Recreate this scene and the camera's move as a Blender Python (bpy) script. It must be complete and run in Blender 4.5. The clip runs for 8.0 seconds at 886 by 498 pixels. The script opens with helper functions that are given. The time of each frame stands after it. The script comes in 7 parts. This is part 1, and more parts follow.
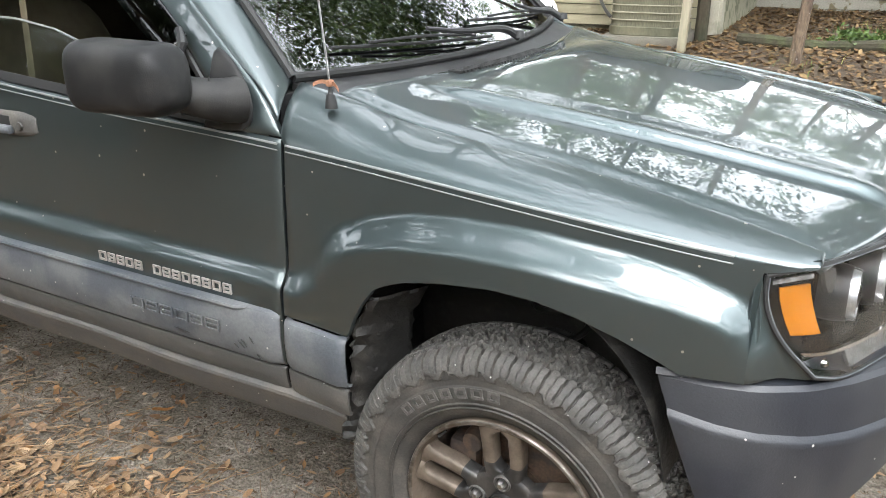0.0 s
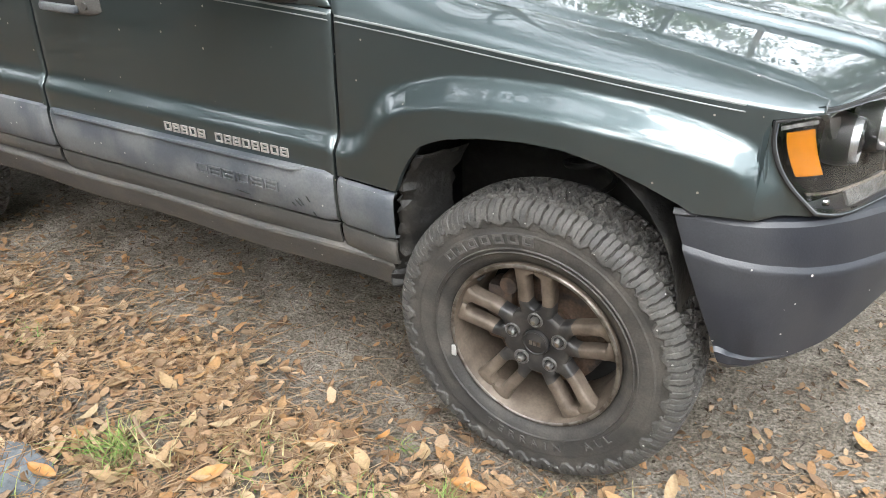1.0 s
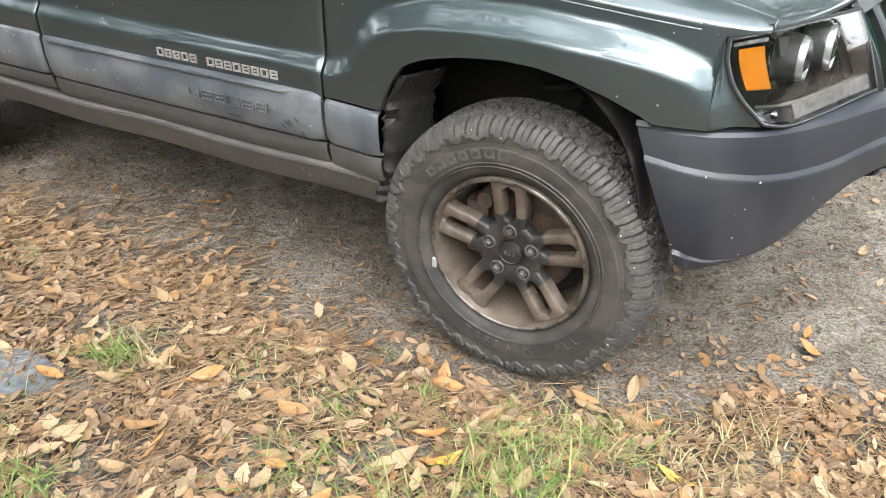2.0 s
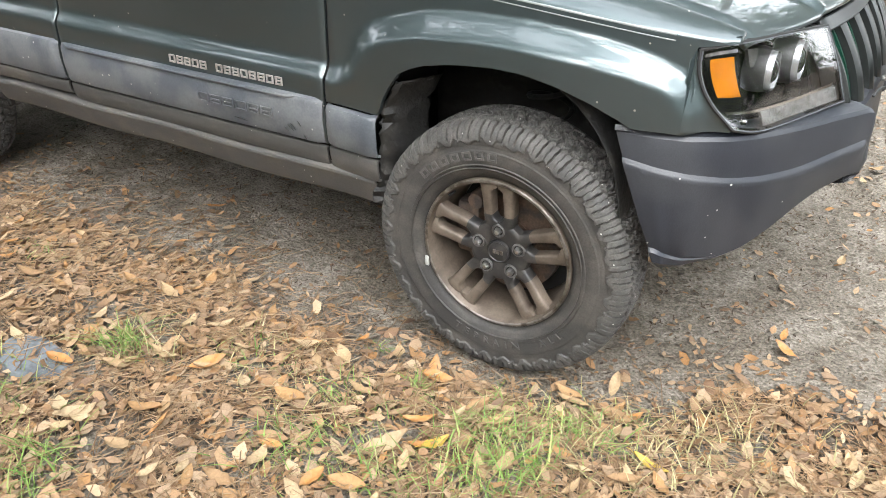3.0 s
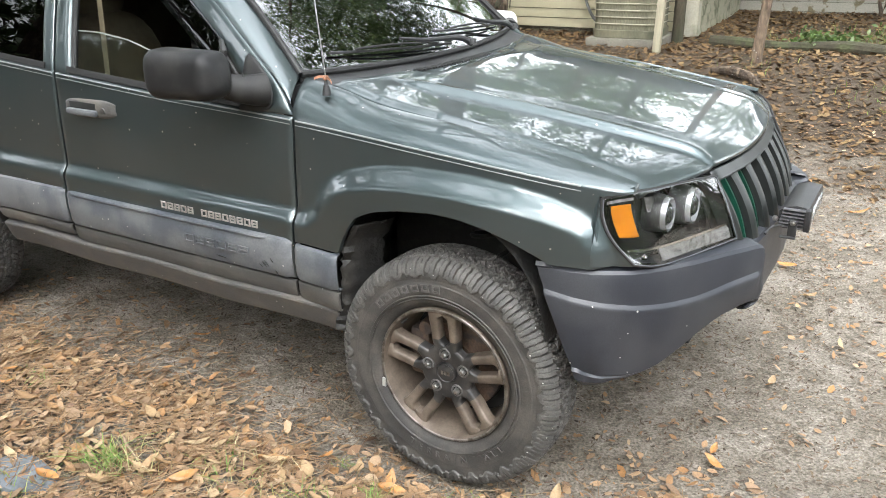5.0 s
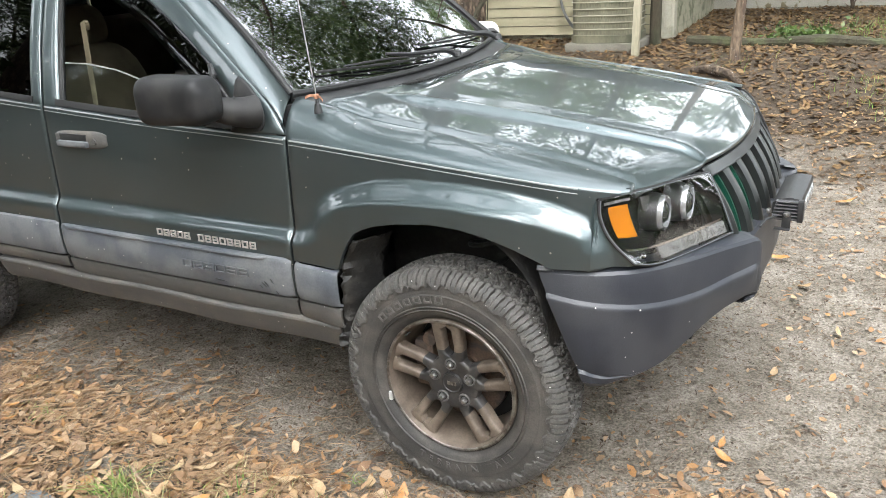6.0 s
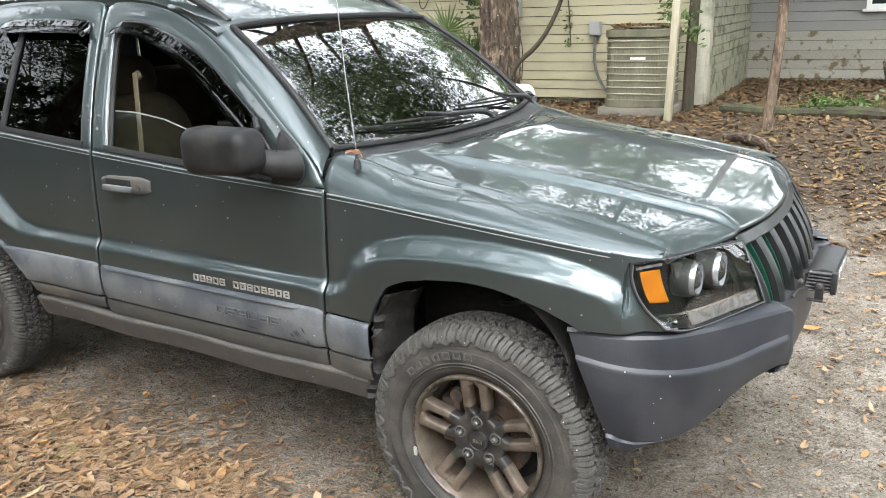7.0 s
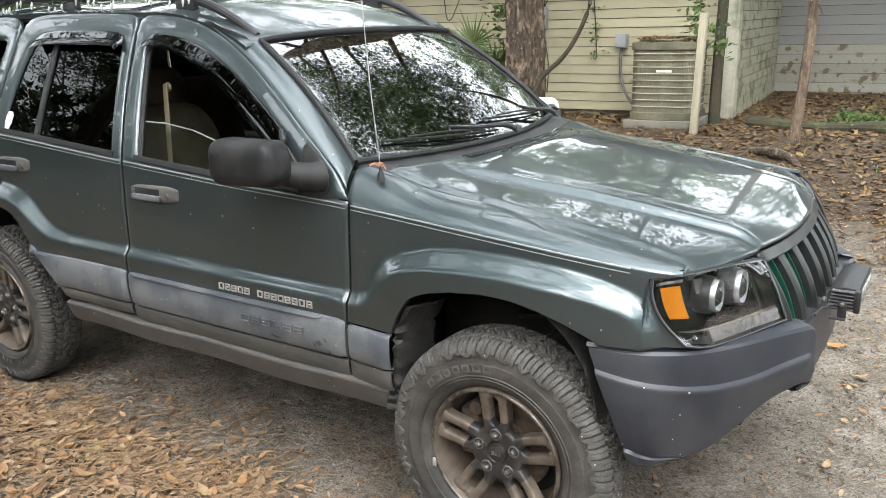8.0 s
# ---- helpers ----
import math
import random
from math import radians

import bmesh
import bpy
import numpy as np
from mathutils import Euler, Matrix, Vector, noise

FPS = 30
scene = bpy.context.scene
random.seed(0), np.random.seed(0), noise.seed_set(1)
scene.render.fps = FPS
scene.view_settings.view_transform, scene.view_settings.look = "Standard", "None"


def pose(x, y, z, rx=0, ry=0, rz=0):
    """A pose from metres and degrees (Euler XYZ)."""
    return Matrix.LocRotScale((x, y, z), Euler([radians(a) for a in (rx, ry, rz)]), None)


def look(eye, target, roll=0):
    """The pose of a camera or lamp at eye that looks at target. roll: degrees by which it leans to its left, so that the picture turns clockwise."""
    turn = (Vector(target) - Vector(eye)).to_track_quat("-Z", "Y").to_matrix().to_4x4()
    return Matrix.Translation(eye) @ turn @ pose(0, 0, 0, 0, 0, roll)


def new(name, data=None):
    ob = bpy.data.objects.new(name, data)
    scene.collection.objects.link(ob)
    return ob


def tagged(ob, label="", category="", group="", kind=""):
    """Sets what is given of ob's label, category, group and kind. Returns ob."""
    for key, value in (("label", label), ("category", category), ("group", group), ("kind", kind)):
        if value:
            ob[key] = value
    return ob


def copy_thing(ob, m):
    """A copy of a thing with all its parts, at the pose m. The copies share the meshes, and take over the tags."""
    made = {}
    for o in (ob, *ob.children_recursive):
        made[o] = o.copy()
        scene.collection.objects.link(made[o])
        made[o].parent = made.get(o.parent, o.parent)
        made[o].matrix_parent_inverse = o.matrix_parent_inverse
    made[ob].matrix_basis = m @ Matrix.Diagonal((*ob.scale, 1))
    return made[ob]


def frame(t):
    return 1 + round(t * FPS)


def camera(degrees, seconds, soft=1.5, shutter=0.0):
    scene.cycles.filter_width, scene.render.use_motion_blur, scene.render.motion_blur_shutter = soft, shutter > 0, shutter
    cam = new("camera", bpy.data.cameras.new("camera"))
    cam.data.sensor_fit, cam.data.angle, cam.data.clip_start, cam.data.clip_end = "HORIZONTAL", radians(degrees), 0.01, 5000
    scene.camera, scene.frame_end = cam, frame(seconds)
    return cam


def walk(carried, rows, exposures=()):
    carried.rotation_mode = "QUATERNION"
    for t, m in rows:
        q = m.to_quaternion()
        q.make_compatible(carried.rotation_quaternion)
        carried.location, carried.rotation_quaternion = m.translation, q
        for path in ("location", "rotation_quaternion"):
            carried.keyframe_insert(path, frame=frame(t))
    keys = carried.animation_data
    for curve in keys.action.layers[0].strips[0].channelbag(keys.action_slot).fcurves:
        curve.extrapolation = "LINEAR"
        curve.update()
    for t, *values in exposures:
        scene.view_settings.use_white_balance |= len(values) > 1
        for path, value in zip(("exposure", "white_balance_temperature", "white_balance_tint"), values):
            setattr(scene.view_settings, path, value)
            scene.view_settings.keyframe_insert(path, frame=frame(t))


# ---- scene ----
cam = camera(57.2, 8.0, 0.5)
PATH = [
    (0, (0.586, -2.108, 1.503), (-0.343, -0.497, 0.767), -0.3),
    (0.5, (0.694, -2.198, 1.51), (-0.236, -0.623, 0.701), -0.6),
    (1, (0.668, -2.289, 1.5), (-0.273, -0.812, 0.533), -2.0),
    (1.5, (0.634, -2.387, 1.466), (-0.227, -0.945, 0.38), -1.4),
    (2, (0.752, -2.442, 1.484), (-0.116, -0.987, 0.422), -1.1),
    (2.2, (0.845, -2.456, 1.486), (-0.038, -0.989, 0.452), -1.0),
    (3.5, (0.848, -2.608, 1.494), (-0.046, -1.121, 0.5), 0.1),
    (4, (0.925, -2.665, 1.576), (0.009, -1.096, 0.74), -0.1),
    (4.5, (1.036, -2.674, 1.597), (0.11, -1.059, 0.867), 0.1),
    (4.7, (1.109, -2.68, 1.616), (0.157, -1.084, 0.876), 0.1),
    (6, (1.085, -2.715, 1.613), (0.143, -1.097, 0.91), -3.7),
    (6.5, (1.09, -2.744, 1.634), (0.129, -1.091, 1.048), -2.8),
    (7, (1.081, -2.746, 1.629), (0.068, -1.119, 1.056), -1.9),
    (7.5, (1.078, -2.755, 1.643), (0.019, -1.153, 1.084), -1.6),
    (8, (1.097, -2.758, 1.645), (0.032, -1.157, 1.096), -1.6),
]
walk(cam, [(t, look(eye, target, roll)) for t, eye, target, roll in PATH], [(0, 3.20), (2.0, 3.27), (4.0, 3.25), (4.7, 3.24), (6.0, 3.22), (6.5, 3.03), (7.0, 3.16), (7.5, 3.11), (8.0, 3.03)])

# ---- world and light ----
world = bpy.data.worlds.new("overcast_sky")
scene.world = world
world.use_nodes = True
_n, _l = world.node_tree.nodes, world.node_tree.links
_sky = _n.new("ShaderNodeTexSky")
_sky.sky_type = "NISHITA"
_sky.sun_disc = False
_sky.sun_elevation, _sky.sun_rotation = radians(49), radians(163)
_sky.air_density, _sky.dust_density, _sky.ozone_density = 1.6, 4.0, 1.0
_hsv = _n.new("ShaderNodeHueSaturation")
_hsv.inputs["Saturation"].default_value = 0.3
_l.new(_sky.outputs[0], _hsv.inputs["Color"])
_cloud = _n.new("ShaderNodeMix")
_cloud.data_type = "RGBA"
_cloud.inputs[0].default_value, _cloud.inputs[7].default_value = 0.65, (4.0, 4.05, 4.1, 1)
_l.new(_hsv.outputs[0], _cloud.inputs[6])
_l.new(_cloud.outputs[2], _n["Background"].inputs["Color"])
_n["Background"].inputs["Strength"].default_value = 0.15
_sun = bpy.data.lights.new("sun", "SUN")
_sun.energy, _sun.angle, _sun.color = 1.25, radians(60), (1.0, 0.98, 0.95)
new("sun", _sun).matrix_world = look((2.5, -8, 9.5), (0, 0, 0))
scene.view_settings.use_white_balance = True
scene.view_settings.white_balance_temperature, scene.view_settings.white_balance_tint = 6250, 9


# ---- materials ----
def mat(name, color=(0.5, 0.5, 0.5), rough=0.5, metal=0.0, vary=0.15, scale=8.0, fine=90.0, bump=0.0, coat=0.0, second=None, mix_at=0.55,
        mix_soft=0.12, island=0.0, objrand=0.0, spec=0.5, rough_vary=0.1, stretch=(1, 1, 1), specks=0.0, speck_scale=60.0):
    """A two-scale surface: broad stains and fine grain in colour, roughness and relief."""
    m = bpy.data.materials.new(name)
    m.use_nodes = True
    n, l = m.node_tree.nodes, m.node_tree.links
    b = n["Principled BSDF"]
    tc = n.new("ShaderNodeTexCoord")
    mp = n.new("ShaderNodeMapping")
    mp.inputs["Scale"].default_value = stretch
    l.new(tc.outputs["Object"], mp.inputs["Vector"])
    broad, grain = n.new("ShaderNodeTexNoise"), n.new("ShaderNodeTexNoise")
    broad.inputs["Scale"].default_value, broad.inputs["Detail"].default_value = scale, 5
    grain.inputs["Scale"].default_value, grain.inputs["Detail"].default_value = fine, 3
    l.new(mp.outputs[0], broad.inputs["Vector"])
    l.new(mp.outputs[0], grain.inputs["Vector"])
    base = n.new("ShaderNodeMix")
    base.data_type = "RGBA"
    base.inputs[6].default_value = (*color, 1)
    base.inputs[7].default_value = (*(second or [c * (1 - vary) for c in color]), 1)
    ramp = n.new("ShaderNodeMapRange")
    ramp.interpolation_type = "SMOOTHSTEP"
    ramp.inputs[1].default_value, ramp.inputs[2].default_value = mix_at - mix_soft, mix_at + mix_soft
    l.new(broad.outputs["Fac"], ramp.inputs[0])
    l.new(ramp.outputs[0], base.inputs[0])
    hsv = n.new("ShaderNodeHueSaturation")
    l.new(base.outputs[2], hsv.inputs["Color"])
    val = n.new("ShaderNodeMapRange")
    val.inputs[1].default_value, val.inputs[2].default_value = 0.25, 0.75
    val.inputs[3].default_value, val.inputs[4].default_value = 1 - vary, 1 + vary
    l.new(grain.outputs["Fac"], val.inputs[0])
    out = val.outputs[0]
    for source, amount in (("island", island), ("object", objrand)):
        if amount:
            if source == "island":
                r = n.new("ShaderNodeNewGeometry").outputs["Random Per Island"]
            else:
                r = n.new("ShaderNodeObjectInfo").outputs["Random"]
            span = n.new("ShaderNodeMapRange")
            span.inputs[3].default_value, span.inputs[4].default_value = 1 - amount, 1 + amount
            l.new(r, span.inputs[0])
            mul = n.new("ShaderNodeMath")
            mul.operation = "MULTIPLY"
            l.new(out, mul.inputs[0])
            l.new(span.outputs[0], mul.inputs[1])
            out = mul.outputs[0]
    l.new(out, hsv.inputs["Value"])
    final = hsv.outputs[0]
    if specks:
        # pale dots of dried dirt and pollen
        dots = n.new("ShaderNodeTexVoronoi")
        dots.inputs["Scale"].default_value = speck_scale
        l.new(tc.outputs["Object"], dots.inputs["Vector"])
        pick = n.new("ShaderNodeSeparateColor")
        l.new(dots.outputs["Color"], pick.inputs[0])
        size = n.new("ShaderNodeMapRange")
        size.inputs[1].default_value, size.inputs[2].default_value = 1 - specks, 1.0
        size.inputs[3].default_value, size.inputs[4].default_value = 0.0, 0.20
        l.new(pick.outputs[0], size.inputs[0])
        inside = n.new("ShaderNodeMath")
        inside.operation = "LESS_THAN"
        l.new(dots.outputs["Distance"], inside.inputs[0])
        l.new(size.outputs[0], inside.inputs[1])
        spot = n.new("ShaderNodeMix")
        spot.data_type = "RGBA"
        spot.inputs[7].default_value = (0.42, 0.41, 0.38, 1)
        l.new(inside.outputs[0], spot.inputs[0])
        l.new(final, spot.inputs[6])
        final = spot.outputs[2]
    l.new(final, b.inputs["Base Color"])
    rr = n.new("ShaderNodeMapRange")
    rr.inputs[3].default_value, rr.inputs[4].default_value = max(rough - rough_vary, 0.02), min(rough + rough_vary, 1)
    l.new(broad.outputs["Fac"], rr.inputs[0])
    l.new(rr.outputs[0], b.inputs["Roughness"])
    b.inputs["Metallic"].default_value = metal
    b.inputs["Specular IOR Level"].default_value = spec
    b.inputs["Coat Weight"].default_value, b.inputs["Coat Roughness"].default_value = coat, 0.012
    if bump:
        bp = n.new("ShaderNodeBump")
        bp.inputs["Strength"].default_value, bp.inputs["Distance"].default_value = 1.0, bump
        l.new(grain.outputs["Fac"], bp.inputs["Height"])
        l.new(bp.outputs[0], b.inputs["Normal"])
    return m


def many_colours(name, colours, rough=0.7, bump=0.0, fine=60, by="island", spec=0.3):
    """Pieces that each take one of several colours by chance."""
    m = mat(name, colours[0], rough, vary=0.18, fine=fine, bump=bump, spec=spec)
    n, l = m.node_tree.nodes, m.node_tree.links
    ramp = n.new("ShaderNodeValToRGB")
    ramp.color_ramp.interpolation = "LINEAR"
    while len(ramp.color_ramp.elements) < len(colours):
        ramp.color_ramp.elements.new(0.5)
    for i, c in enumerate(colours):
        ramp.color_ramp.elements[i].position = i / (len(colours) - 1)
        ramp.color_ramp.elements[i].color = (*c, 1)
    src = n.new("ShaderNodeNewGeometry").outputs["Random Per Island"] if by == "island" else n.new("ShaderNodeObjectInfo").outputs["Random"]
    l.new(src, ramp.inputs[0])
    hsv = [x for x in n if x.bl_idname == "ShaderNodeHueSaturation"][0]
    l.new(ramp.outputs[0], hsv.inputs["Color"])
    return m


def glass(name, tint=(0.8, 0.85, 0.82), gloss=0.04, rough=0.0):
    m = bpy.data.materials.new(name)
    m.use_nodes = True
    n, l = m.node_tree.nodes, m.node_tree.links
    n.remove(n["Principled BSDF"])
    tr, gl, lw, mx = (n.new("ShaderNode" + k) for k in ("BsdfTransparent", "BsdfGlossy", "LayerWeight", "MixShader"))
    tr.inputs[0].default_value = (*tint, 1)
    gl.inputs["Roughness"].default_value = rough
    lw.inputs[0].default_value = 0.5
    power, fit = n.new("ShaderNodeMath"), n.new("ShaderNodeMapRange")
    power.operation, power.inputs[1].default_value = "POWER", 5.0
    fit.inputs[3].default_value, fit.inputs[4].default_value = gloss, 1.0
    l.new(lw.outputs["Facing"], power.inputs[0])
    l.new(power.outputs[0], fit.inputs[0])
    l.new(fit.outputs[0], mx.inputs[0])
    l.new(tr.outputs[0], mx.inputs[1])
    l.new(gl.outputs[0], mx.inputs[2])
    l.new(mx.outputs[0], n["Material Output"].inputs[0])
    return m


PAINT = mat("green_grey_metallic_paint", (0.076, 0.098, 0.102), 0.43, metal=0.85, vary=0.06, scale=2.5, fine=900, coat=1.0, rough_vary=0.05,
            second=(0.083, 0.102, 0.105), spec=0.3, specks=0.06, speck_scale=60)
PAINT.node_tree.nodes["Principled BSDF"].inputs["Coat IOR"].default_value = 1.55
CLAD = mat("faded_grey_plastic_cladding", (0.066, 0.074, 0.085), 0.5, vary=0.14, scale=7, fine=160, second=(0.125, 0.130, 0.134), mix_at=0.52, mix_soft=0.12, bump=0.0006, specks=0.12)
CLAD_DARK = mat("dark_grey_plastic", (0.058, 0.056, 0.053), 0.6, vary=0.16, scale=6, fine=220, second=(0.098, 0.088, 0.076), bump=0.0005, specks=0.12)
SILL = mat("dusty_brown_grey_sill_plastic", (0.071, 0.069, 0.066), 0.6, vary=0.18, scale=9, fine=180, second=(0.107, 0.096, 0.083), mix_soft=0.16, bump=0.0008, specks=0.14)
BUMPER = mat("charcoal_bumper_plastic", (0.021, 0.0235, 0.030), 0.42, vary=0.10, scale=5, fine=260, second=(0.034, 0.036, 0.041), bump=0.0004, specks=0.06)
BLACK = mat("black_plastic", (0.018, 0.018, 0.019), 0.45, vary=0.15, scale=12, fine=200, second=(0.03, 0.03, 0.03), bump=0.0003)
MIRROR_BLACK = mat("weathered_black_mirror_plastic", (0.012, 0.012, 0.0125), 0.55, spec=0.3, vary=0.15, scale=9, fine=350, second=(0.030, 0.029, 0.028), bump=0.0003)
RUBBER_WORN = mat("dusty_raised_rubber", (0.088, 0.083, 0.077), 0.75, vary=0.25, scale=30, fine=220, second=(0.045, 0.043, 0.041), bump=0.0008)
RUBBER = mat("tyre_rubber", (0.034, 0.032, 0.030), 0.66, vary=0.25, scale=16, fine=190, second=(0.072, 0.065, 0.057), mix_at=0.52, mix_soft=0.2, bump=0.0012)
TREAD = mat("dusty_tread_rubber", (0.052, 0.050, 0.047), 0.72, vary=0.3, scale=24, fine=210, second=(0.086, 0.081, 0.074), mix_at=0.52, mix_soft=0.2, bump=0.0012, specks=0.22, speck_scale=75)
SEAL = mat("black_rubber_seal", (0.012, 0.012, 0.012), 0.6, vary=0.1)
# near-black colour that puts the shade of gaps and hollows into their surfaces
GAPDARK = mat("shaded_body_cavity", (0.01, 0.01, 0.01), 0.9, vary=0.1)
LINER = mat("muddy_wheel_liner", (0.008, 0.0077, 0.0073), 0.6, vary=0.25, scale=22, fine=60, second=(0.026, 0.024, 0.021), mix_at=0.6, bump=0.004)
ALLOY = mat("dusty_alloy", (0.150, 0.119, 0.092), 0.6, metal=0.2, vary=0.15, scale=14, fine=140, second=(0.075, 0.057, 0.043), mix_at=0.5, mix_soft=0.2)
HUB = mat("black_painted_hub", (0.020, 0.0195, 0.0195), 0.45, vary=0.2, scale=30, fine=200, second=(0.042, 0.038, 0.035))
CHROME = mat("chrome", (0.75, 0.75, 0.76), 0.12, metal=1.0, vary=0.06, scale=20)
STEEL = mat("lug_steel", (0.42, 0.41, 0.40), 0.35, metal=1.0, vary=0.15, scale=60)
RUST = mat("rusty_brake_iron", (0.10, 0.065, 0.045), 0.75, metal=0.3, vary=0.3, scale=25, fine=150, second=(0.05, 0.04, 0.035), bump=0.001)
BADGE = mat("satin_silver_badge", (0.34, 0.33, 0.31), 0.35, metal=0.25, vary=0.06)
SILVER = mat("silver_pinstripe", (0.26, 0.28, 0.275), 0.4, metal=0.3, vary=0.06)
AMBER = mat("amber_reflector", (0.54, 0.190, 0.010), 0.15, vary=0.08, scale=40, fine=600, bump=0.0006, coat=0.6)
TAN = mat("tan_seat_cloth", (0.15, 0.125, 0.08), 0.9, vary=0.12, scale=10, fine=500, second=(0.11, 0.09, 0.06))
TRIM = mat("tan_interior_plastic", (0.24, 0.21, 0.17), 0.7, vary=0.1)
DARKTRIM = mat("dark_interior_trim", (0.02, 0.02, 0.02), 0.8, vary=0.1)
GREEN = mat("green_grille_paint", (0.004, 0.040, 0.024), 0.35, vary=0.1, coat=0.5)
GLASS = glass("clear_glass", (0.88, 0.92, 0.90), 0.015)
WINDSCREEN = glass("windscreen_glass", (0.20, 0.235, 0.22), 0.30)
TINTED = glass("dark_tinted_glass", (0.022, 0.022, 0.022), 0.035)
LENS = glass("headlamp_lens", (0.96, 0.96, 0.96), 0.08)
VISOR = glass("smoked_acrylic", (0.05, 0.05, 0.055), 0.05, 0.02)


# ---- mesh helpers ----
def mk(name, geo, material, parent=None, label="", angle=35):
    """One mesh object of (points, faces), smooth but for its sharp edges."""
    V, F = geo
    me = bpy.data.meshes.new(name)
    me.from_pydata([tuple(map(float, v)) for v in V], [], [tuple(int(i) for i in f) for f in F])
    me.validate()
    me.polygons.foreach_set("use_smooth", [True] * len(me.polygons))
    me.set_sharp_from_angle(angle=radians(angle))
    me.materials.append(material)
    ob = new(name, me)
    if parent:
        ob.parent = parent
    if label:
        ob["label"] = label
    return ob


def join(*geos):
    V, F = [], []
    for v, f in geos:
        k = len(V)
        V += [tuple(p) for p in v]
        F += [tuple(i + k for i in q) for q in f]
    return V, F


def flip(geo):
    """The mirror image across the car's middle."""
    return [(x, -y, z) for x, y, z in geo[0]], [tuple(reversed(f)) for f in geo[1]]


def moved(geo, m):
    return [tuple(m @ Vector(v)) for v in geo[0]], geo[1]


def box(x0, x1, y0, y1, z0, z1, bev=0.0):
    bm = bmesh.new()
    bmesh.ops.create_cube(bm, size=1)
    for v in bm.verts:
        v.co = Vector(((x0 + x1) / 2 + v.co.x * (x1 - x0), (y0 + y1) / 2 + v.co.y * (y1 - y0), (z0 + z1) / 2 + v.co.z * (z1 - z0)))
    if bev:
        bmesh.ops.bevel(bm, geom=bm.edges[:], offset=bev, segments=2, affect="EDGES", profile=0.5)
    return from_bm(bm)


def from_bm(bm):
    bm.verts.index_update()
    geo = [tuple(v.co) for v in bm.verts], [tuple(v.index for v in f.verts) for f in bm.faces]
    bm.free()
    return geo


def grid(P, closed=False):
    P = np.asarray(P, float)
    n, m = P.shape[:2]
    F = [(i * m + j, ((i + 1) % n) * m + j, ((i + 1) % n) * m + j + 1, i * m + j + 1) for i in range(n if closed else n - 1) for j in range(m - 1)]
    return [tuple(p) for p in P.reshape(-1, 3)], F


def normals(P):
    a, b = np.gradient(P, axis=0), np.gradient(P, axis=1)
    N = np.cross(a, b)
    return N / np.maximum(np.linalg.norm(N, axis=2, keepdims=True), 1e-9)


def sheet(P, out, thick=0.012, lip=0.004, plain=()):
    """A panel of some thickness over a grid of points, with its rim rolled in. out: the way it faces; plain: edges (0 to 3) that run on without a rolled rim."""
    P = np.asarray(P, float)
    for ax in (0, 1):
        P = np.swapaxes(P, 0, ax) if ax else P
        d0, d1 = P[1] - P[0], P[-2] - P[-1]
        k0 = np.minimum(0.45, 0.006 / np.maximum(np.linalg.norm(d0, axis=1), 1e-6))[:, None]
        k1 = np.minimum(0.45, 0.006 / np.maximum(np.linalg.norm(d1, axis=1), 1e-6))[:, None]
        P = np.concatenate([P[:1], (P[0] + d0 * k0)[None], P[1:-1], (P[-1] + d1 * k1)[None], P[-1:]])
        P = np.swapaxes(P, 0, ax) if ax else P
    N = normals(P)
    plain = set(plain)
    if (N * np.asarray(out, float)).sum(axis=2).mean() < 0:
        P, N = P[::-1], -N[::-1]
        plain = {{0: 1, 1: 0}.get(e, e) for e in plain}
    n, m = P.shape[:2]
    top = P.copy()
    edge = np.zeros((n, m, 1))
    edge[0], edge[-1], edge[:, 0], edge[:, -1] = 1, 1, 1, 1
    for e in plain:
        edge[(0, -1)[e] if e < 2 else slice(None), slice(None) if e < 2 else (0, -1)[e - 2]] = 0
    top = top - N * lip * edge
    low = P - N * thick
    V = [tuple(p) for p in top.reshape(-1, 3)] + [tuple(p) for p in low.reshape(-1, 3)]
    F = [(i * m + j, (i + 1) * m + j, (i + 1) * m + j + 1, i * m + j + 1) for i in range(n - 1) for j in range(m - 1)]
    F += [tuple(k + n * m for k in reversed(f)) for f in F]
    rim = [j for j in range(m)] + [i * m + m - 1 for i in range(1, n)] + [(n - 1) * m + j for j in range(m - 2, -1, -1)] + [i * m for i in range(n - 2, 0, -1)]
    for a, b in zip(rim, rim[1:] + rim[:1]):
        F.append((a, b, b + n * m, a + n * m))
    return V, F


def tube(path, r, sides=8, caps=True):
    """A round bar along a path; r: one radius or one for each point."""
    pts = [Vector(p) for p in path]
    rs = r if hasattr(r, "__len__") else [r] * len(pts)
    V, F = [], []
    ref = Vector((0, 0, 1))
    for i, p in enumerate(pts):
        t = (pts[min(i + 1, len(pts) - 1)] - pts[max(i - 1, 0)]).normalized()
        a = t.cross(ref if abs(t.dot(ref)) < 0.95 else Vector((1, 0, 0))).normalized()
        b = t.cross(a)
        V += [tuple(p + rs[i] * (a * math.cos(2 * math.pi * k / sides) + b * math.sin(2 * math.pi * k / sides))) for k in range(sides)]
    for i in range(len(pts) - 1):
        F += [(i * sides + k, i * sides + (k + 1) % sides, (i + 1) * sides + (k + 1) % sides, (i + 1) * sides + k) for k in range(sides)]
    if caps:
        F += [tuple(range(sides)), tuple(reversed(range((len(pts) - 1) * sides, len(pts) * sides)))]
    return V, F


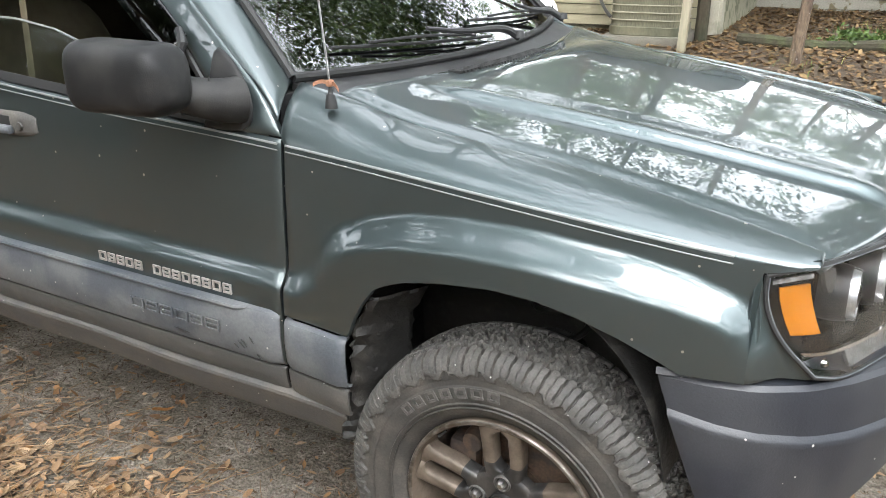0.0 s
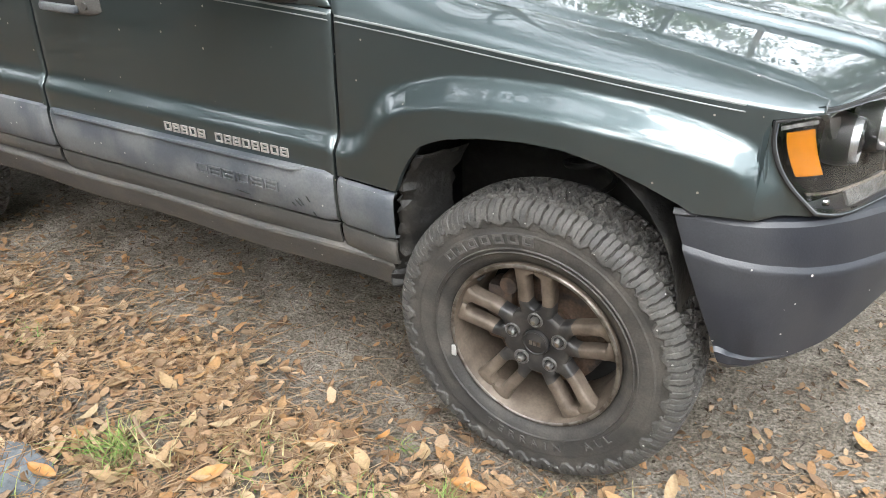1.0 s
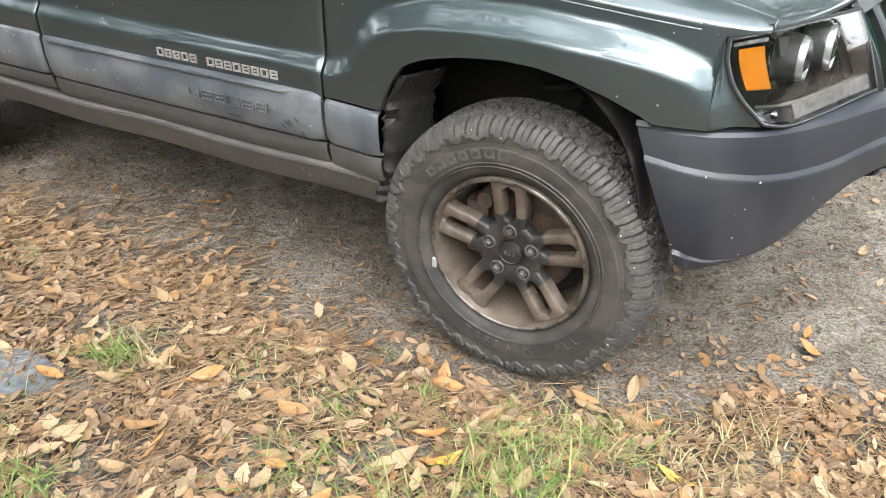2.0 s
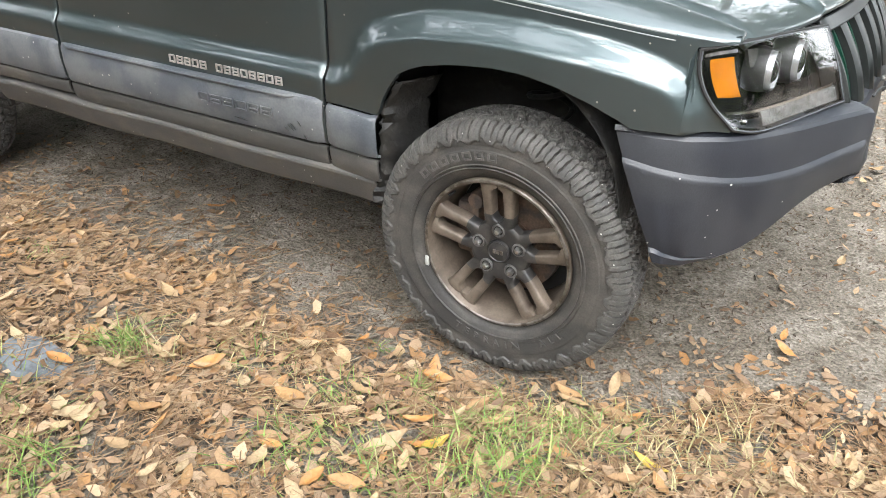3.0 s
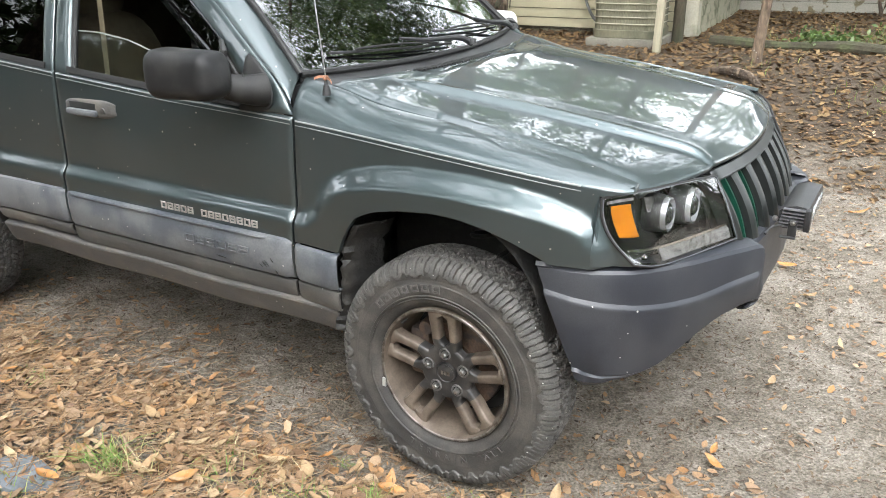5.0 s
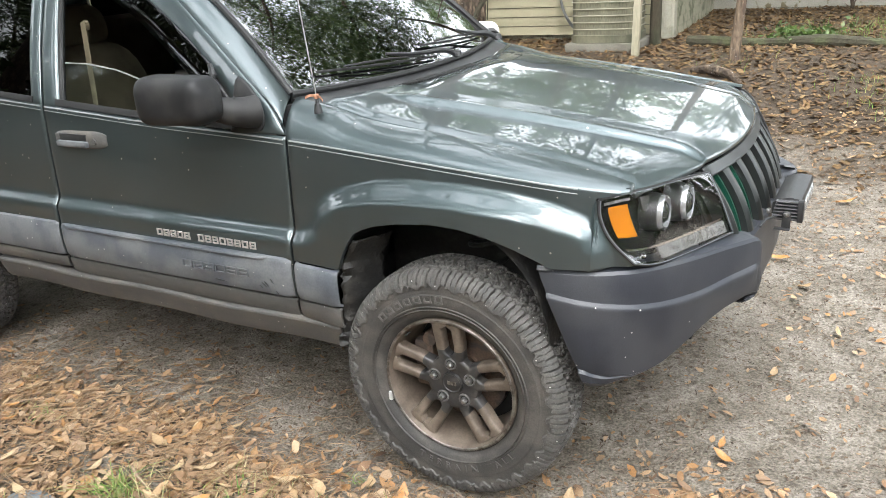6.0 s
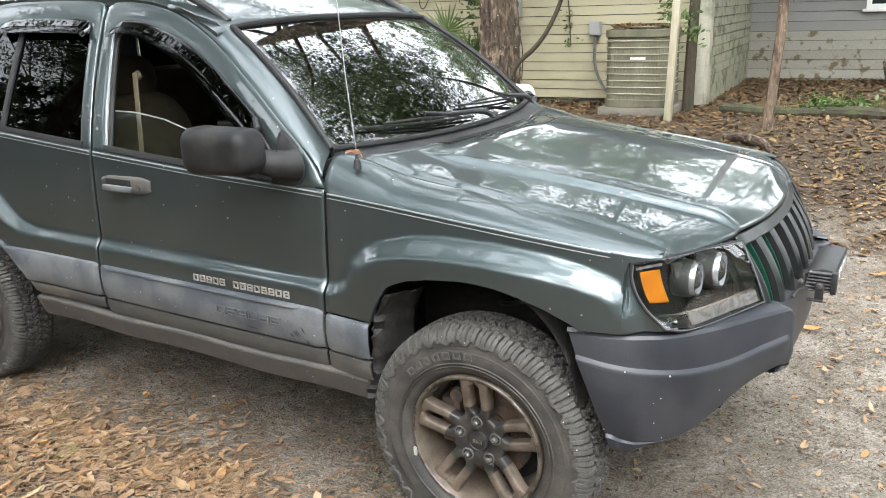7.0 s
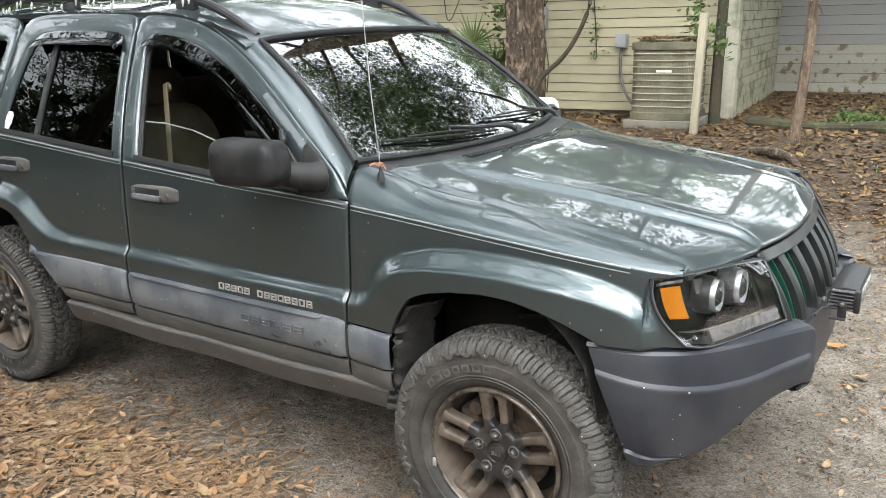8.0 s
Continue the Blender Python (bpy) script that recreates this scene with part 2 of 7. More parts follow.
def lathe(profile, steps=48, closed=False):
    """Turns (radius, y) round the y axis."""
    P = np.array([[(r * math.cos(a), y, r * math.sin(a)) for r, y in profile] for a in np.linspace(0, 2 * math.pi, steps, endpoint=False)])
    if closed:
        P = np.concatenate([P, P[:, :1]], axis=1)
    return grid(P, closed=True)


def curve(points, x):
    """Straight-line interpolation in a small table."""
    px, py = zip(*points)
    return np.interp(x, px, py)


def flow(points, x):
    """Rounded interpolation in a small table, without kinks."""
    px, py = (np.array(v, float) for v in zip(*points))
    h, d = np.diff(px), np.diff(py) / np.diff(px)
    m = np.concatenate([[d[0]], (d[:-1] * h[1:] + d[1:] * h[:-1]) / (h[1:] + h[:-1]), [d[-1]]])
    xc = np.clip(x, px[0], px[-1])
    i = np.clip(np.searchsorted(px, xc) - 1, 0, len(h) - 1)
    t = (xc - px[i]) / h[i]
    return (py[i] * (1 + 2 * t) * (1 - t) ** 2 + h[i] * m[i] * t * (1 - t) ** 2 + py[i + 1] * t * t * (3 - 2 * t) + h[i] * m[i + 1] * t * t * (t - 1))


def smooth(t):
    t = np.clip(t, 0, 1)
    return t * t * (3 - 2 * t)


def resample(points, n):
    """n points evenly along a rounded polyline."""
    p = np.array(points, float)
    for _ in range(2):
        q = [p[0]]
        for a, b in zip(p[:-1], p[1:]):
            q += [a * 0.75 + b * 0.25, a * 0.25 + b * 0.75]
        p = np.array(q + [p[-1]])
    s = np.concatenate([[0], np.cumsum(np.linalg.norm(np.diff(p, axis=0), axis=1))])
    u = np.linspace(0, s[-1], n)
    return np.stack([np.interp(u, s, p[:, k]) for k in range(p.shape[1])], axis=1)


def thing(name, label, category, group="", at=(0, 0, 0)):
    ob = new(name)
    ob.location = at
    return tagged(ob, label, category, group)


# ---- the car: body surfaces (x ahead, front axle at x = 0, half widths as positive y) ----
WHEELBASE, AXLE_Z, TYRE_R = 2.69, 0.368, 0.376
GAP_F, GAP_B, GAP_R = -0.530, -1.650, -2.575
BELT = [(-3.8, 1.25), (-2.49, 1.20), (-1.63, 1.143), (-1.08, 1.109), (-0.53, 1.083), (0.0, 1.038), (0.39, 1.0), (0.55, 0.985)]
BELT_W = [(-3.75, 0.70), (-3.5, 0.79), (-3.0, 0.835), (-2.5, 0.848), (-1.6, 0.850), (-0.53, 0.845), (0.0, 0.836), (0.2, 0.826), (0.39, 0.806), (0.45, 0.794), (0.54, 0.766)]
SHUT_Z = [(-0.55, 1.20), (-0.45, 1.168), (-0.34, 1.136), (-0.08, 1.102), (0.155, 1.071), (0.36, 1.038), (0.49, 1.014), (0.53, 1.006)]
SHUT_Y = [(-0.55, 0.70), (-0.2, 0.70), (0.2, 0.704), (0.4, 0.716), (0.54, 0.738)]
LEDGE = [(-3.9, 0.80), (-3.33, 0.80), (-3.26, 0.85), (-3.15, 0.93), (-3.0, 0.985), (-2.85, 1.005), (-2.69, 1.01), (-2.50, 1.0), (-2.38, 0.985), (-2.30, 0.95),
         (-2.22, 0.88), (-2.15, 0.836), (-2.05, 0.815), (-0.56, 0.812), (-0.50, 0.805), (-0.465, 0.83), (-0.43, 0.89), (-0.385, 0.934), (-0.32, 0.964),
         (-0.22, 0.99), (-0.1, 1.0), (0.05, 1.0), (0.22, 0.985), (0.32, 0.966), (0.40, 0.938), (0.445, 0.905), (0.475, 0.85), (0.49, 0.78), (0.50, 0.70)]
ARCH_F = [(-0.345, 0.45), (-0.343, 0.70), (-0.322, 0.755), (-0.30, 0.793), (-0.27, 0.832), (-0.24, 0.848), (-0.20, 0.863), (-0.12, 0.879), (-0.014, 0.888), (0.07, 0.884),
          (0.15, 0.868), (0.23, 0.842), (0.30, 0.811), (0.33, 0.79)]
ARCH_R = [(-3.26, 0.50), (-3.22, 0.62), (-3.13, 0.76), (-3.03, 0.85), (-2.92, 0.893), (-2.69, 0.91), (-2.50, 0.90), (-2.40, 0.875), (-2.35, 0.842), (-2.285, 0.75), (-2.20, 0.66), (-2.142, 0.59), (-2.10, 0.52)]
_seg = np.array([(x, z) for x, z in LEDGE])


def ledge_depth(x, z):
    """How far a place lies below the ledge line that runs over the doors and flares (metres, 0 above it)."""
    x, z = np.asarray(x, float), np.asarray(z, float)
    p = np.stack([x, z], -1)[..., None, :]
    a, b = _seg[:-1], _seg[1:]
    ab = b - a
    t = np.clip(((p - a) * ab).sum(-1) / (ab * ab).sum(-1), 0, 1)
    d = np.linalg.norm(p - (a + ab * t[..., None]), axis=-1).min(-1)
    inside = z < np.interp(x, _seg[:, 0], _seg[:, 1])
    return np.where(inside, d, 0)


def side(x, z):
    """Half width of the body at a place on its side."""
    x, z = np.asarray(x, float), np.asarray(z, float)
    zb, wb = flow(BELT, x), flow(BELT_W, x)
    below, above = np.maximum(zb - z, 0), np.maximum(z - zb, 0)
    w = wb + 0.075 * below - 0.045 * below ** 2 * 2 - 0.30 * above - 0.12 * above ** 2
    flare = np.maximum(np.exp(-((x + 0.0) / 0.42) ** 4), np.exp(-((x + WHEELBASE) / 0.52) ** 4))
    amp = 0.024 + 0.030 * flare
    w = w + amp * smooth(ledge_depth(x, z) / (0.045 + 0.02 * flare))
    w = w - 0.03 * smooth((0.62 - z) / 0.25) * (1 - flare)
    return w


def on_side(x, z, off=0.0):
    x, z = np.broadcast_arrays(np.asarray(x, float), np.asarray(z, float))
    return np.stack([x, -(side(x, z) + off), z], -1)


def both(fn):
    """Runs a builder for the right side and for its mirror image."""
    fn(lambda g: g, "right")
    fn(flip, "left")


car = thing("station_wagon", "dark green-grey four-door off-road wagon parked on sandy ground", "car")
OUT_R = (0, -1, 0)


# fenders
def fender_geo():
    xs = np.unique(np.concatenate([np.linspace(GAP_F + 0.004, -0.346, 9), np.linspace(-0.345, -0.26, 14), np.linspace(-0.26, 0.30, 36), np.linspace(0.30, 0.432, 10), np.linspace(0.4322, 0.515, 12)]))
    cols = []
    for x in xs:
        low = 0.706 if x <= -0.345 else (curve(ARCH_F, x) if x < 0.30 else curve([(0.30, 0.811), (0.33, 0.795), (0.432, 0.792), (0.4321, 0.978), (0.515, 0.992)], x))
        zb, wb, zs, ys = (float(flow(t, x)) for t in (BELT, BELT_W, SHUT_Z, SHUT_Y))
        zb = max(zb, low + 0.004)
        z = low + (zb - low) * np.linspace(0, 1, 40)
        lower = on_side(np.full(40, x), z)
        a = np.linspace(0, math.pi / 2, 16)[1:]
        k = 1.35
        top = np.stack([x - 0.058 * (a / (math.pi / 2)) * (1 - smooth((x - GAP_F) / 0.12)), -(ys + 0.003 + (wb - ys - 0.003) * np.cos(a) ** k), zb + (zs - zb) * np.sin(a) ** k], -1)
        cols.append(np.concatenate([lower, top]))
    g1 = sheet(cols, (0, -1, 0.3))
    cols = []
    for x in np.linspace(0.432, 0.528, 12):
        lo = curve([(0.43, 0.792), (0.53, 0.797)], x)
        hi = curve([(0.432, 0.975), (0.438, 0.93), (0.455, 0.895), (0.48, 0.855), (0.505, 0.825), (0.528, 0.803)], x)
        cols.append(on_side(np.full(14, x), np.linspace(lo, hi, 14)))
    g3 = sheet(cols, OUT_R, plain=(0,))
    return join(g1, g3)


def strip_on_side(xs, z_of, height, off, thick=0.003):
    xs = np.asarray(xs)
    rows = [on_side(xs, z_of(xs) + dz, off) for dz in np.linspace(0, height, 3)]
    return sheet(np.swapaxes(np.array(rows), 0, 1), OUT_R, thick, 0.0005)


def cladding_geo(x0, x1, z0, z1, off, n=24, cut=None):
    """A plastic moulding that stands proud of the side, with a sloping top edge."""
    xs = np.linspace(x0, x1, n)
    rows = []
    for k, d in ((0, -0.004), (0.05, off * 0.7), (0.12, off), (0.5, off + 0.002), (0.86, off), (0.95, off * 0.6), (1, -0.004)):
        zz = np.asarray(z0(xs) if callable(z0) else np.full(n, z0)) * (1 - k) + np.asarray(z1(xs) if callable(z1) else np.full(n, z1)) * k
        rows.append(on_side(xs, zz, d))
    P = np.swapaxes(np.array(rows), 0, 1)
    ends = P.copy()
    for e in (0, -1):
        P[e, :, 1] = ends[e, :, 1] + off * 0.8
    return sheet(P, OUT_R, 0.008, 0.001)


def belt_z(x):
    return flow(BELT, x)


def build_fender(f, which):
    fender = mk("fender", f(fender_geo()), PAINT, car, "green-grey painted front fender with flared arch", 50)
    xs = np.linspace(GAP_F + 0.01, 0.385, 40)
    for dz in (-0.001, -0.013):
        mk("pinstripe", f(strip_on_side(xs, lambda x: belt_z(x) + dz, 0.0025 if dz < -0.01 else 0.005, 0.0015)), SILVER, fender, "thin silver pinstripe")
    mk("fender_cladding", f(cladding_geo(GAP_F + 0.004, -0.348, 0.578, 0.703, 0.014, 8)), CLAD, fender, "faded grey plastic moulding")
    mk("lower_cladding", f(cladding_geo(GAP_F + 0.004, -0.350, 0.506, 0.576, 0.006, 8)), CLAD_DARK, fender)
    a = np.linspace(0, math.pi, 30)
    rows = []
    for y in (-0.850, -0.80, -0.62, -0.50):
        rows.append([(-0.055 - 0.375 * math.cos(t), y, 0.50 + 0.43 * math.sin(t) ** 0.8 - (0.03 if y < -0.84 else 0)) for t in a])
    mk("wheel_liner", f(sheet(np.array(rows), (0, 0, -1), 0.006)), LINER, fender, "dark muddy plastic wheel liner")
    mk("inner_wing", f(box(-0.40, 0.40, -0.50, -0.485, 0.40, 1.0)), LINER, fender)
    # crumpled liner edge behind the wheel
    P = []
    rnd = random.Random(5)
    for i, z in enumerate(np.linspace(0.425, 0.80, 26)):
        back = curve([(0.42, -0.385), (0.6, -0.352), (0.74, -0.335), (0.80, -0.300)], z)
        P.append([(back + 0.09 * u - 0.02 * u * (z - 0.4) + 0.006 * rnd.uniform(-1, 1), -0.885 + 0.11 * u ** 1.5 + 0.007 * rnd.uniform(-1, 1), z + 0.004 * rnd.uniform(-1, 1)) for u in np.linspace(0, 1, 9)])
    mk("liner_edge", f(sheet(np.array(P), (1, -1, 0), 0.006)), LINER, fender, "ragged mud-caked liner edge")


both(build_fender)


# doors
def door_skin(x0, x1, arch=None, low=0.578):
    xs = np.linspace(x0, x1, 46)
    cols = []
    for x in xs:
        lo = low if arch is None else max(low, float(curve(arch, x)) if x < -2.10 else low)
        z = lo + (flow(BELT, x) + 0.012 - lo) * np.linspace(0, 1, 44)
        cols.append(on_side(np.full(44, x), z))
    return sheet(cols, OUT_R)


def ring(outer, inner, n=60, rows=5, off=0.0):
    """A strip of the upper side between two lines of (x, z)."""
    a, b = resample(outer, n), resample(inner, n)
    P = [on_side(a[:, 0] * (1 - k) + b[:, 0] * k, a[:, 1] * (1 - k) + b[:, 1] * k, off - (0.006 if k == 1 else 0)) for k in np.linspace(0, 1, rows)]
    return sheet(np.array(P), OUT_R, 0.02)


FD_OUT = [(-1.644, 1.14), (-1.665, 1.30), (-1.676, 1.45), (-1.682, 1.62), (-1.675, 1.681), (-1.58, 1.684), (-1.45, 1.672), (-1.28, 1.631), (-1.10, 1.545), (-0.92, 1.421), (-0.74, 1.287), (-0.60, 1.185), (-0.535, 1.10)]
FD_IN = [(-1.560, 1.14), (-1.585, 1.30), (-1.600, 1.45), (-1.612, 1.56), (-1.600, 1.592), (-1.53, 1.595), (-1.42, 1.578), (-1.26, 1.532), (-1.09, 1.448), (-0.94, 1.345), (-0.83, 1.26), (-0.74, 1.17), (-0.70, 1.10)]
RD_OUT = [(-1.656, 1.15), (-1.677, 1.30), (-1.690, 1.45), (-1.696, 1.62), (-1.687, 1.682), (-1.80, 1.694), (-2.10, 1.702), (-2.38, 1.698), (-2.45, 1.65), (-2.50, 1.45), (-2.565, 1.21)]
RD_IN = [(-1.722, 1.15), (-1.742, 1.30), (-1.755, 1.45), (-1.760, 1.57), (-1.770, 1.592), (-1.84, 1.600), (-2.08, 1.605), (-2.30, 1.605), (-2.345, 1.57), (-2.405, 1.45), (-2.48, 1.21)]


def glass_between(top, bottom, off, n=30, rows=12):
    a, b = np.array(top), np.array(bottom)
    P = []
    for k in np.linspace(0, 1, rows):
        P.append(on_side(a[:, 0] * (1 - k) + b[:, 0] * k, a[:, 1] * (1 - k) + b[:, 1] * k, off))
    return sheet(np.array(P), OUT_R, 0.004, 0.0005)


def handle(parent, f, x0, x1, z):
    """A grey pull handle in its bezel, with a black block for the shade of its recess."""
    c = (x0 + x1) / 2
    y = -float(side(c, z))
    P = []
    for s in np.linspace(-1, 1, 15):
        w = 0.034 * (1 - abs(s) ** 6 * 0.45)
        P.append([(c + s * (x1 - x0) / 2, y - 0.010 * (1 - abs(t) ** 3) * (1 - s ** 8) - 0.003, z + t * w + 0.004 * s) for t in np.linspace(-1, 1, 9)])
    h = mk("door_handle", f(sheet(np.array(P), OUT_R, 0.01, 0.002)), SILL, parent, "weathered grey door handle")
    mk("recess", f(box(c - 0.098, c + 0.045, y - 0.0145, y - 0.006, z - 0.008, z + 0.022, 0.003)), SEAL, h)
    mk("grip", f(box(c - 0.105, c + 0.055, y - 0.030, y - 0.010, z - 0.024, z - 0.001, 0.007)), CLAD, h)
    mk("lock", f(moved(lathe([(0.0001, -0.004), (0.010, -0.004), (0.011, 0)], 16), pose(c + 0.085, y - 0.013, z))), CLAD_DARK, h)


def frame_bar(w, h, d, t):
    """A plain raised oblong outline in x and z, d deep towards -y, its rim t wide."""
    loops = []
    for y in (0.0, -d):
        for q in (0.0, t):
            loops.append([(q, y, q), (w - q, y, q), (w - q, y, h - q), (q, y, h - q)])
    V = [p for lp in loops for p in lp]
    F = []
    for i in range(4):
        j = (i + 1) % 4
        F += [(8 + i, 8 + j, 12 + j, 12 + i), (i, j, 8 + j, 8 + i), (4 + i, 12 + i, 12 + j, 4 + j)]
    return V, F


def letters(parent, f, x0, x1, z, height, count, skip, material):
    """A row of plain raised outlines in place of a name."""
    step = (x1 - x0) / count
    for i in range(count):
        if i in skip:
            continue
        a, b = x0 + i * step + 0.003, x0 + (i + 1) * step - 0.004
        y = -float(side((a + b) / 2, z + height / 2)) - (0.022 if material is CLAD else 0.002)
        bar = join(frame_bar(b - a, height, 0.004, 0.0046), *([box(0.0044, b - a - 0.0044, -0.004, 0, height * 0.42, height * 0.58)] if i % 3 else []))
        mk("letter_shape", f(moved(bar, Matrix.Translation((a, y, z)))), material, parent)


def build_doors(f, which):
    d = mk("front_door", f(join(door_skin(GAP_B + 0.005, GAP_F - 0.004), ring(FD_OUT, FD_IN))), PAINT, car, "green-grey painted front door", 50)
    xs = np.linspace(GAP_B + 0.01, GAP_F - 0.01, 40)
    for dz in (-0.001, -0.013):
        mk("pinstripe", f(strip_on_side(xs, lambda x: belt_z(x) + dz, 0.0025 if dz < -0.01 else 0.005, 0.0015)), SILVER, d, "thin silver pinstripe")
    mk("door_moulding", f(cladding_geo(GAP_B + 0.006, GAP_F - 0.006, 0.575, 0.716, 0.016, 40)), CLAD, d, "scuffed faded grey plastic moulding")
    mk("lower_cladding", f(cladding_geo(GAP_B + 0.008, GAP_F - 0.006, 0.507, 0.573, 0.006, 30)), CLAD_DARK, d)
    mk("moulding_rib", f(cladding_geo(GAP_B + 0.03, GAP_F - 0.09, 0.700, 0.714, 0.022, 30)), CLAD, d)
    if which == "right":
        letters(d, f, -1.118, -0.668, 0.728, 0.024, 14, (5,), BADGE)
        letters(d, f, -0.998, -0.700, 0.634, 0.028, 6, (), CLAD)
        for x, z, run, rise in ((-0.655, 0.622, 0.020, -0.016), (-0.645, 0.628, 0.018, -0.018), (-0.668, 0.612, 0.014, -0.010), (-0.618, 0.640, 0.012, -0.016), (-0.86, 0.606, 0.05, -0.004), (-0.60, 0.600, 0.010, -0.012)):
            q = [on_side(x + run * k, z + rise * k, 0.0185) for k in (0, 0.3, 0.7, 1)]
            mk("scuff", f(tube(q, [0.0006, 0.0022, 0.0018, 0.0005], 5)), SEAL, d, "dark scrape")
    handle(d, f, -1.60, -1.325, 1.035)
    mk("belt_seal", f(strip_on_side(np.linspace(-1.575, -0.66, 40), lambda x: belt_z(x) + 0.014, 0.022, 0.006, 0.01)), SEAL, d, "black rubber window seal")
    mk("window_channel", f(ring([(x + 0.0, z) for x, z in FD_IN], [(-1.540, 1.14), (-1.562, 1.30), (-1.58, 1.45), (-1.59, 1.54), (-1.578, 1.575), (-1.52, 1.577), (-1.42, 1.560), (-1.265, 1.515), (-1.10, 1.432), (-0.96, 1.335), (-0.86, 1.26), (-0.77, 1.17), (-0.735, 1.10)], 60, 3, -0.004)), SEAL, d)
    gx = np.linspace(-1.565, -0.80, 30)
    top = [(x, min(float(curve([(-1.565, 1.292), (-1.45, 1.290), (-1.30, 1.272), (-1.15, 1.235), (-1.05, 1.195), (-0.95, 1.14), (-0.80, 1.12)], x)), 1.6)) for x in gx] if which == "right" else [(x, float(curve([(-1.58, 1.57), (-1.42, 1.57), (-1.265, 1.52), (-1.10, 1.435), (-0.96, 1.34), (-0.80, 1.20)], x))) for x in gx]
    pane = mk("window_pane", f(glass_between(top, [(x, flow(BELT, x) - 0.02) for x in gx], -0.022)), GLASS, d, "half-lowered clear door glass" if which == "right" else "clear door glass")
    if which == "right":
        mk("glass_edge", f(tube([on_side(x, z, -0.024) for x, z in top], 0.003, 6)), mat("ground_glass_edge", (0.20, 0.22, 0.20), 0.3, vary=0.05), pane, "pale ground edge of the glass")
    # rain visor over the window
    a = [(-1.615, 1.575), (-1.612, 1.612), (-1.53, 1.618), (-1.42, 1.600), (-1.27, 1.556), (-1.10, 1.475), (-0.95, 1.375), (-0.825, 1.285)]
    b = [(-1.610, 1.560), (-1.600, 1.572), (-1.53, 1.574), (-1.43, 1.553), (-1.29, 1.508), (-1.13, 1.425), (-0.985, 1.325), (-0.850, 1.235)]
    A, B = resample(a, 44), resample(b, 44)
    P = [on_side(A[:, 0] * (1 - k) + B[:, 0] * k, A[:, 1] * (1 - k) + B[:, 1] * k, o) for k, o in ((0, 0.004), (0.15, 0.010), (0.5, 0.024), (0.55, 0.022), (1, 0.034))]
    mk("rain_visor", f(sheet(np.array(P), OUT_R, 0.003, 0.001)), VISOR, d, "smoked acrylic window rain visor", 60)
    mk("visor_end_cap", f(tube([on_side(-0.835, 1.30, 0.02), on_side(-0.815, 1.27, 0.022), on_side(-0.822, 1.225, 0.02)], [0.008, 0.012, 0.006])), BLACK, d)
    # rear door
    r = mk("rear_door", f(join(door_skin(GAP_R + 0.004, GAP_B - 0.005, ARCH_R), ring(RD_OUT, RD_IN))), PAINT, car, "green-grey painted rear door", 50)
    xs = np.linspace(GAP_R + 0.01, GAP_B - 0.01, 40)
    for dz in (-0.001, -0.013):
        mk("pinstripe", f(strip_on_side(xs, lambda x: belt_z(x) + dz, 0.0025 if dz < -0.01 else 0.005, 0.0015)), SILVER, r, "thin silver pinstripe")
    mk("door_moulding", f(cladding_geo(-2.27, GAP_B - 0.006, lambda x: np.maximum(0.575, curve(ARCH_R, x) + 0.005), 0.720, 0.016, 36)), CLAD, r, "faded grey plastic moulding")
    mk("lower_cladding", f(cladding_geo(-2.13, GAP_B - 0.008, lambda x: np.maximum(0.507, curve(ARCH_R, x) + 0.004), lambda x: np.maximum(0.573, curve(ARCH_R, x) + 0.006), 0.006, 20)), CLAD_DARK, r)
    handle(r, f, -2.53, -2.275, 1.078)
    mk("belt_seal", f(strip_on_side(np.linspace(-2.50, -1.70, 40), lambda x: belt_z(x) + 0.012, 0.022, 0.006, 0.01)), SEAL, r, "black rubber window seal")
    gx = np.linspace(-2.50, -1.715, 30)
    pane = mk("window_pane", f(glass_between([(x, float(curve([(-2.50, 1.18), (-2.40, 1.48), (-2.34, 1.585), (-2.30, 1.61), (-1.75, 1.60), (-1.715, 1.50)], x))) for x in gx], [(x, flow(BELT, x)) for x in gx], -0.014)), TINTED, r, "dark tinted glass")
    mk("divider_bar", f(sheet(np.array([on_side(np.array([-2.246, -2.24, -2.216, -2.21]) + 0.05 * k, 1.19 + 0.42 * k, np.array([-0.012, -0.002, -0.002, -0.012])) for k in np.linspace(0, 1, 12)]), OUT_R, 0.006)), BLACK, r)
    a = [(-1.745, 1.575), (-1.748, 1.618), (-1.84, 1.628), (-2.08, 1.632), (-2.30, 1.630), (-2.335, 1.59)]
    b = [(-1.752, 1.560), (-1.760, 1.570), (-1.84, 1.576), (-2.08, 1.580), (-2.28, 1.578), (-2.322, 1.566)]
    A, B = resample(a, 30), resample(b, 30)
    P = [on_side(A[:, 0] * (1 - k) + B[:, 0] * k, A[:, 1] * (1 - k) + B[:, 1] * k, o) for k, o in ((0, 0.004), (0.15, 0.010), (0.5, 0.024), (0.55, 0.022), (1, 0.034))]
    mk("rain_visor", f(sheet(np.array(P), OUT_R, 0.003, 0.001)), VISOR, r, "smoked acrylic window rain visor", 60)
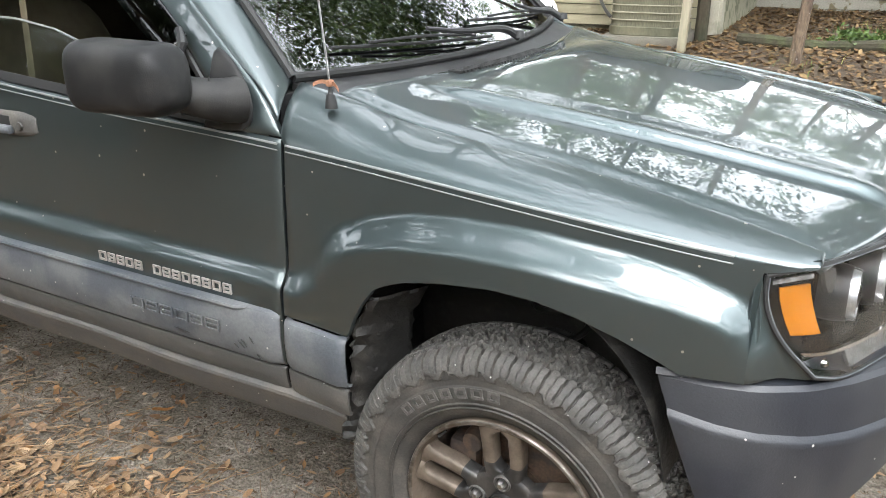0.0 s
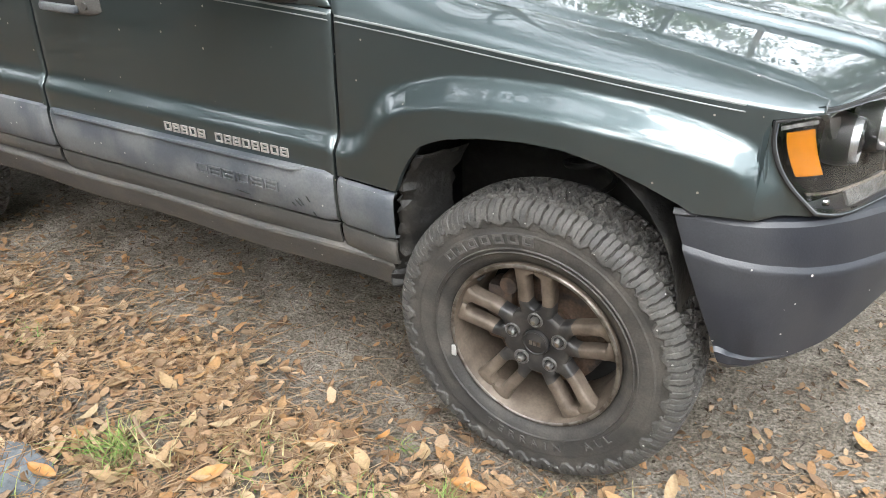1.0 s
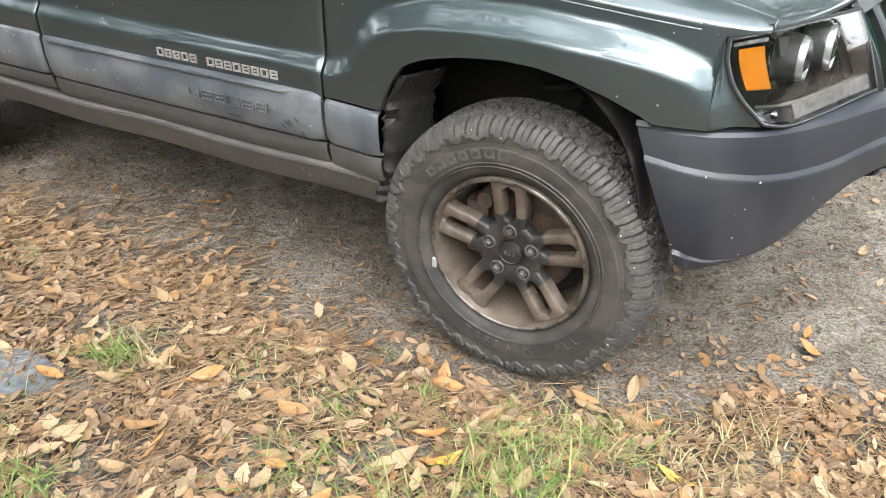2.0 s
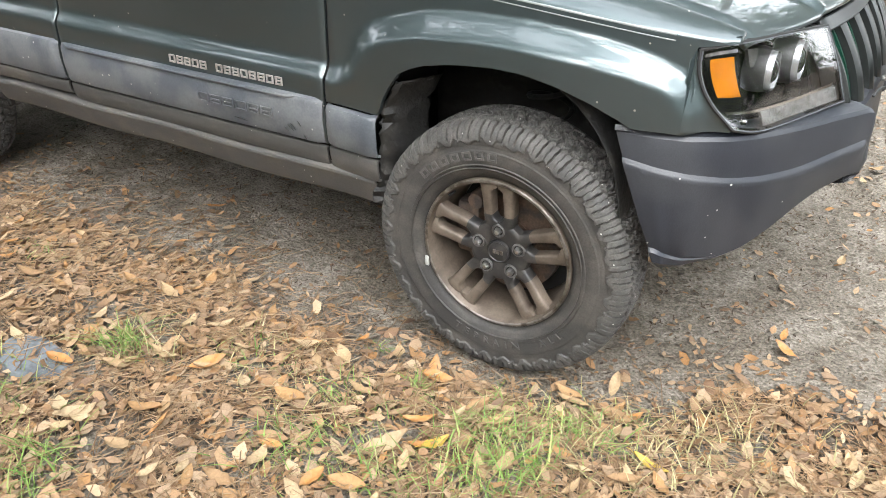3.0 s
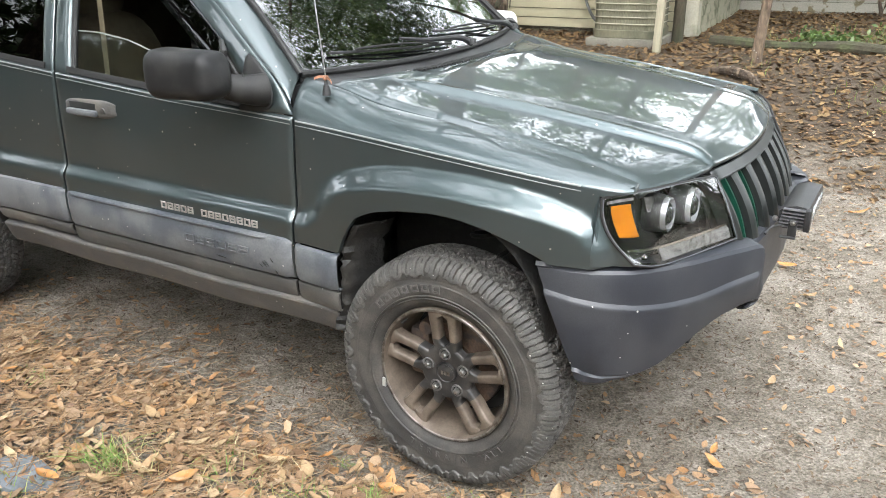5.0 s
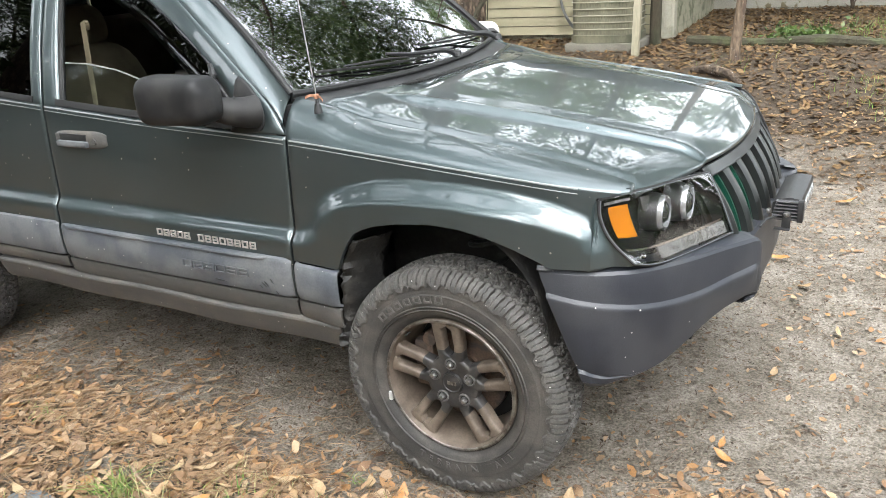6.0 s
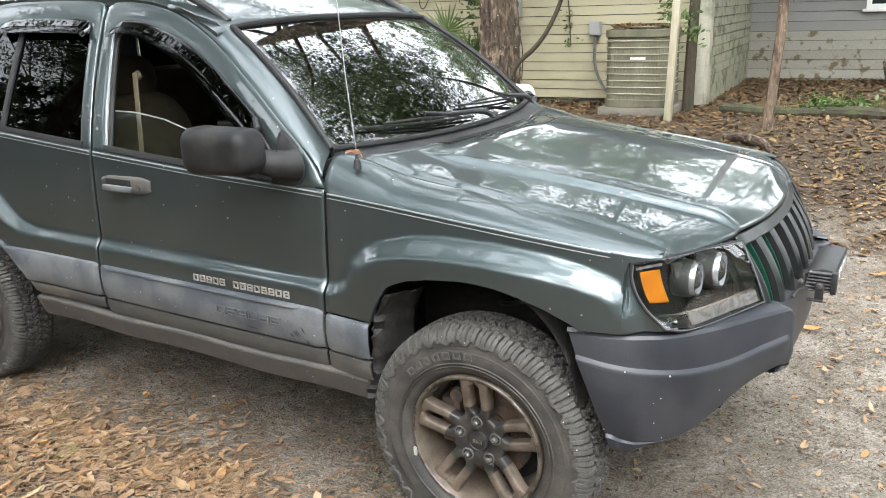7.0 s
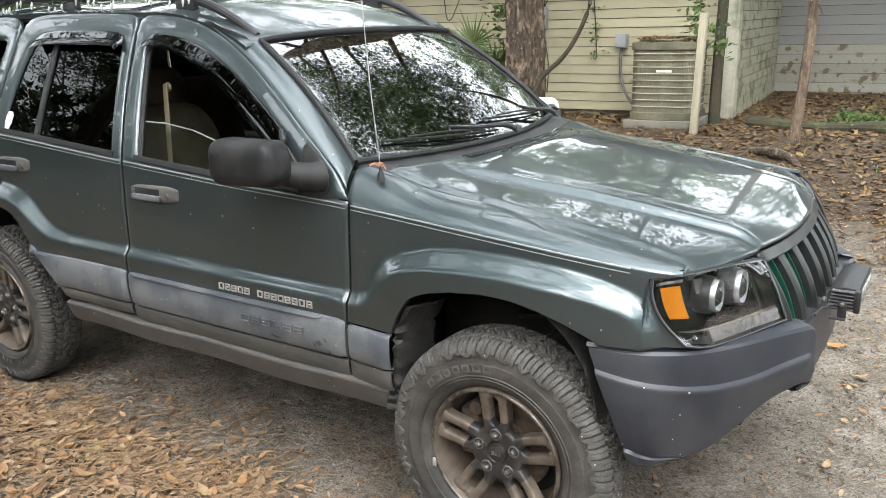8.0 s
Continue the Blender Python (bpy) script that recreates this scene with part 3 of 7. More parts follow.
    if which == "right":
        mk("sticker", f(sheet(np.array([on_side(-2.452 + 0.026 * np.array([-0.6, -1, 0, 1, 0.6]) * (1.0 if 0.2 < k < 0.9 else 0.7) + 0.02 * k, np.full(5, 1.225 + 0.075 * k), -0.007) for k in np.linspace(0, 1, 7)]), OUT_R, 0.001, 0)), mat("white_vinyl_sticker", (0.75, 0.74, 0.70), 0.6, vary=0.2, scale=60, second=(0.25, 0.24, 0.22), mix_at=0.62, mix_soft=0.05), pane, "small pale vinyl sticker")
    # sill
    xs = np.linspace(-2.12, -0.372, 60)
    sec = [(-0.02, 0.514), (0.008, 0.508), (0.014, 0.502), (0.015, 0.494), (0.010, 0.486), (0.004, 0.468), (-0.008, 0.436), (-0.022, 0.414), (-0.06, 0.402), (-0.16, 0.41)]
    P = [[(x, -(0.872 + o), z + 0.004 * math.sin(x * 9)) for o, z in sec] for x in xs]
    mk("sill", f(sheet(np.array(P), (0, -1, -0.2), 0.01)), SILL, car, "dusty grey plastic sill")
    # quarter panel
    xs = np.unique(np.concatenate([np.linspace(-3.70, -3.26, 10), np.linspace(-3.26, GAP_R - 0.004, 30)]))
    cols = []
    for x in xs:
        lo = float(curve(ARCH_R, x)) if x > -3.26 else 0.60
        cols.append(on_side(np.full(40, x), lo + (flow(BELT, x) + 0.012 - lo) * np.linspace(0, 1, 40)))
    q_out = [(-2.575, 1.21), (-2.51, 1.45), (-2.46, 1.65), (-2.50, 1.698), (-2.8, 1.696), (-3.2, 1.655), (-3.40, 1.60), (-3.50, 1.45), (-3.62, 1.25)]
    q_in = [(-2.66, 1.21), (-2.60, 1.45), (-2.55, 1.575), (-2.57, 1.60), (-2.8, 1.60), (-3.12, 1.575), (-3.24, 1.54), (-3.30, 1.45), (-3.36, 1.24)]
    q = mk("quarter_panel", f(join(sheet(cols, OUT_R), ring(q_out, q_in))), PAINT, car, "", 50)
    gx = np.linspace(-3.34, -2.64, 24)
    mk("window_pane", f(glass_between([(x, float(curve([(-3.34, 1.28), (-3.25, 1.53), (-3.1, 1.58), (-2.57, 1.60)], x))) for x in gx], [(x, flow(BELT, x)) for x in gx], -0.012)), TINTED, q)
    a = np.linspace(0, math.pi, 24)
    mk("wheel_liner", f(sheet(np.array([[(-WHEELBASE - 0.5 * math.cos(t), y, 0.48 + 0.45 * math.sin(t) ** 0.8) for t in a] for y in (-0.86, -0.8, -0.6, -0.5)]), (0, 0, -1), 0.006)), LINER, q)
    mk("inner_wing", f(box(-3.2, -2.18, -0.5, -0.485, 0.40, 0.95)), LINER, q)


both(build_doors)


# roof, pillars, windscreen, bonnet, cowl
ROOF_EDGE = [(-3.45, 1.575), (-3.2, 1.655), (-2.8, 1.697), (-2.3, 1.704), (-1.75, 1.693), (-1.45, 1.677), (-1.28, 1.638), (-1.12, 1.580), (-1.085, 1.565)]


def roof_point(x, s):
    """s from -1 to 1 across the roof."""
    ze = flow(ROOF_EDGE, x)
    ye = side(x, ze)
    h = curve([(-3.45, 0.05), (-3.0, 0.058), (-1.5, 0.058), (-1.25, 0.045), (-1.085, 0.026)], x)
    return x + 0.02 * (1 - s * s) * smooth((x + 1.25) / 0.16), s * ye, ze + h * (1 - abs(s) ** 3.4)


cols = [[roof_point(x, s) for s in np.sin(np.linspace(-math.pi / 2, math.pi / 2, 41))] for x in np.linspace(-3.45, -1.085, 50)]
roof = mk("roof", sheet(np.array(cols), (0, 0, 1), 0.02), PAINT, car, "green-grey painted roof panel", 50)


def ws_point(u, s):
    """Windscreen: u from base 0 to top 1, s across from -1 to 1."""
    b = np.array((-0.588 + 0.125 * (1 - s * s), 0.724 * s, 1.196 - 0.012 * (1 - s * s)))
    t = np.array((-1.085 + 0.028 * (1 - s * s), 0.612 * s, 1.578 + 0.022 * (1 - abs(s) ** 3)))
    p = b * (1 - u) + t * u
    bow = 0.022 * math.sin(math.pi * u)
    return p + np.array((0.6, 0, 0.8)) * bow


WS = np.array([[ws_point(u, s) for s in np.linspace(-1, 1, 31)] for u in np.linspace(0, 1, 24)])
windscreen = mk("windscreen", sheet(WS, (0.6, 0, 0.8), 0.006, 0.001), WINDSCREEN, car, "windscreen reflecting trees and pale sky", 60)
edge = [ws_point(0, s) for s in np.linspace(-1, 1, 30)] + [ws_point(u, 1) for u in np.linspace(0, 1, 20)[1:]] + [ws_point(1, s) for s in np.linspace(1, -1, 30)[1:]] + [ws_point(u, -1) for u in np.linspace(1, 0, 20)[1:]]
mk("windscreen_seal", tube([p + np.array((0.002, 0, 0.004)) for p in edge], 0.011, 8), SEAL, windscreen, "black rubber windscreen seal")


def build_pillar(f, which):
    n = 30
    D = resample([(-1.36, 1.657), (-1.28, 1.634), (-1.10, 1.548), (-0.92, 1.424), (-0.74, 1.290), (-0.60, 1.190), (-0.545, 1.135)], n)
    W = [np.array(roof_point(-1.20, -1.0)) * (1 - k) + ws_point(1, -1) * k for k in np.linspace(0, 1, 6)[:-1]] + [ws_point(u, -1.0) for u in np.linspace(1, 0, n - 5)]
    P = []
    for i in range(n):
        a, b = on_side(D[i, 0], D[i, 1]), np.array(W[i])
        row = []
        for k in np.linspace(0, 1, 7):
            p = a * (1 - k) + b * k
            row.append(p + np.array((0.4, -0.75, 0.5)) * 0.010 * math.sin(math.pi * k))
        P.append(row)
    mk("pillar", f(sheet(np.array(P), (0.4, -0.8, 0.4), 0.015)), PAINT, car, "", 50)
    # inner frame behind the gaps and openings
    for x, z0, z1, r in ((-1.665, 0.5, 1.64, 0.032), (-0.53, 0.5, 1.10, 0.028), (-2.53, 0.95, 1.62, 0.035)):
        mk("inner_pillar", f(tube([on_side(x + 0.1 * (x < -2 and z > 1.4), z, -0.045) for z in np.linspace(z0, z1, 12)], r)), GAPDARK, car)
    top = [(float(x), -0.575, float(roof_point(x, -0.575 / side(x, flow(ROOF_EDGE, x)))[2]) + h) for x, h in
           [(-3.25, 0.0), (-3.18, 0.028), (-3.05, 0.046), (-2.6, 0.050), (-2.1, 0.050), (-1.7, 0.050), (-1.47, 0.044), (-1.32, 0.028), (-1.19, 0.006), (-1.14, -0.006)]]
    rr = resample(top, 40)
    mk("roof_rail", f(join(tube(rr, [0.015 + 0.006 * math.sin(math.pi * i / 39) for i in range(40)], 10),
                                *[box(x - 0.05, x + 0.05, -0.592, -0.558, 1.69, 1.75, 0.006) for x in (-3.05, -2.25, -1.5)])), BLACK, car, "black roof rail")


both(build_pillar)
for x in (-1.95, -2.75):
    z = 1.795
    mk("roof_crossbar", join(tube([(x, y, z - 0.02 * abs(y / 0.56) ** 6) for y in np.linspace(-0.57, 0.57, 20)], 0.016, 10), box(x - 0.04, x + 0.04, -0.60, -0.54, 1.75, 1.80, 0.008), box(x - 0.04, x + 0.04, 0.54, 0.60, 1.75, 1.80, 0.008)), BLACK, car, "black roof crossbar")


def bonnet_front(y):
    return 0.668 - 0.150 * (abs(y) / 0.735) ** 2.0


def bonnet_rear(y):
    return -0.490 + 0.115 * (1 - (y / 0.70) ** 2)


def bonnet_z(x, y):
    ys = flow(SHUT_Y, x)
    s = abs(y) / ys
    ridge = flow([(-0.5, 0.515), (-0.34, 0.495), (0.07, 0.450), (0.46, 0.415), (0.60, 0.395)], x)
    z = flow([(-0.55, 1.196), (-0.45, 1.172), (-0.34, 1.143), (-0.08, 1.104), (0.155, 1.071), (0.36, 1.038), (0.49, 1.014), (0.56, 1.0), (0.68, 0.985)], x) + 0.024 * (1 - s ** 2.2)
    fade = (1 - smooth((x - 0.55) / 0.12)) * smooth((x + 0.40) / 0.14)
    off = abs(y) - ridge
    z = z + 0.006 * fade * (1 - smooth((off + 0.09) / 0.09)) + 0.017 * fade * (1 - smooth((off + 0.004) / 0.030)) + 0.004 * fade * math.exp(-((off + 0.004) / 0.012) ** 2)
    over = max(0.0, x - (bonnet_front(y) - 0.10))
    z = z - 2.6 * over ** 2 - 0.010 * smooth((s - 0.93) / 0.07)
    return z


BON = []
for v in np.concatenate([np.linspace(0, 0.86, 34), np.linspace(0.88, 1, 12)]):
    row = []
    for s in np.linspace(-1, 1, 201):
        y0 = s * 0.72
        x = bonnet_rear(s * 0.70) * (1 - v) + bonnet_front(s * 0.735) * v
        y = s * (flow(SHUT_Y, x) - 0.0055)
        row.append((x, y, bonnet_z(x, y)))
    BON.append(row)
bonnet = mk("bonnet", sheet(np.array(BON), (0, 0, 1), 0.014, 0.005), PAINT, car, "green-grey bonnet with two long ridges, dappled with reflections", 60)
COWL = np.array([[np.array((bonnet_rear(0.70 * s) + 0.02, 0.70 * s, bonnet_z(bonnet_rear(0.7 * s), 0.7 * s) - 0.018)) * (1 - k) + (ws_point(0, s) + np.array((0, 0, -0.004))) * k for s in np.linspace(-1, 1, 30)] for k in np.linspace(0, 1, 8)])
cowl = mk("cowl", sheet(COWL, (0, 0, 1), 0.02), BLACK, car, "black plastic cowl below the windscreen")
for i in range(30):
    y = -0.36 + 0.44 * i / 29
    x = bonnet_rear(y) + 0.006
    mk("cowl_louvre", box(x - 0.004, x + 0.034, y - 0.0042, y + 0.0042, bonnet_z(x, y) - 0.004, bonnet_z(x, y) + 0.0025), SEAL, bonnet)


def wiper(y0, y1, lift):
    """Arm and blade lying on the lower windscreen."""
    pivot = np.array((bonnet_rear(y0) - 0.035, y0, 1.212))
    def on_ws(y, u):
        p = ws_point(u, y / (0.722 - 0.11 * u))
        return p + np.array((0.6, 0, 0.8)) * 0.020
    a, b = on_ws(y1 + 0.30, lift * 0.9), on_ws(y1, lift)
    w = mk("wiper", tube(resample([pivot, pivot + np.array((-0.03, -0.04, 0.03)), a * 0.6 + pivot * 0.4 + np.array((0, 0, 0.012)), a + np.array((0.008, 0, 0.02))], 24), [0.0115 - 0.0065 * i / 23 for i in range(24)], 8), BLACK, car, "black windscreen wiper")
    mk("wiper_blade", join(tube([on_ws(y1 + 0.60 * k, lift * (1 - 0.55 * k)) - np.array((0.6, 0, 0.8)) * 0.008 for k in np.linspace(0, 1, 14)], 0.0045, 6),
                           tube([on_ws(y1 + 0.10 + 0.40 * k, lift * (1 - 0.1 - 0.4 * k)) + np.array((0.6, 0, 0.8)) * (0.004 + 0.012 * math.sin(math.pi * k)) for k in np.linspace(0, 1, 10)], 0.0038, 6)), SEAL, w)
    mk("wiper_pivot", moved(lathe([(0.0001, 0.02), (0.014, 0.018), (0.018, 0)], 16), pose(*pivot, 90, 0, 0)), BLACK, w)


wiper(0.06, -0.58, 0.10)
wiper(0.58, -0.02, 0.14)
ant = mk("antenna", join(tube([(-0.449, -0.773, 1.156), (-0.449, -0.773, 1.166), (-0.450, -0.772, 1.184), (-0.450, -0.772, 1.186), (-0.451, -0.771, 1.200)], [0.0135, 0.0125, 0.009, 0.006, 0.004], 12)), BLACK, car, "black antenna base with thin whip")
mk("whip", tube([(-0.451, -0.771, 1.198), (-0.48, -0.766, 1.45), (-0.52, -0.758, 1.98)], [0.0022, 0.0018, 0.0012], 6), STEEL, ant, "thin steel whip")


# front end
def coons(left, right, top, bottom, n=24, m=30, bulge=0.0, out=(1, -0.3, 0)):
    L, R, T, B = (resample(p, k) for p, k in ((left, n), (right, n), (top, m), (bottom, m)))
    P = np.zeros((n, m, 3))
    o = np.array(out, float) / np.linalg.norm(out)
    for i in range(n):
        v = i / (n - 1)
        for j in range(m):
            u = j / (m - 1)
            p = L[i] * (1 - u) + R[i] * u + T[j] * (1 - v) + B[j] * v
            p = p - (T[0] * (1 - u) * (1 - v) + T[-1] * u * (1 - v) + B[0] * (1 - u) * v + B[-1] * u * v)
            P[i, j] = p + o * bulge * math.sin(math.pi * u) * math.sin(math.pi * v)
    return P


HL_OUT = (0.8, -0.6, 0.1)
HL = coons([(0.440, -0.796, 0.974), (0.441, -0.803, 0.93), (0.470, -0.803, 0.868), (0.533, -0.788, 0.806)],
           [(0.637, -0.428, 0.966), (0.672, -0.426, 0.90), (0.712, -0.424, 0.792)],
           [(0.440, -0.796, 0.974), (0.480, -0.782, 0.986), (0.522, -0.742, 0.990), (0.585, -0.60, 0.984), (0.637, -0.428, 0.966)],
           [(0.533, -0.788, 0.806), (0.575, -0.740, 0.790), (0.625, -0.62, 0.786), (0.712, -0.424, 0.792)], 30, 40, 0.018, HL_OUT)
HL_N = normals(HL)
if (HL_N * np.array(HL_OUT)).sum() < 0:
    HL_N = -HL_N


def hl_at(u, v, depth):
    """A place behind the headlamp lens: u from the outer to the inner end, v from top to bottom."""
    i, j = min(int(v * 29), 29), min(int(u * 39), 39)
    return HL[i, j] - HL_N[i, j] * depth


def hl_patch(u0, u1, v0, v1, depth, thick=0.006, n=10):
    P = np.array([[hl_at(u, v, depth) for u in np.linspace(u0, u1, n)] for v in np.linspace(v0, v1, n)])
    return sheet(P, HL_OUT, thick, 0.001)


HOUSING = mat("gloss_black_lamp_housing", (0.016, 0.016, 0.016), 0.25, vary=0.2, scale=30, fine=200, spec=0.3)
HALO = mat("bright_halo_ring", (0.60, 0.61, 0.62), 0.22, metal=0.7, vary=0.15, scale=60, fine=300)


def build_headlamp(f, which):
    lamp = mk("headlamp", f(join(sheet(HL - HL_N * 0.075, HL_OUT, 0.01, 0.002))), HOUSING, car, "black-housed headlamp with two projectors and clear lens")
    rim = [HL[0, j] for j in range(40)] + [HL[i, 39] for i in range(1, 30)] + [HL[29, j] for j in range(38, -1, -1)] + [HL[i, 0] for i in range(28, -1, -1)]
    inner = np.array([[p + np.array((-0.004, 0.002, 0)), p - np.array(HL_OUT) * 0.04, p - np.array(HL_OUT) * 0.085] for p in rim])
    mk("housing_wall", f(grid(inner)), HOUSING, lamp)
    mk("lens_seal", f(tube([p - np.array(HL_OUT) * 0.003 for p in rim], 0.0042, 8)), SEAL, lamp)
    mk("lens_rim", f(tube([p * 0.985 + HL.mean(axis=(0, 1)) * 0.015 for p in rim], 0.0016, 6)), CLAD, lamp, "pale moulded lens rim")
    mk("lens", f(sheet(HL, HL_OUT, 0.004, 0.002)), LENS, lamp, "clear plastic lens", 60)
    mk("side_reflector", f(hl_patch(0.065, 0.200, 0.14, 0.57, 0.012, 0.006, 16)), AMBER, lamp, "amber side reflector")
    mk("reflector_frame", f(join(hl_patch(0.05, 0.22, 0.09, 0.125, 0.014), hl_patch(0.218, 0.228, 0.08, 0.66, 0.010))), mat_prism, lamp, "bright reflector frame")
    for k, (u, v, r) in enumerate(((0.50, 0.36, 0.047), (0.745, 0.33, 0.050))):
        c = Vector(hl_at(u, v, 0.040))
        ax = Vector((1.0, -0.02, 0.03)).normalized()
        m = Matrix.Translation(c) @ ax.to_track_quat("-Y", "Z").to_matrix().to_4x4()
        ringg = [(r * 0.88, 0.0), (r * 0.92, -0.014), (r * 0.98, -0.014), (r * 1.03, -0.004), (r * 1.02, 0.03), (r * 0.88, 0.03)]
        mk("halo_ring", f(moved(lathe(ringg, 40, True), m)), HALO, lamp, "chrome halo ring")
        mk("projector", f(moved(lathe([(0.0001, -0.020), (r * 0.4, -0.017), (r * 0.65, -0.008), (r * 0.75, 0.004), (r * 0.8, 0.03)], 32), m)), mat_lens, lamp, "glass projector bulb")
        mk("projector_shroud", f(moved(lathe([(r * 1.05, 0.0), (r * 1.12, 0.02), (r * 1.12, 0.05)], 32), m)), BLACK, lamp)
    for i in range(7):
        mk("shroud_fin", f(hl_patch(0.27 + 0.022 * i, 0.282 + 0.022 * i, 0.12, 0.30, 0.035, 0.01, 4)), CLAD_DARK, lamp)
    mk("lamp_bar", f(hl_patch(0.07, 0.985, 0.73, 0.765, 0.010, 0.008, 24)), CHROME, lamp, "thin chrome bar")
    turn = mk("turn_signal", f(hl_patch(0.30, 0.995, 0.785, 0.99, 0.014, 0.008, 30)), mat_prism, lamp, "ribbed clear turn signal")
    for i in range(26):
        mk("prism_rib", f(hl_patch(0.345 + 0.025 * i, 0.352 + 0.025 * i, 0.80, 0.98, 0.0125, 0.003, 4)), mat_prism, turn)
    mk("marker_bulb", f(moved(lathe([(0.0001, -0.008), (0.006, -0.005), (0.009, 0.002)], 16), Matrix.Translation(hl_at(0.17, 0.87, 0.02)) @ pose(0, 0, 0, 0, 0, 60))), CHROME, lamp)


mat_lens = mat("projector_glass", (0.10, 0.105, 0.11), 0.05, metal=0.8, vary=0.05)
mat_prism = mat("ribbed_reflector", (0.42, 0.43, 0.43), 0.2, metal=0.6, vary=0.35, scale=60, fine=240, bump=0.004)
both(build_headlamp)


def grille_face(s, v):
    """s across from -1 to 1, v from the top 0 to the bottom 1."""
    y = 0.415 * s
    top = np.array((bonnet_front(y) - 0.004, y, bonnet_z(bonnet_front(y), y) - 0.012))
    bot = np.array((0.735 + 0.030 * (1 - s * s), y, 0.742))
    return top * (1 - v) + bot * v + np.array((0.018 * math.sin(math.pi * v), 0, 0))


grille_mat = mat("dark_grille_paint", (0.011, 0.013, 0.0125), 0.42, vary=0.1, coat=0.1)
grille = mk("grille", sheet(np.array([[grille_face(s, v) for s in np.linspace(-1.0, 1.0, 40)] for v in np.linspace(0, 0.13, 6)]), (1, 0, 0), 0.03, 0.004), grille_mat, car, "dark seven-slot grille")
mk("lower_rail", sheet(np.array([[grille_face(s, v) for s in np.linspace(-1.0, 1.0, 40)] for v in np.linspace(0.93, 1.04, 6)]), (1, 0, 0), 0.03, 0.004), grille_mat, grille)
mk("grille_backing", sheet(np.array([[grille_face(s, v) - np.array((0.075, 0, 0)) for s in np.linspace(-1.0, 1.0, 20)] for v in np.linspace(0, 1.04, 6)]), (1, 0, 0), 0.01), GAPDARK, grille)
for i in range(8):
    c = -1 + 2 * i / 7
    h = 0.056 if 0 < i < 7 else 0.035
    lo, hi = max(c - h, -1), min(c + h, 1)
    P = []
    for v in np.linspace(0.125, 0.935, 14):
        w = 1 + 0.6 * (max(0, 0.2 - v) / 0.1 + max(0, v - 0.88) / 0.1) * 0.3
        a, b = c - (c - lo) * w, c + (hi - c) * w
        P.append([grille_face(a, v) - np.array((0.06, 0, 0)), grille_face(a, v) - np.array((0.006, 0, 0)), grille_face(a * 0.7 + b * 0.3, v), grille_face(a * 0.3 + b * 0.7, v), grille_face(b, v) - np.array((0.006, 0, 0)), grille_face(b, v) - np.array((0.06, 0, 0))])
    mk("grille_bar", grid(np.array(P)), grille_mat, grille)
    if i < 7:
        k = -1 + 2 * (i + 0.5) / 7
        for q in ((0.055,) if i in (0, 1) else ()):
            P = [[grille_face(k + q + d, v) - np.array((0.022 + e, 0, 0)) for d, e in ((-0.012, 0.03), (-0.010, 0.0), (0.010, 0.0), (0.012, 0.03))] for v in np.linspace(0.15, 0.92, 12)]
            mk("slot_insert", grid(np.array(P)), GREEN, grille, "green slot insert")


# bumper: a section carried round the front
B_PLAN = [(0.292, 0.874), (0.38, 0.868), (0.46, 0.845), (0.54, 0.795), (0.605, 0.725), (0.665, 0.635), (0.722, 0.53), (0.768, 0.455), (0.797, 0.405), (0.799, 0.385), (0.764, 0.352), (0.774, 0.20), (0.782, 0.0)]
half = np.array(B_PLAN)
tt = np.concatenate([[0], np.cumsum(np.linalg.norm(np.diff(half, axis=0), axis=1))])
uu = np.unique(np.concatenate([np.linspace(0, tt[-1], 60), np.linspace(tt[7], tt[10], 14)]))
plan = np.stack([np.interp(uu, tt, half[:, 0]), np.interp(uu, tt, half[:, 1])], 1)
plan[1:-1] = (plan[:-2] + 2 * plan[1:-1] + plan[2:]) / 4
rows = []
tan = np.gradient(plan, axis=0)
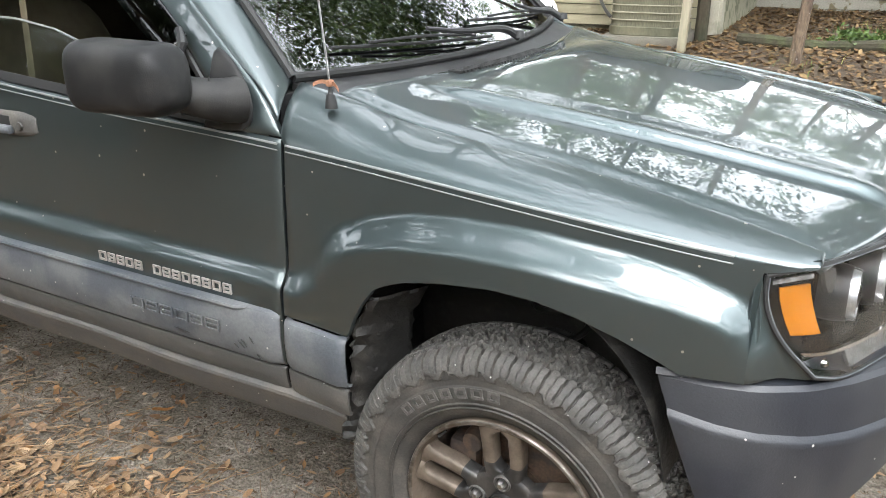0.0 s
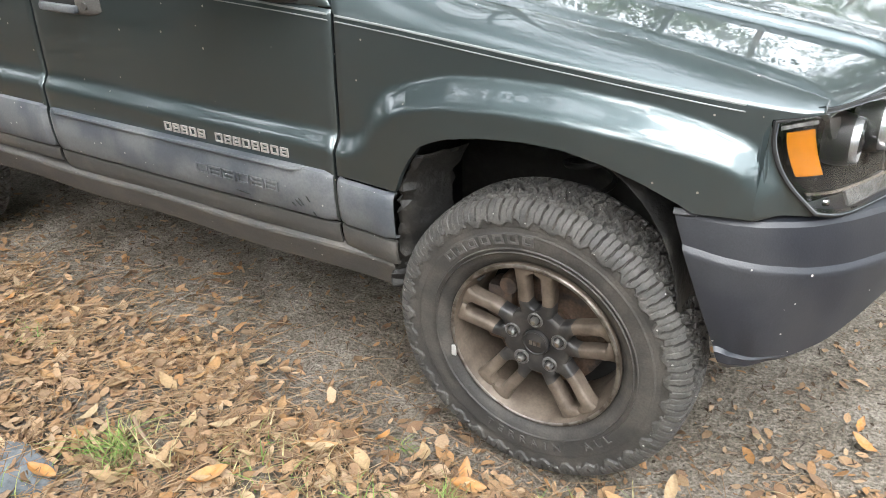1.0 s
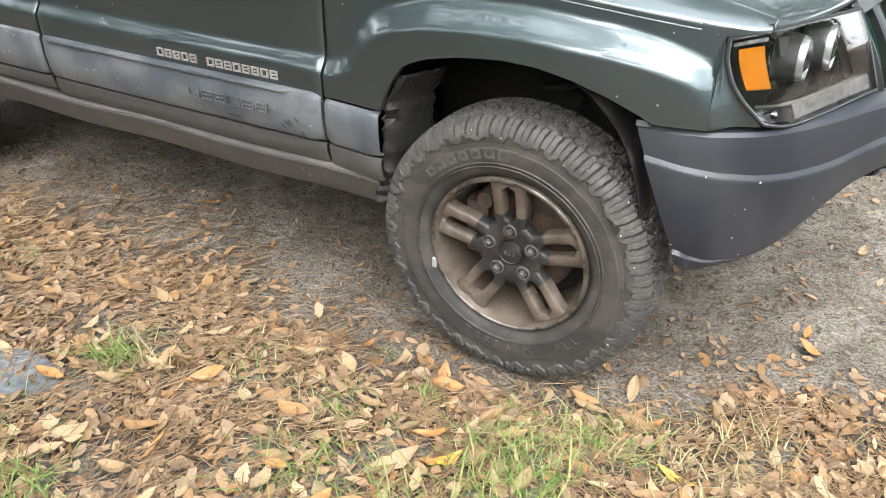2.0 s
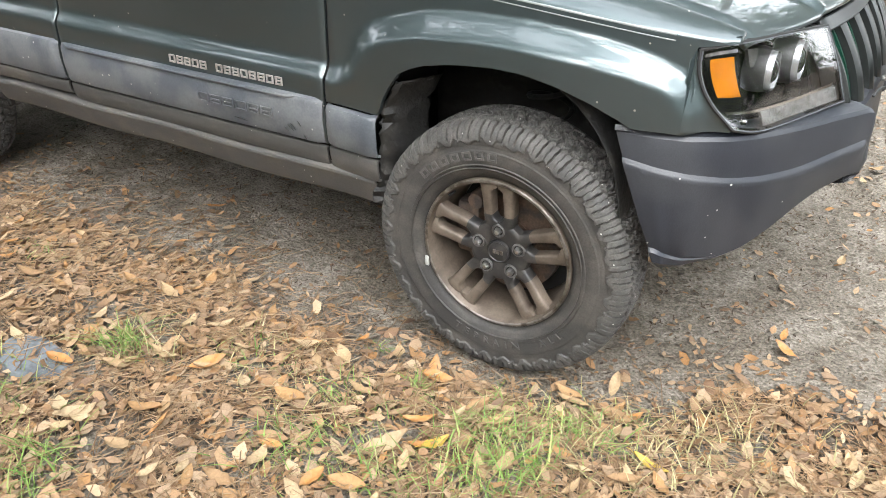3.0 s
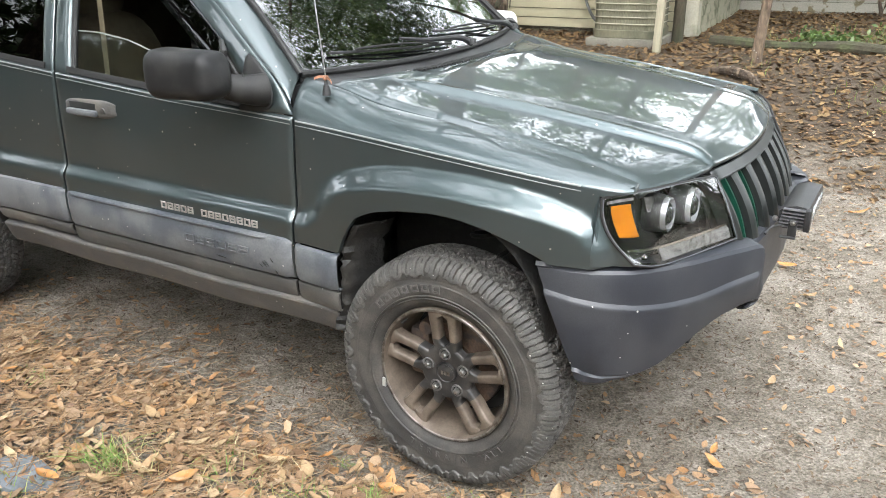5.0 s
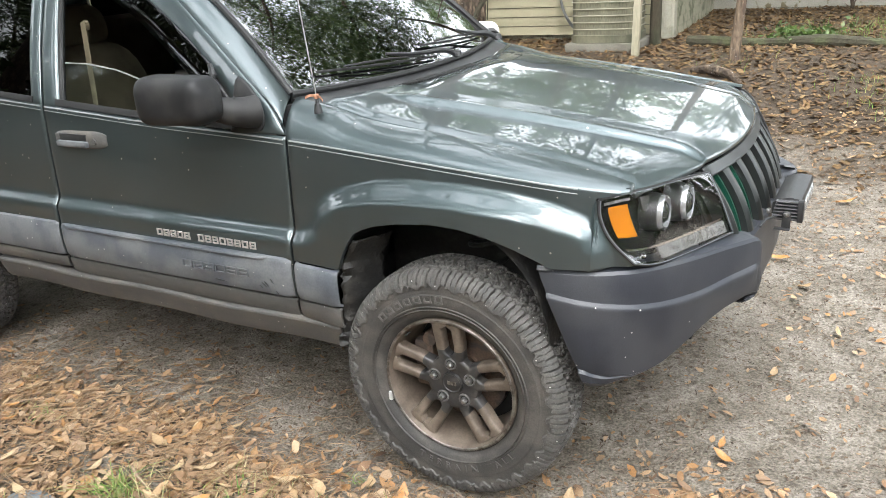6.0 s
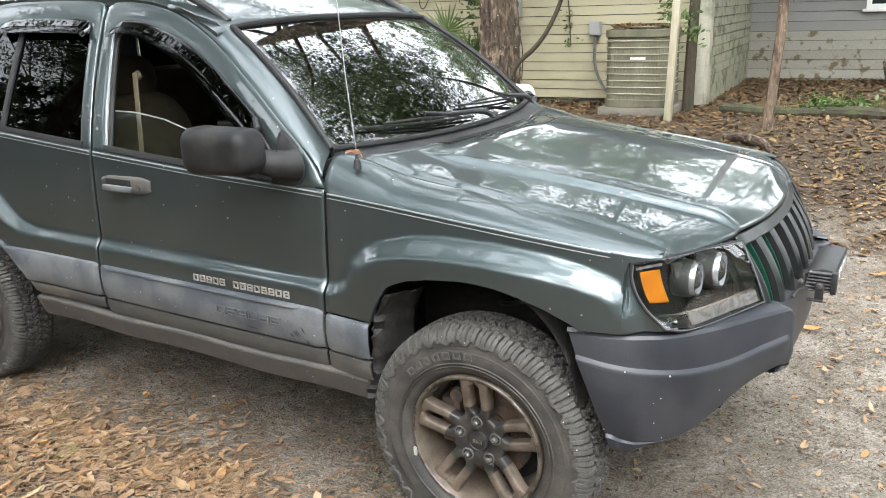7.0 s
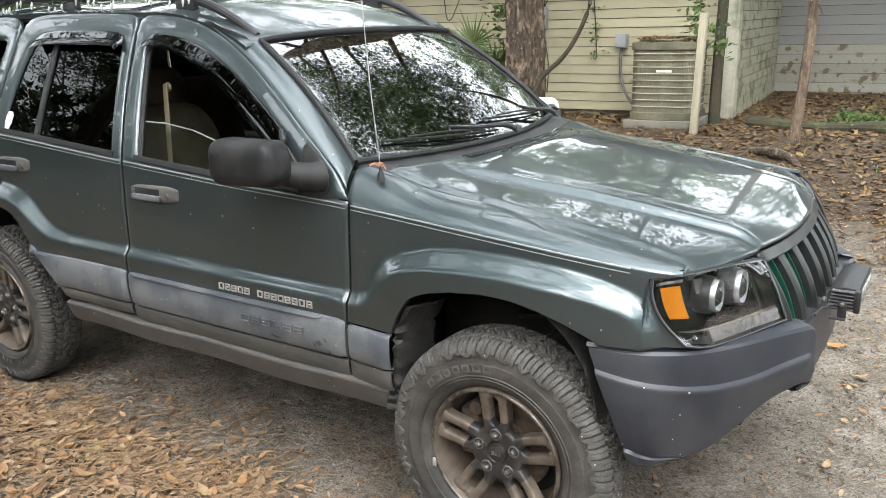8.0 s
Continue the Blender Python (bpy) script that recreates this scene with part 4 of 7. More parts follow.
for (x, y), t, u in zip(plan, tan, uu):
    nx, ny = t[1], -t[0]
    k = -1 / math.hypot(nx, ny)
    nx, ny = nx * k, ny * k
    f01 = u / tt[-1]
    low = flow([(0, 0.446), (0.15, 0.444), (0.32, 0.482), (0.45, 0.55), (0.55, 0.585), (0.64, 0.59), (0.70, 0.555), (1, 0.55)], f01)
    crease = flow([(0, 0.716), (0.12, 0.698), (0.3, 0.676), (0.45, 0.676), (0.55, 0.688), (0.62, 0.695), (1, 0.69)], f01)
    top = curve([(0, 0.790), (0.35, 0.786), (0.62, 0.782), (0.68, 0.762), (1, 0.762)], f01)
    cut = curve([(0, 0.13), (0.1, 0.04), (0.2, 0.0), (1, 0)], f01)
    groove = 0.008 * (1 - smooth((f01 - 0.60) / 0.05))
    lipf = 1 - smooth((f01 - 0.02) / 0.26)
    step = 0.011 * (1 - smooth((f01 - 0.60) / 0.04))
    sec = [(-0.090 * smooth(f01 / 0.2) - 0.012, top - 0.001), (-0.050 * smooth(f01 / 0.15) - 0.010, top + 0.003), (-0.022, top - 0.002), (-0.014, top - 0.010), (-0.010, top - 0.030), (-0.010, crease + 0.022), (-0.010 + step * 0.1, crease + 0.009),
           (-0.010 + step * 0.8, crease + 0.002), (-0.010 + step, crease - 0.003), (-0.010 + step, crease - 0.012), (-0.006, (crease + low) / 2), (-0.014, low + 0.020 + 0.052 * lipf), (-0.019, low + 0.016 + 0.044 * lipf), (-0.019 + 0.009 * lipf, low + 0.014 + 0.038 * lipf), (-0.022 + 0.008 * lipf, low + 0.010 + 0.016 * lipf), (-0.034, low + 0.004), (-0.05, low)]
    row = []
    for o, z in sec:
        shift = cut * max(0.0, (0.788 - z)) / 0.33 if f01 < 0.2 else 0
        row.append((x + nx * o + shift, -(y + ny * o), z))
    rows.append(row)
rows = np.array(rows)
mirror_rows = rows[::-1][1:].copy()
mirror_rows[:, :, 1] *= -1
rows = np.concatenate([rows, mirror_rows])
bumper = mk("front_bumper", sheet(rows, (1, 0, 0), 0.006, 0.001), BUMPER, car, "charcoal grey plastic front bumper with scuffs", 28)
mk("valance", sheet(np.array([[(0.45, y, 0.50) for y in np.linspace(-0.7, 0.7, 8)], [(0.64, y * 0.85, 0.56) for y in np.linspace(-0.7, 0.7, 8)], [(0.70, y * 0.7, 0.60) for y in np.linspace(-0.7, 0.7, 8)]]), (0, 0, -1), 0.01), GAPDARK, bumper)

# light bar bolted to the bumper
bar_body = [(0.79, 0.770), (0.782, 0.79), (0.782, 0.822), (0.80, 0.836), (0.83, 0.842), (0.862, 0.838), (0.866, 0.83), (0.866, 0.776), (0.858, 0.770)]
light_bar = thing("light_bar", "black finned light bar bolted above the bumper", "auxiliary light", at=(0, 0, 0))
V = [(x, y, z) for y in (-0.205, 0.075) for x, z in bar_body]
nb = len(bar_body)
mk("housing", (V, [(i, (i + 1) % nb, nb + (i + 1) % nb, nb + i) for i in range(nb)] + [tuple(range(nb - 1, -1, -1)), tuple(range(nb, 2 * nb))]), BLACK, light_bar)
fin_mat = mat("grey_cast_fins", (0.20, 0.20, 0.21), 0.4, metal=0.6, vary=0.15)
for i in range(6):
    z = 0.778 + 0.0105 * i
    mk("cooling_fin", box(0.784 + 0.002 * i, 0.862, -0.222, -0.203, z, z + 0.0035), fin_mat, light_bar)
mk("end_plate", box(0.855, 0.872, -0.226, -0.198, 0.772, 0.838, 0.003), BLACK, light_bar)
for i in range(5):
    y = -0.17 + 0.052 * i
    mk("lamp_cell", moved(lathe([(0.0001, -0.002), (0.02, -0.004), (0.023, 0.0)], 20), pose(0.866, y, 0.803, 0, 0, 90)), mat_prism, light_bar)
mk("bracket", join(box(0.815, 0.840, -0.234, -0.228, 0.748, 0.805, 0.002), box(0.795, 0.840, -0.245, -0.226, 0.750, 0.756, 0.002)), BLACK, light_bar)
mk("bolt", moved(lathe([(0.0001, -0.012), (0.008, -0.010), (0.010, 0)], 8), pose(0.828, -0.236, 0.800)), STEEL, light_bar)
mk("bracket_bolt", moved(lathe([(0.0001, -0.012), (0.007, -0.010), (0.009, 0)], 8), pose(0.775, -0.215, 0.80)), STEEL, light_bar)
mk("cable", tube(resample([(0.765, -0.30, 0.775), (0.775, -0.27, 0.790), (0.79, -0.23, 0.782), (0.80, -0.21, 0.790)], 14), 0.004, 6), BLACK, light_bar)


# wheels
TYRE = [(0.214, -0.045), (0.222, -0.072), (0.245, -0.088), (0.275, -0.094), (0.31, -0.0945), (0.335, -0.091), (0.348, -0.084), (0.354, -0.074), (0.359, -0.05), (0.362, 0.0)]
TYRE = TYRE + [(r, -y) for r, y in TYRE[-2::-1]]
TREAD_TOP = [(0.300, -0.0962), (0.318, -0.0985), (0.335, -0.0985), (0.350, -0.0945), (0.362, -0.086), (0.370, -0.074), (0.3745, -0.055), (0.3765, -0.025), (0.377, 0.0), (0.3765, 0.025), (0.3745, 0.055),
             (0.370, 0.074), (0.362, 0.086), (0.348, 0.093)]


def tread_geo(around=1056):
    """The tread: blocks, zigzag grooves, sipes and stepped shoulder lugs, in 33 equal pitches round the tyre."""
    top = resample(TREAD_TOP, 92)
    t = np.gradient(top, axis=0)
    nrm = np.stack([-t[:, 1], t[:, 0]], 1)
    nrm /= np.linalg.norm(nrm, axis=1)[:, None]
    nrm *= np.sign((nrm * (top - np.array((0.30, 0.0)))).sum(1))[:, None]
    r, y = top[:, 0][None, :], top[:, 1][None, :]
    s = np.concatenate([[0], np.cumsum(np.linalg.norm(np.diff(top, axis=0), axis=1))])[None, :]
    th = np.linspace(0, 2 * math.pi, around, endpoint=False)
    u = (th * 33 / (2 * math.pi))[:, None]
    def near(v, half, soft):
        """1 away from whole numbers of v, 0 within half of one."""
        d = np.abs(v - np.round(v))
        return smooth((d - half) / soft)
    def tri(v):
        return 4 * np.abs(v - np.floor(v) - 0.5) - 1
    wob = 0.05 * np.sin(2 * math.pi * u / 3.0)
    ay = np.abs(y)
    flat = (ay < 0.070).astype(float)
    ring_a = smooth((np.abs(ay - (0.052 + 0.005 * tri(2 * u + 0.25 * (y > 0)))) - 0.0030) / 0.0025)
    ring_b = smooth((np.abs(ay - (0.018 + 0.006 * tri(2 * u + 0.5 + 0.2 * (y > 0)))) - 0.0022) / 0.0025)
    mid = (ay > 0.018) & (ay < 0.052)
    cross_mid = near(2 * u + wob + 12 * ay * np.sign(y) + 0.2, 0.06, 0.07)
    cross_in = near(2 * u - wob - 20 * y + 0.5, 0.06, 0.07)
    sipe = 0.55 + 0.45 * near(6 * u + 0.25 * tri(ay * 90), 0.06, 0.10)
    h = np.where(mid, cross_mid, np.where(ay <= 0.018, cross_in, 1.0)) * ring_a * ring_b * np.where(flat > 0, sipe, 1.0)
    lug = near(2 * u + 2.5 * s + 0.1 * (y > 0), 0.050, 0.022)
    half_lug = near(2 * u + 0.5 + 2.5 * s, 0.016, 0.03)
    outer = ay >= 0.052
    reach = np.where(y < 0, smooth((r - 0.332) / 0.006), 1.0)
    h = np.where(outer, ring_a * (1 - (1 - lug) * reach) * (0.5 + 0.5 * half_lug + 0.5 * (1 - half_lug) * (1 - reach)), h)
    trap = np.clip(2.6 * np.abs(2 * (u - np.floor(u)) - 1) - 0.8, 0, 1) * (0.75 + 0.25 * np.cos(math.pi * np.floor(u)))
    trap2 = np.clip(2.6 * np.abs(2 * (2 * u + 0.5 - np.floor(2 * u + 0.5)) - 1) - 0.8, 0, 1)
    edge = 0.318 + 0.016 * trap + 0.004 * trap2
    wall = (y < -0.088) & (r < 0.352)
    h = np.where(wall, h * smooth((r - edge) / 0.0024), h)
    depth = np.interp(s[0], [0, 0.008, 0.03, 0.06, 0.075, 0.19, 0.22], [0.0, 0.0042, 0.0046, 0.0060, 0.010, 0.010, 0.006])[None, :]
    off = -depth * (1 - h)
    R, Y = r + nrm[:, 0][None, :] * off, y + nrm[:, 1][None, :] * off
    P = np.stack([R * np.cos(th)[:, None], Y, R * np.sin(th)[:, None]], -1)
    # low faces take the darker rubber: shade in the grooves put into colour
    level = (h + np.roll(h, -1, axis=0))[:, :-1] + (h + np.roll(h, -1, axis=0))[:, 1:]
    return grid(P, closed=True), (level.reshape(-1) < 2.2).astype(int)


def build_wheel(x, z):
    """A wheel whose outer face looks towards -y, its middle at the origin."""
    w = new("wheel")
    w.parent = car
    w["label"] = "dusty alloy wheel with an all-terrain tyre"
    tyre = mk("tyre", lathe(TYRE, 96), RUBBER, w, "worn dusty all-terrain tyre", 50)
    shape, groove_shaded = tread_geo()
    tread = mk("tread", shape, TREAD, tyre, "blocky all-terrain tread with dusty stepped shoulders and shade-dark grooves", 30)
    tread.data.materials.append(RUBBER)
    tread.data.polygons.foreach_set("material_index", groove_shaded)
    for r in (0.252, 0.262):
        mk("wall_ridge", lathe([(r, -0.0915 - 0.004 * (r > 0.255)), (r + 0.002, -0.0955), (r + 0.004, -0.092)], 72), RUBBER, tyre)
    # blank raised name blocks, and the readable words of the tread type
    for i in range(7):
        a = radians(136 - 7.4 * i)
        block = moved(frame_bar(0.026, 0.024, 0.0035, 0.006), Matrix.Translation((0.276 * math.cos(a), -0.0935, 0.276 * math.sin(a))) @ Matrix.Rotation(-a + math.pi / 2, 4, "Y") @ Matrix.Translation((-0.013, 0, 0)))
        mk("raised_block", block, RUBBER_WORN, tyre)
    for word, start, step in (("TERRAIN", -112, 6.6), ("ALL", -54, 6.6)):
        for i, ch in enumerate(word):
            fc = bpy.data.curves.new("text", "FONT")
            fc.body, fc.size, fc.extrude, fc.align_x = ch, 0.032, 0.0015, "CENTER"
            tmp = bpy.data.objects.new("text", fc)
            me = bpy.data.meshes.new_from_object(tmp)
            bpy.data.objects.remove(tmp)
            a = start + step * i
            r = 0.284
            me.transform(Matrix.Translation((r * math.cos(radians(a)), -0.0980, r * math.sin(radians(a)))) @ Matrix.Rotation(-radians(a + 90), 4, "Y") @ Matrix.Rotation(radians(90), 4, "X"))
            me.materials.append(RUBBER_WORN)
            ob = new("raised_letter", me)
            ob.parent = tyre
    rim = mk("rim", lathe([(0.196, 0.09), (0.193, 0.0), (0.199, -0.030), (0.203, -0.058), (0.2075, -0.074), (0.2115, -0.082), (0.2175, -0.0835), (0.2205, -0.080), (0.2205, -0.070), (0.214, -0.055), (0.206, 0.09)], 72, True), ALLOY, w, "brown brake-dusted alloy rim", 40)
    lip = mk("rim_lip", lathe([(0.2095, -0.0830), (0.2130, -0.0855), (0.2175, -0.0850), (0.2195, -0.0820)], 72), mat_lip, rim)
    # five pairs of spokes
    for k in range(5):
        a = math.radians(90 + 72 * k + 2)
        for s in (-1, 1):
            P = []
            for rr in np.concatenate([np.linspace(0.058, 0.086, 7), np.linspace(0.089, 0.203, 30)]):
                wide = flow([(0.05, 0.040), (0.085, 0.0415), (0.12, 0.0445), (0.17, 0.0465), (0.19, 0.049), (0.204, 0.056)], rr)
                slot = 0.0003 + 0.0162 * math.sqrt(max(0.0, min(1.0, (rr - 0.089) / 0.018)) * max(0.0, min(1.0, 2 - (rr - 0.089) / 0.018)) if rr < 0.107 else 1.0) * math.sqrt(max(0.0, min(1.0, (0.190 - rr) / 0.010)))
                yy = -0.0565 - 0.006 * math.sin(math.pi * (rr - 0.058) / 0.14) - 0.013 * smooth((rr - 0.12) / 0.08)
                row = []
                for q01, dy in ((0, 0.034), (0, 0.006), (0.10, 0.0015), (0.25, 0.0), (0.5, -0.001), (0.75, 0.0), (0.90, 0.0015), (1, 0.006), (1, 0.036)):
                    q = s * (slot + (wide - slot) * q01)
                    row.append((rr * math.cos(a) - q * math.sin(a), yy + dy, rr * math.sin(a) + q * math.cos(a)))
                P.append(row)
            P = np.array(P)
            mk("spoke", grid(P[12:]), ALLOY, rim, "", 40)
            mk("hub_arm", grid(P[:13]), HUB, rim, "", 50)
    hub = mk("hub", lathe([(0.0001, -0.051), (0.034, -0.051), (0.036, -0.054), (0.050, -0.0575), (0.074, -0.0588), (0.082, -0.0582), (0.087, -0.054), (0.089, -0.030)], 60), HUB, w, "black painted wheel hub", 40)
    mk("centre_cap", lathe([(0.0001, -0.062), (0.024, -0.0615), (0.0275, -0.0605), (0.0300, -0.0625), (0.0325, -0.0615), (0.034, -0.054)], 40), HUB, hub, "plain black centre cap")
    for s in (-1, 0, 1):
        mk("blank_mark", box(s * 0.011 - 0.004, s * 0.011 + 0.004, -0.0635, -0.061, -0.006, 0.006), mat_lip, hub)
    for k in range(5):
        a = math.radians(90 + 72 * k + 2)
        c = (0.0635 * math.cos(a), 0.0635 * math.sin(a))
        mk("lug_socket", moved(lathe([(0.0135, -0.050), (0.0135, -0.0585), (0.0165, -0.0625), (0.0190, -0.0615), (0.0205, -0.056)], 24), pose(c[0], 0, c[1])), mat_socket, hub)
        mk("lug_nut", moved(lathe([(0.0001, -0.073), (0.006, -0.072), (0.0095, -0.067), (0.0112, -0.062), (0.0112, -0.045)], 6), pose(c[0], 0, c[1])), STEEL, hub, "steel lug nut", 25)
    mk("wheel_weight", box(-0.216, -0.203, -0.088, -0.080, -0.098, -0.068, 0.002), mat("lead_weight", (0.55, 0.55, 0.53), 0.5, metal=0.4, vary=0.1), rim, "small silver balance weight").rotation_euler = (0, 0.02, 0)
    brake = mk("brake_disc", lathe([(0.0001, 0.0), (0.075, 0.0), (0.075, 0.012), (0.148, 0.012), (0.150, 0.035)], 40), RUST, w, "rusty brake disc")
    mk("caliper", join(box(-0.155, -0.085, -0.015, 0.05, -0.06, 0.10, 0.012), moved(lathe([(0.0001, -0.030), (0.022, -0.028), (0.026, -0.012), (0.026, 0.02)], 20), pose(-0.09, 0, 0.115))), RUST, brake)
    mk("valve", tube([(-0.135, -0.058, 0.148), (-0.150, -0.066, 0.135)], [0.003, 0.005], 8), SEAL, rim)
    # added dark disc, the shade seen between the spokes
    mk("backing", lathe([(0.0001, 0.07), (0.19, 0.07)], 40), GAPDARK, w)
    w.matrix_basis = pose(x, -0.789, z)
    return w


mat_socket = mat("worn_socket_edge", (0.13, 0.125, 0.12), 0.45, metal=0.4, vary=0.25, scale=60)
mat_lip = mat("worn_rim_edge", (0.24, 0.22, 0.20), 0.4, metal=0.8, vary=0.2, scale=30, second=(0.10, 0.085, 0.07))
front_wheel = build_wheel(0.0, AXLE_Z)
rear_wheel = copy_thing(front_wheel, pose(-WHEELBASE, -0.785, AXLE_Z, 0, 17, 0))
for x in (0.0, -WHEELBASE):
    copy_thing(front_wheel, pose(x, 0.785, AXLE_Z, 0, 31, 180))

# mirrors
def mirror_geo():
    """A rounded box housing: x along the car, swelling outwards from the door."""
    P = []
    for i, t in enumerate(0.5 - 0.5 * np.cos(np.linspace(0, math.pi, 30))):
        cx = -0.652 - 0.300 * t
        start = math.sqrt(max(0.0, 1 - (max(0.0, 0.20 - t) / 0.20) ** 2.2))
        close = math.sqrt(max(0.0, 1 - (max(0.0, t - 0.78) / 0.22) ** 2.6))
        body = max(start * close, 0.03)
        hz = (0.070 + 0.006 * t) * body
        hy = 0.064 * body
        cz = 1.226 - 0.006 * t - 0.016 * (1 - start)
        cy = -0.985
        row = []
        for a in np.linspace(0, 2 * math.pi, 32, endpoint=False):
            c, s = math.cos(a), math.sin(a)
            e = 2 / 3.6
            row.append((cx, cy + hy * math.copysign(abs(c) ** e, c), cz + hz * math.copysign(abs(s) ** e, s)))
        P.append(row)
    P = np.array(P)
    n, m = P.shape[:2]
    F = [(i * m + j, i * m + (j + 1) % m, (i + 1) * m + (j + 1) % m, (i + 1) * m + j) for i in range(n - 1) for j in range(m)]
    return [tuple(p) for p in P.reshape(-1, 3)], F + [tuple(range(m - 1, -1, -1)), tuple((n - 1) * m + j for j in range(m))]


def build_mirror(f, which):
    housing = MIRROR_BLACK if which == "right" else mat("white_mirror_cap", (0.80, 0.80, 0.80), 0.4, vary=0.06)
    shape = mirror_geo()
    if which == "left":
        shape = moved(shape, Matrix.Translation((-0.10, -0.10, 0.130)) @ Matrix.Scale(0.86, 4))
    mir = mk("door_mirror", f(shape), housing, car, "weathered black plastic door mirror" if which == "right" else "white-capped door mirror", 50)
    tri = resample([(-0.742, 1.102), (-0.742, 1.20), (-0.740, 1.262), (-0.725, 1.268), (-0.66, 1.225), (-0.615, 1.165), (-0.608, 1.115), (-0.64, 1.098), (-0.742, 1.098)], 40)
    c = tri.mean(axis=0)
    P = [on_side(c[0] + (tri[:, 0] - c[0]) * k, c[1] + (tri[:, 1] - c[1]) * k, o) for k, o in ((1.0, 0.001), (0.97, 0.007), (0.9, 0.010), (0.5, 0.011), (0.05, 0.011))]
    mk("mirror_base", f(sheet(np.swapaxes(np.array(P), 0, 1), OUT_R, 0.004, 0.001)), MIRROR_BLACK, mir, "black mirror mount")
    arm = resample([(-0.640, -0.835, 1.166), (-0.660, -0.880, 1.170), (-0.700, -0.930, 1.186), (-0.760, -0.960, 1.205)], 16)
    mk("mirror_arm", f(tube(arm, [0.050 - 0.0012 * i for i in range(16)], 18)), MIRROR_BLACK, mir)
    mk("fold_seam", f(tube([(-0.700, -0.948, 1.150), (-0.665, -0.915, 1.142), (-0.655, -0.906, 1.19), (-0.660, -0.900, 1.225)], 0.002, 6)), SEAL, mir)


both(build_mirror)

# tail, floor and cabin
tail = mk("tailgate", sheet(np.array([[(curve([(0.62, -3.74), (1.0, -3.76), (1.25, -3.70), (1.55, -3.48), (1.60, -3.44)], z), y * curve([(0.6, 0.76), (1.2, 0.76), (1.6, 0.58)], z), z) for y in np.linspace(-1, 1, 16)] for z in np.linspace(0.62, 1.60, 16)]), (-1, 0, 0), 0.03), PAINT, car)
mk("rear_glass", sheet(np.array([[(curve([(1.25, -3.715), (1.55, -3.495)], z), y * curve([(1.2, 0.68), (1.6, 0.54)], z), z) for y in np.linspace(-1, 1, 8)] for z in np.linspace(1.26, 1.54, 6)]), (-1, 0, 0), 0.005), TINTED, tail)
mk("rear_bumper", box(-3.83, -3.60, -0.86, 0.86, 0.50, 0.68, 0.04), BUMPER, car)
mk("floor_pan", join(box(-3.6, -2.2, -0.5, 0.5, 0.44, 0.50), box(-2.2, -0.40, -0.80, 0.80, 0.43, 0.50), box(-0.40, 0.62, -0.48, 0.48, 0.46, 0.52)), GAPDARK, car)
mk("front_axle", join(tube([(0, -0.72, AXLE_Z), (0, 0.72, AXLE_Z)], 0.04), tube([(0.02, 0.1, AXLE_Z), (0.02, 0.3, AXLE_Z)], 0.12)), RUST, car)
mk("rear_axle", join(tube([(-WHEELBASE, -0.72, AXLE_Z), (-WHEELBASE, 0.72, AXLE_Z)], 0.045), tube([(-WHEELBASE, -0.12, AXLE_Z), (-WHEELBASE, 0.12, AXLE_Z)], 0.13)), RUST, car)
mk("spring", tube([(0.0 + 0.06 * math.cos(t), -0.56 + 0.06 * math.sin(t), 0.45 + 0.012 * t) for t in np.linspace(0, 40, 160)], 0.008, 6), LINER, car)
mk("radiator_wall", box(0.40, 0.43, -0.48, 0.48, 0.45, 0.95), GAPDARK, car)
mk("firewall", box(-0.62, -0.58, -0.78, 0.78, 0.45, 1.17), DARKTRIM, car)
mk("dashboard", sheet(np.array([[(-0.64 - 0.34 * u, y, curve([(0, 1.165), (0.6, 1.16), (0.9, 1.12), (1.0, 1.0), (1.2, 0.8)], u)) for y in np.linspace(-0.74, 0.74, 12)] for u in np.linspace(0, 1.2, 14)]), (-0.3, 0, 1), 0.02), DARKTRIM, car)
mk("headliner", sheet(np.array([[np.array(roof_point(x, s * 0.96)) - np.array((0, 0, 0.04)) for s in np.linspace(-1, 1, 16)] for x in np.linspace(-3.4, -1.15, 12)]), (0, 0, -1), 0.01), TRIM, car)


def build_seat(y, x, dz):
    """A front seat with its bolsters and head restraint."""
    s = new("seat")
    s.parent = car
    s["label"] = "tan cloth front seat"
    def cushion(sx, sy, sz, e=3.0):
        P = []
        for a in np.linspace(-math.pi / 2, math.pi / 2, 14):
            row = []
            for b in np.linspace(0, 2 * math.pi, 28, endpoint=False):
                g = lambda v: math.copysign(abs(v) ** (2 / e), v)
                row.append((sx * g(math.cos(a)) * g(math.cos(b)), sy * g(math.cos(a)) * g(math.sin(b)), sz * g(math.sin(a))))
            P.append(row)
        P = np.array(P)
        n, m = P.shape[:2]
        return [tuple(p) for p in P.reshape(-1, 3)], [(i * m + j, i * m + (j + 1) % m, (i + 1) * m + (j + 1) % m, (i + 1) * m + j) for i in range(n - 1) for j in range(m)]
    mk("seat_cushion", moved(cushion(0.27, 0.25, 0.10), pose(x + 0.22, y, 0.78 + dz, 0, -6, 0)), TAN, s)
    mk("backrest", moved(cushion(0.085, 0.25, 0.34), pose(x - 0.10, y, 1.08 + dz, 0, -14, 0)), TAN, s)
    mk("head_restraint", moved(cushion(0.055, 0.135, 0.095, 2.6), pose(x - 0.20, y, 1.475 + dz, 0, -10, 0)), DARKTRIM if y > 0 else TAN, s)
    for q in (-0.06, 0.06):
        mk("restraint_post", tube([(x - 0.185, y + q, 1.36 + dz), (x - 0.20, y + q, 1.45 + dz)], 0.006), STEEL, s)


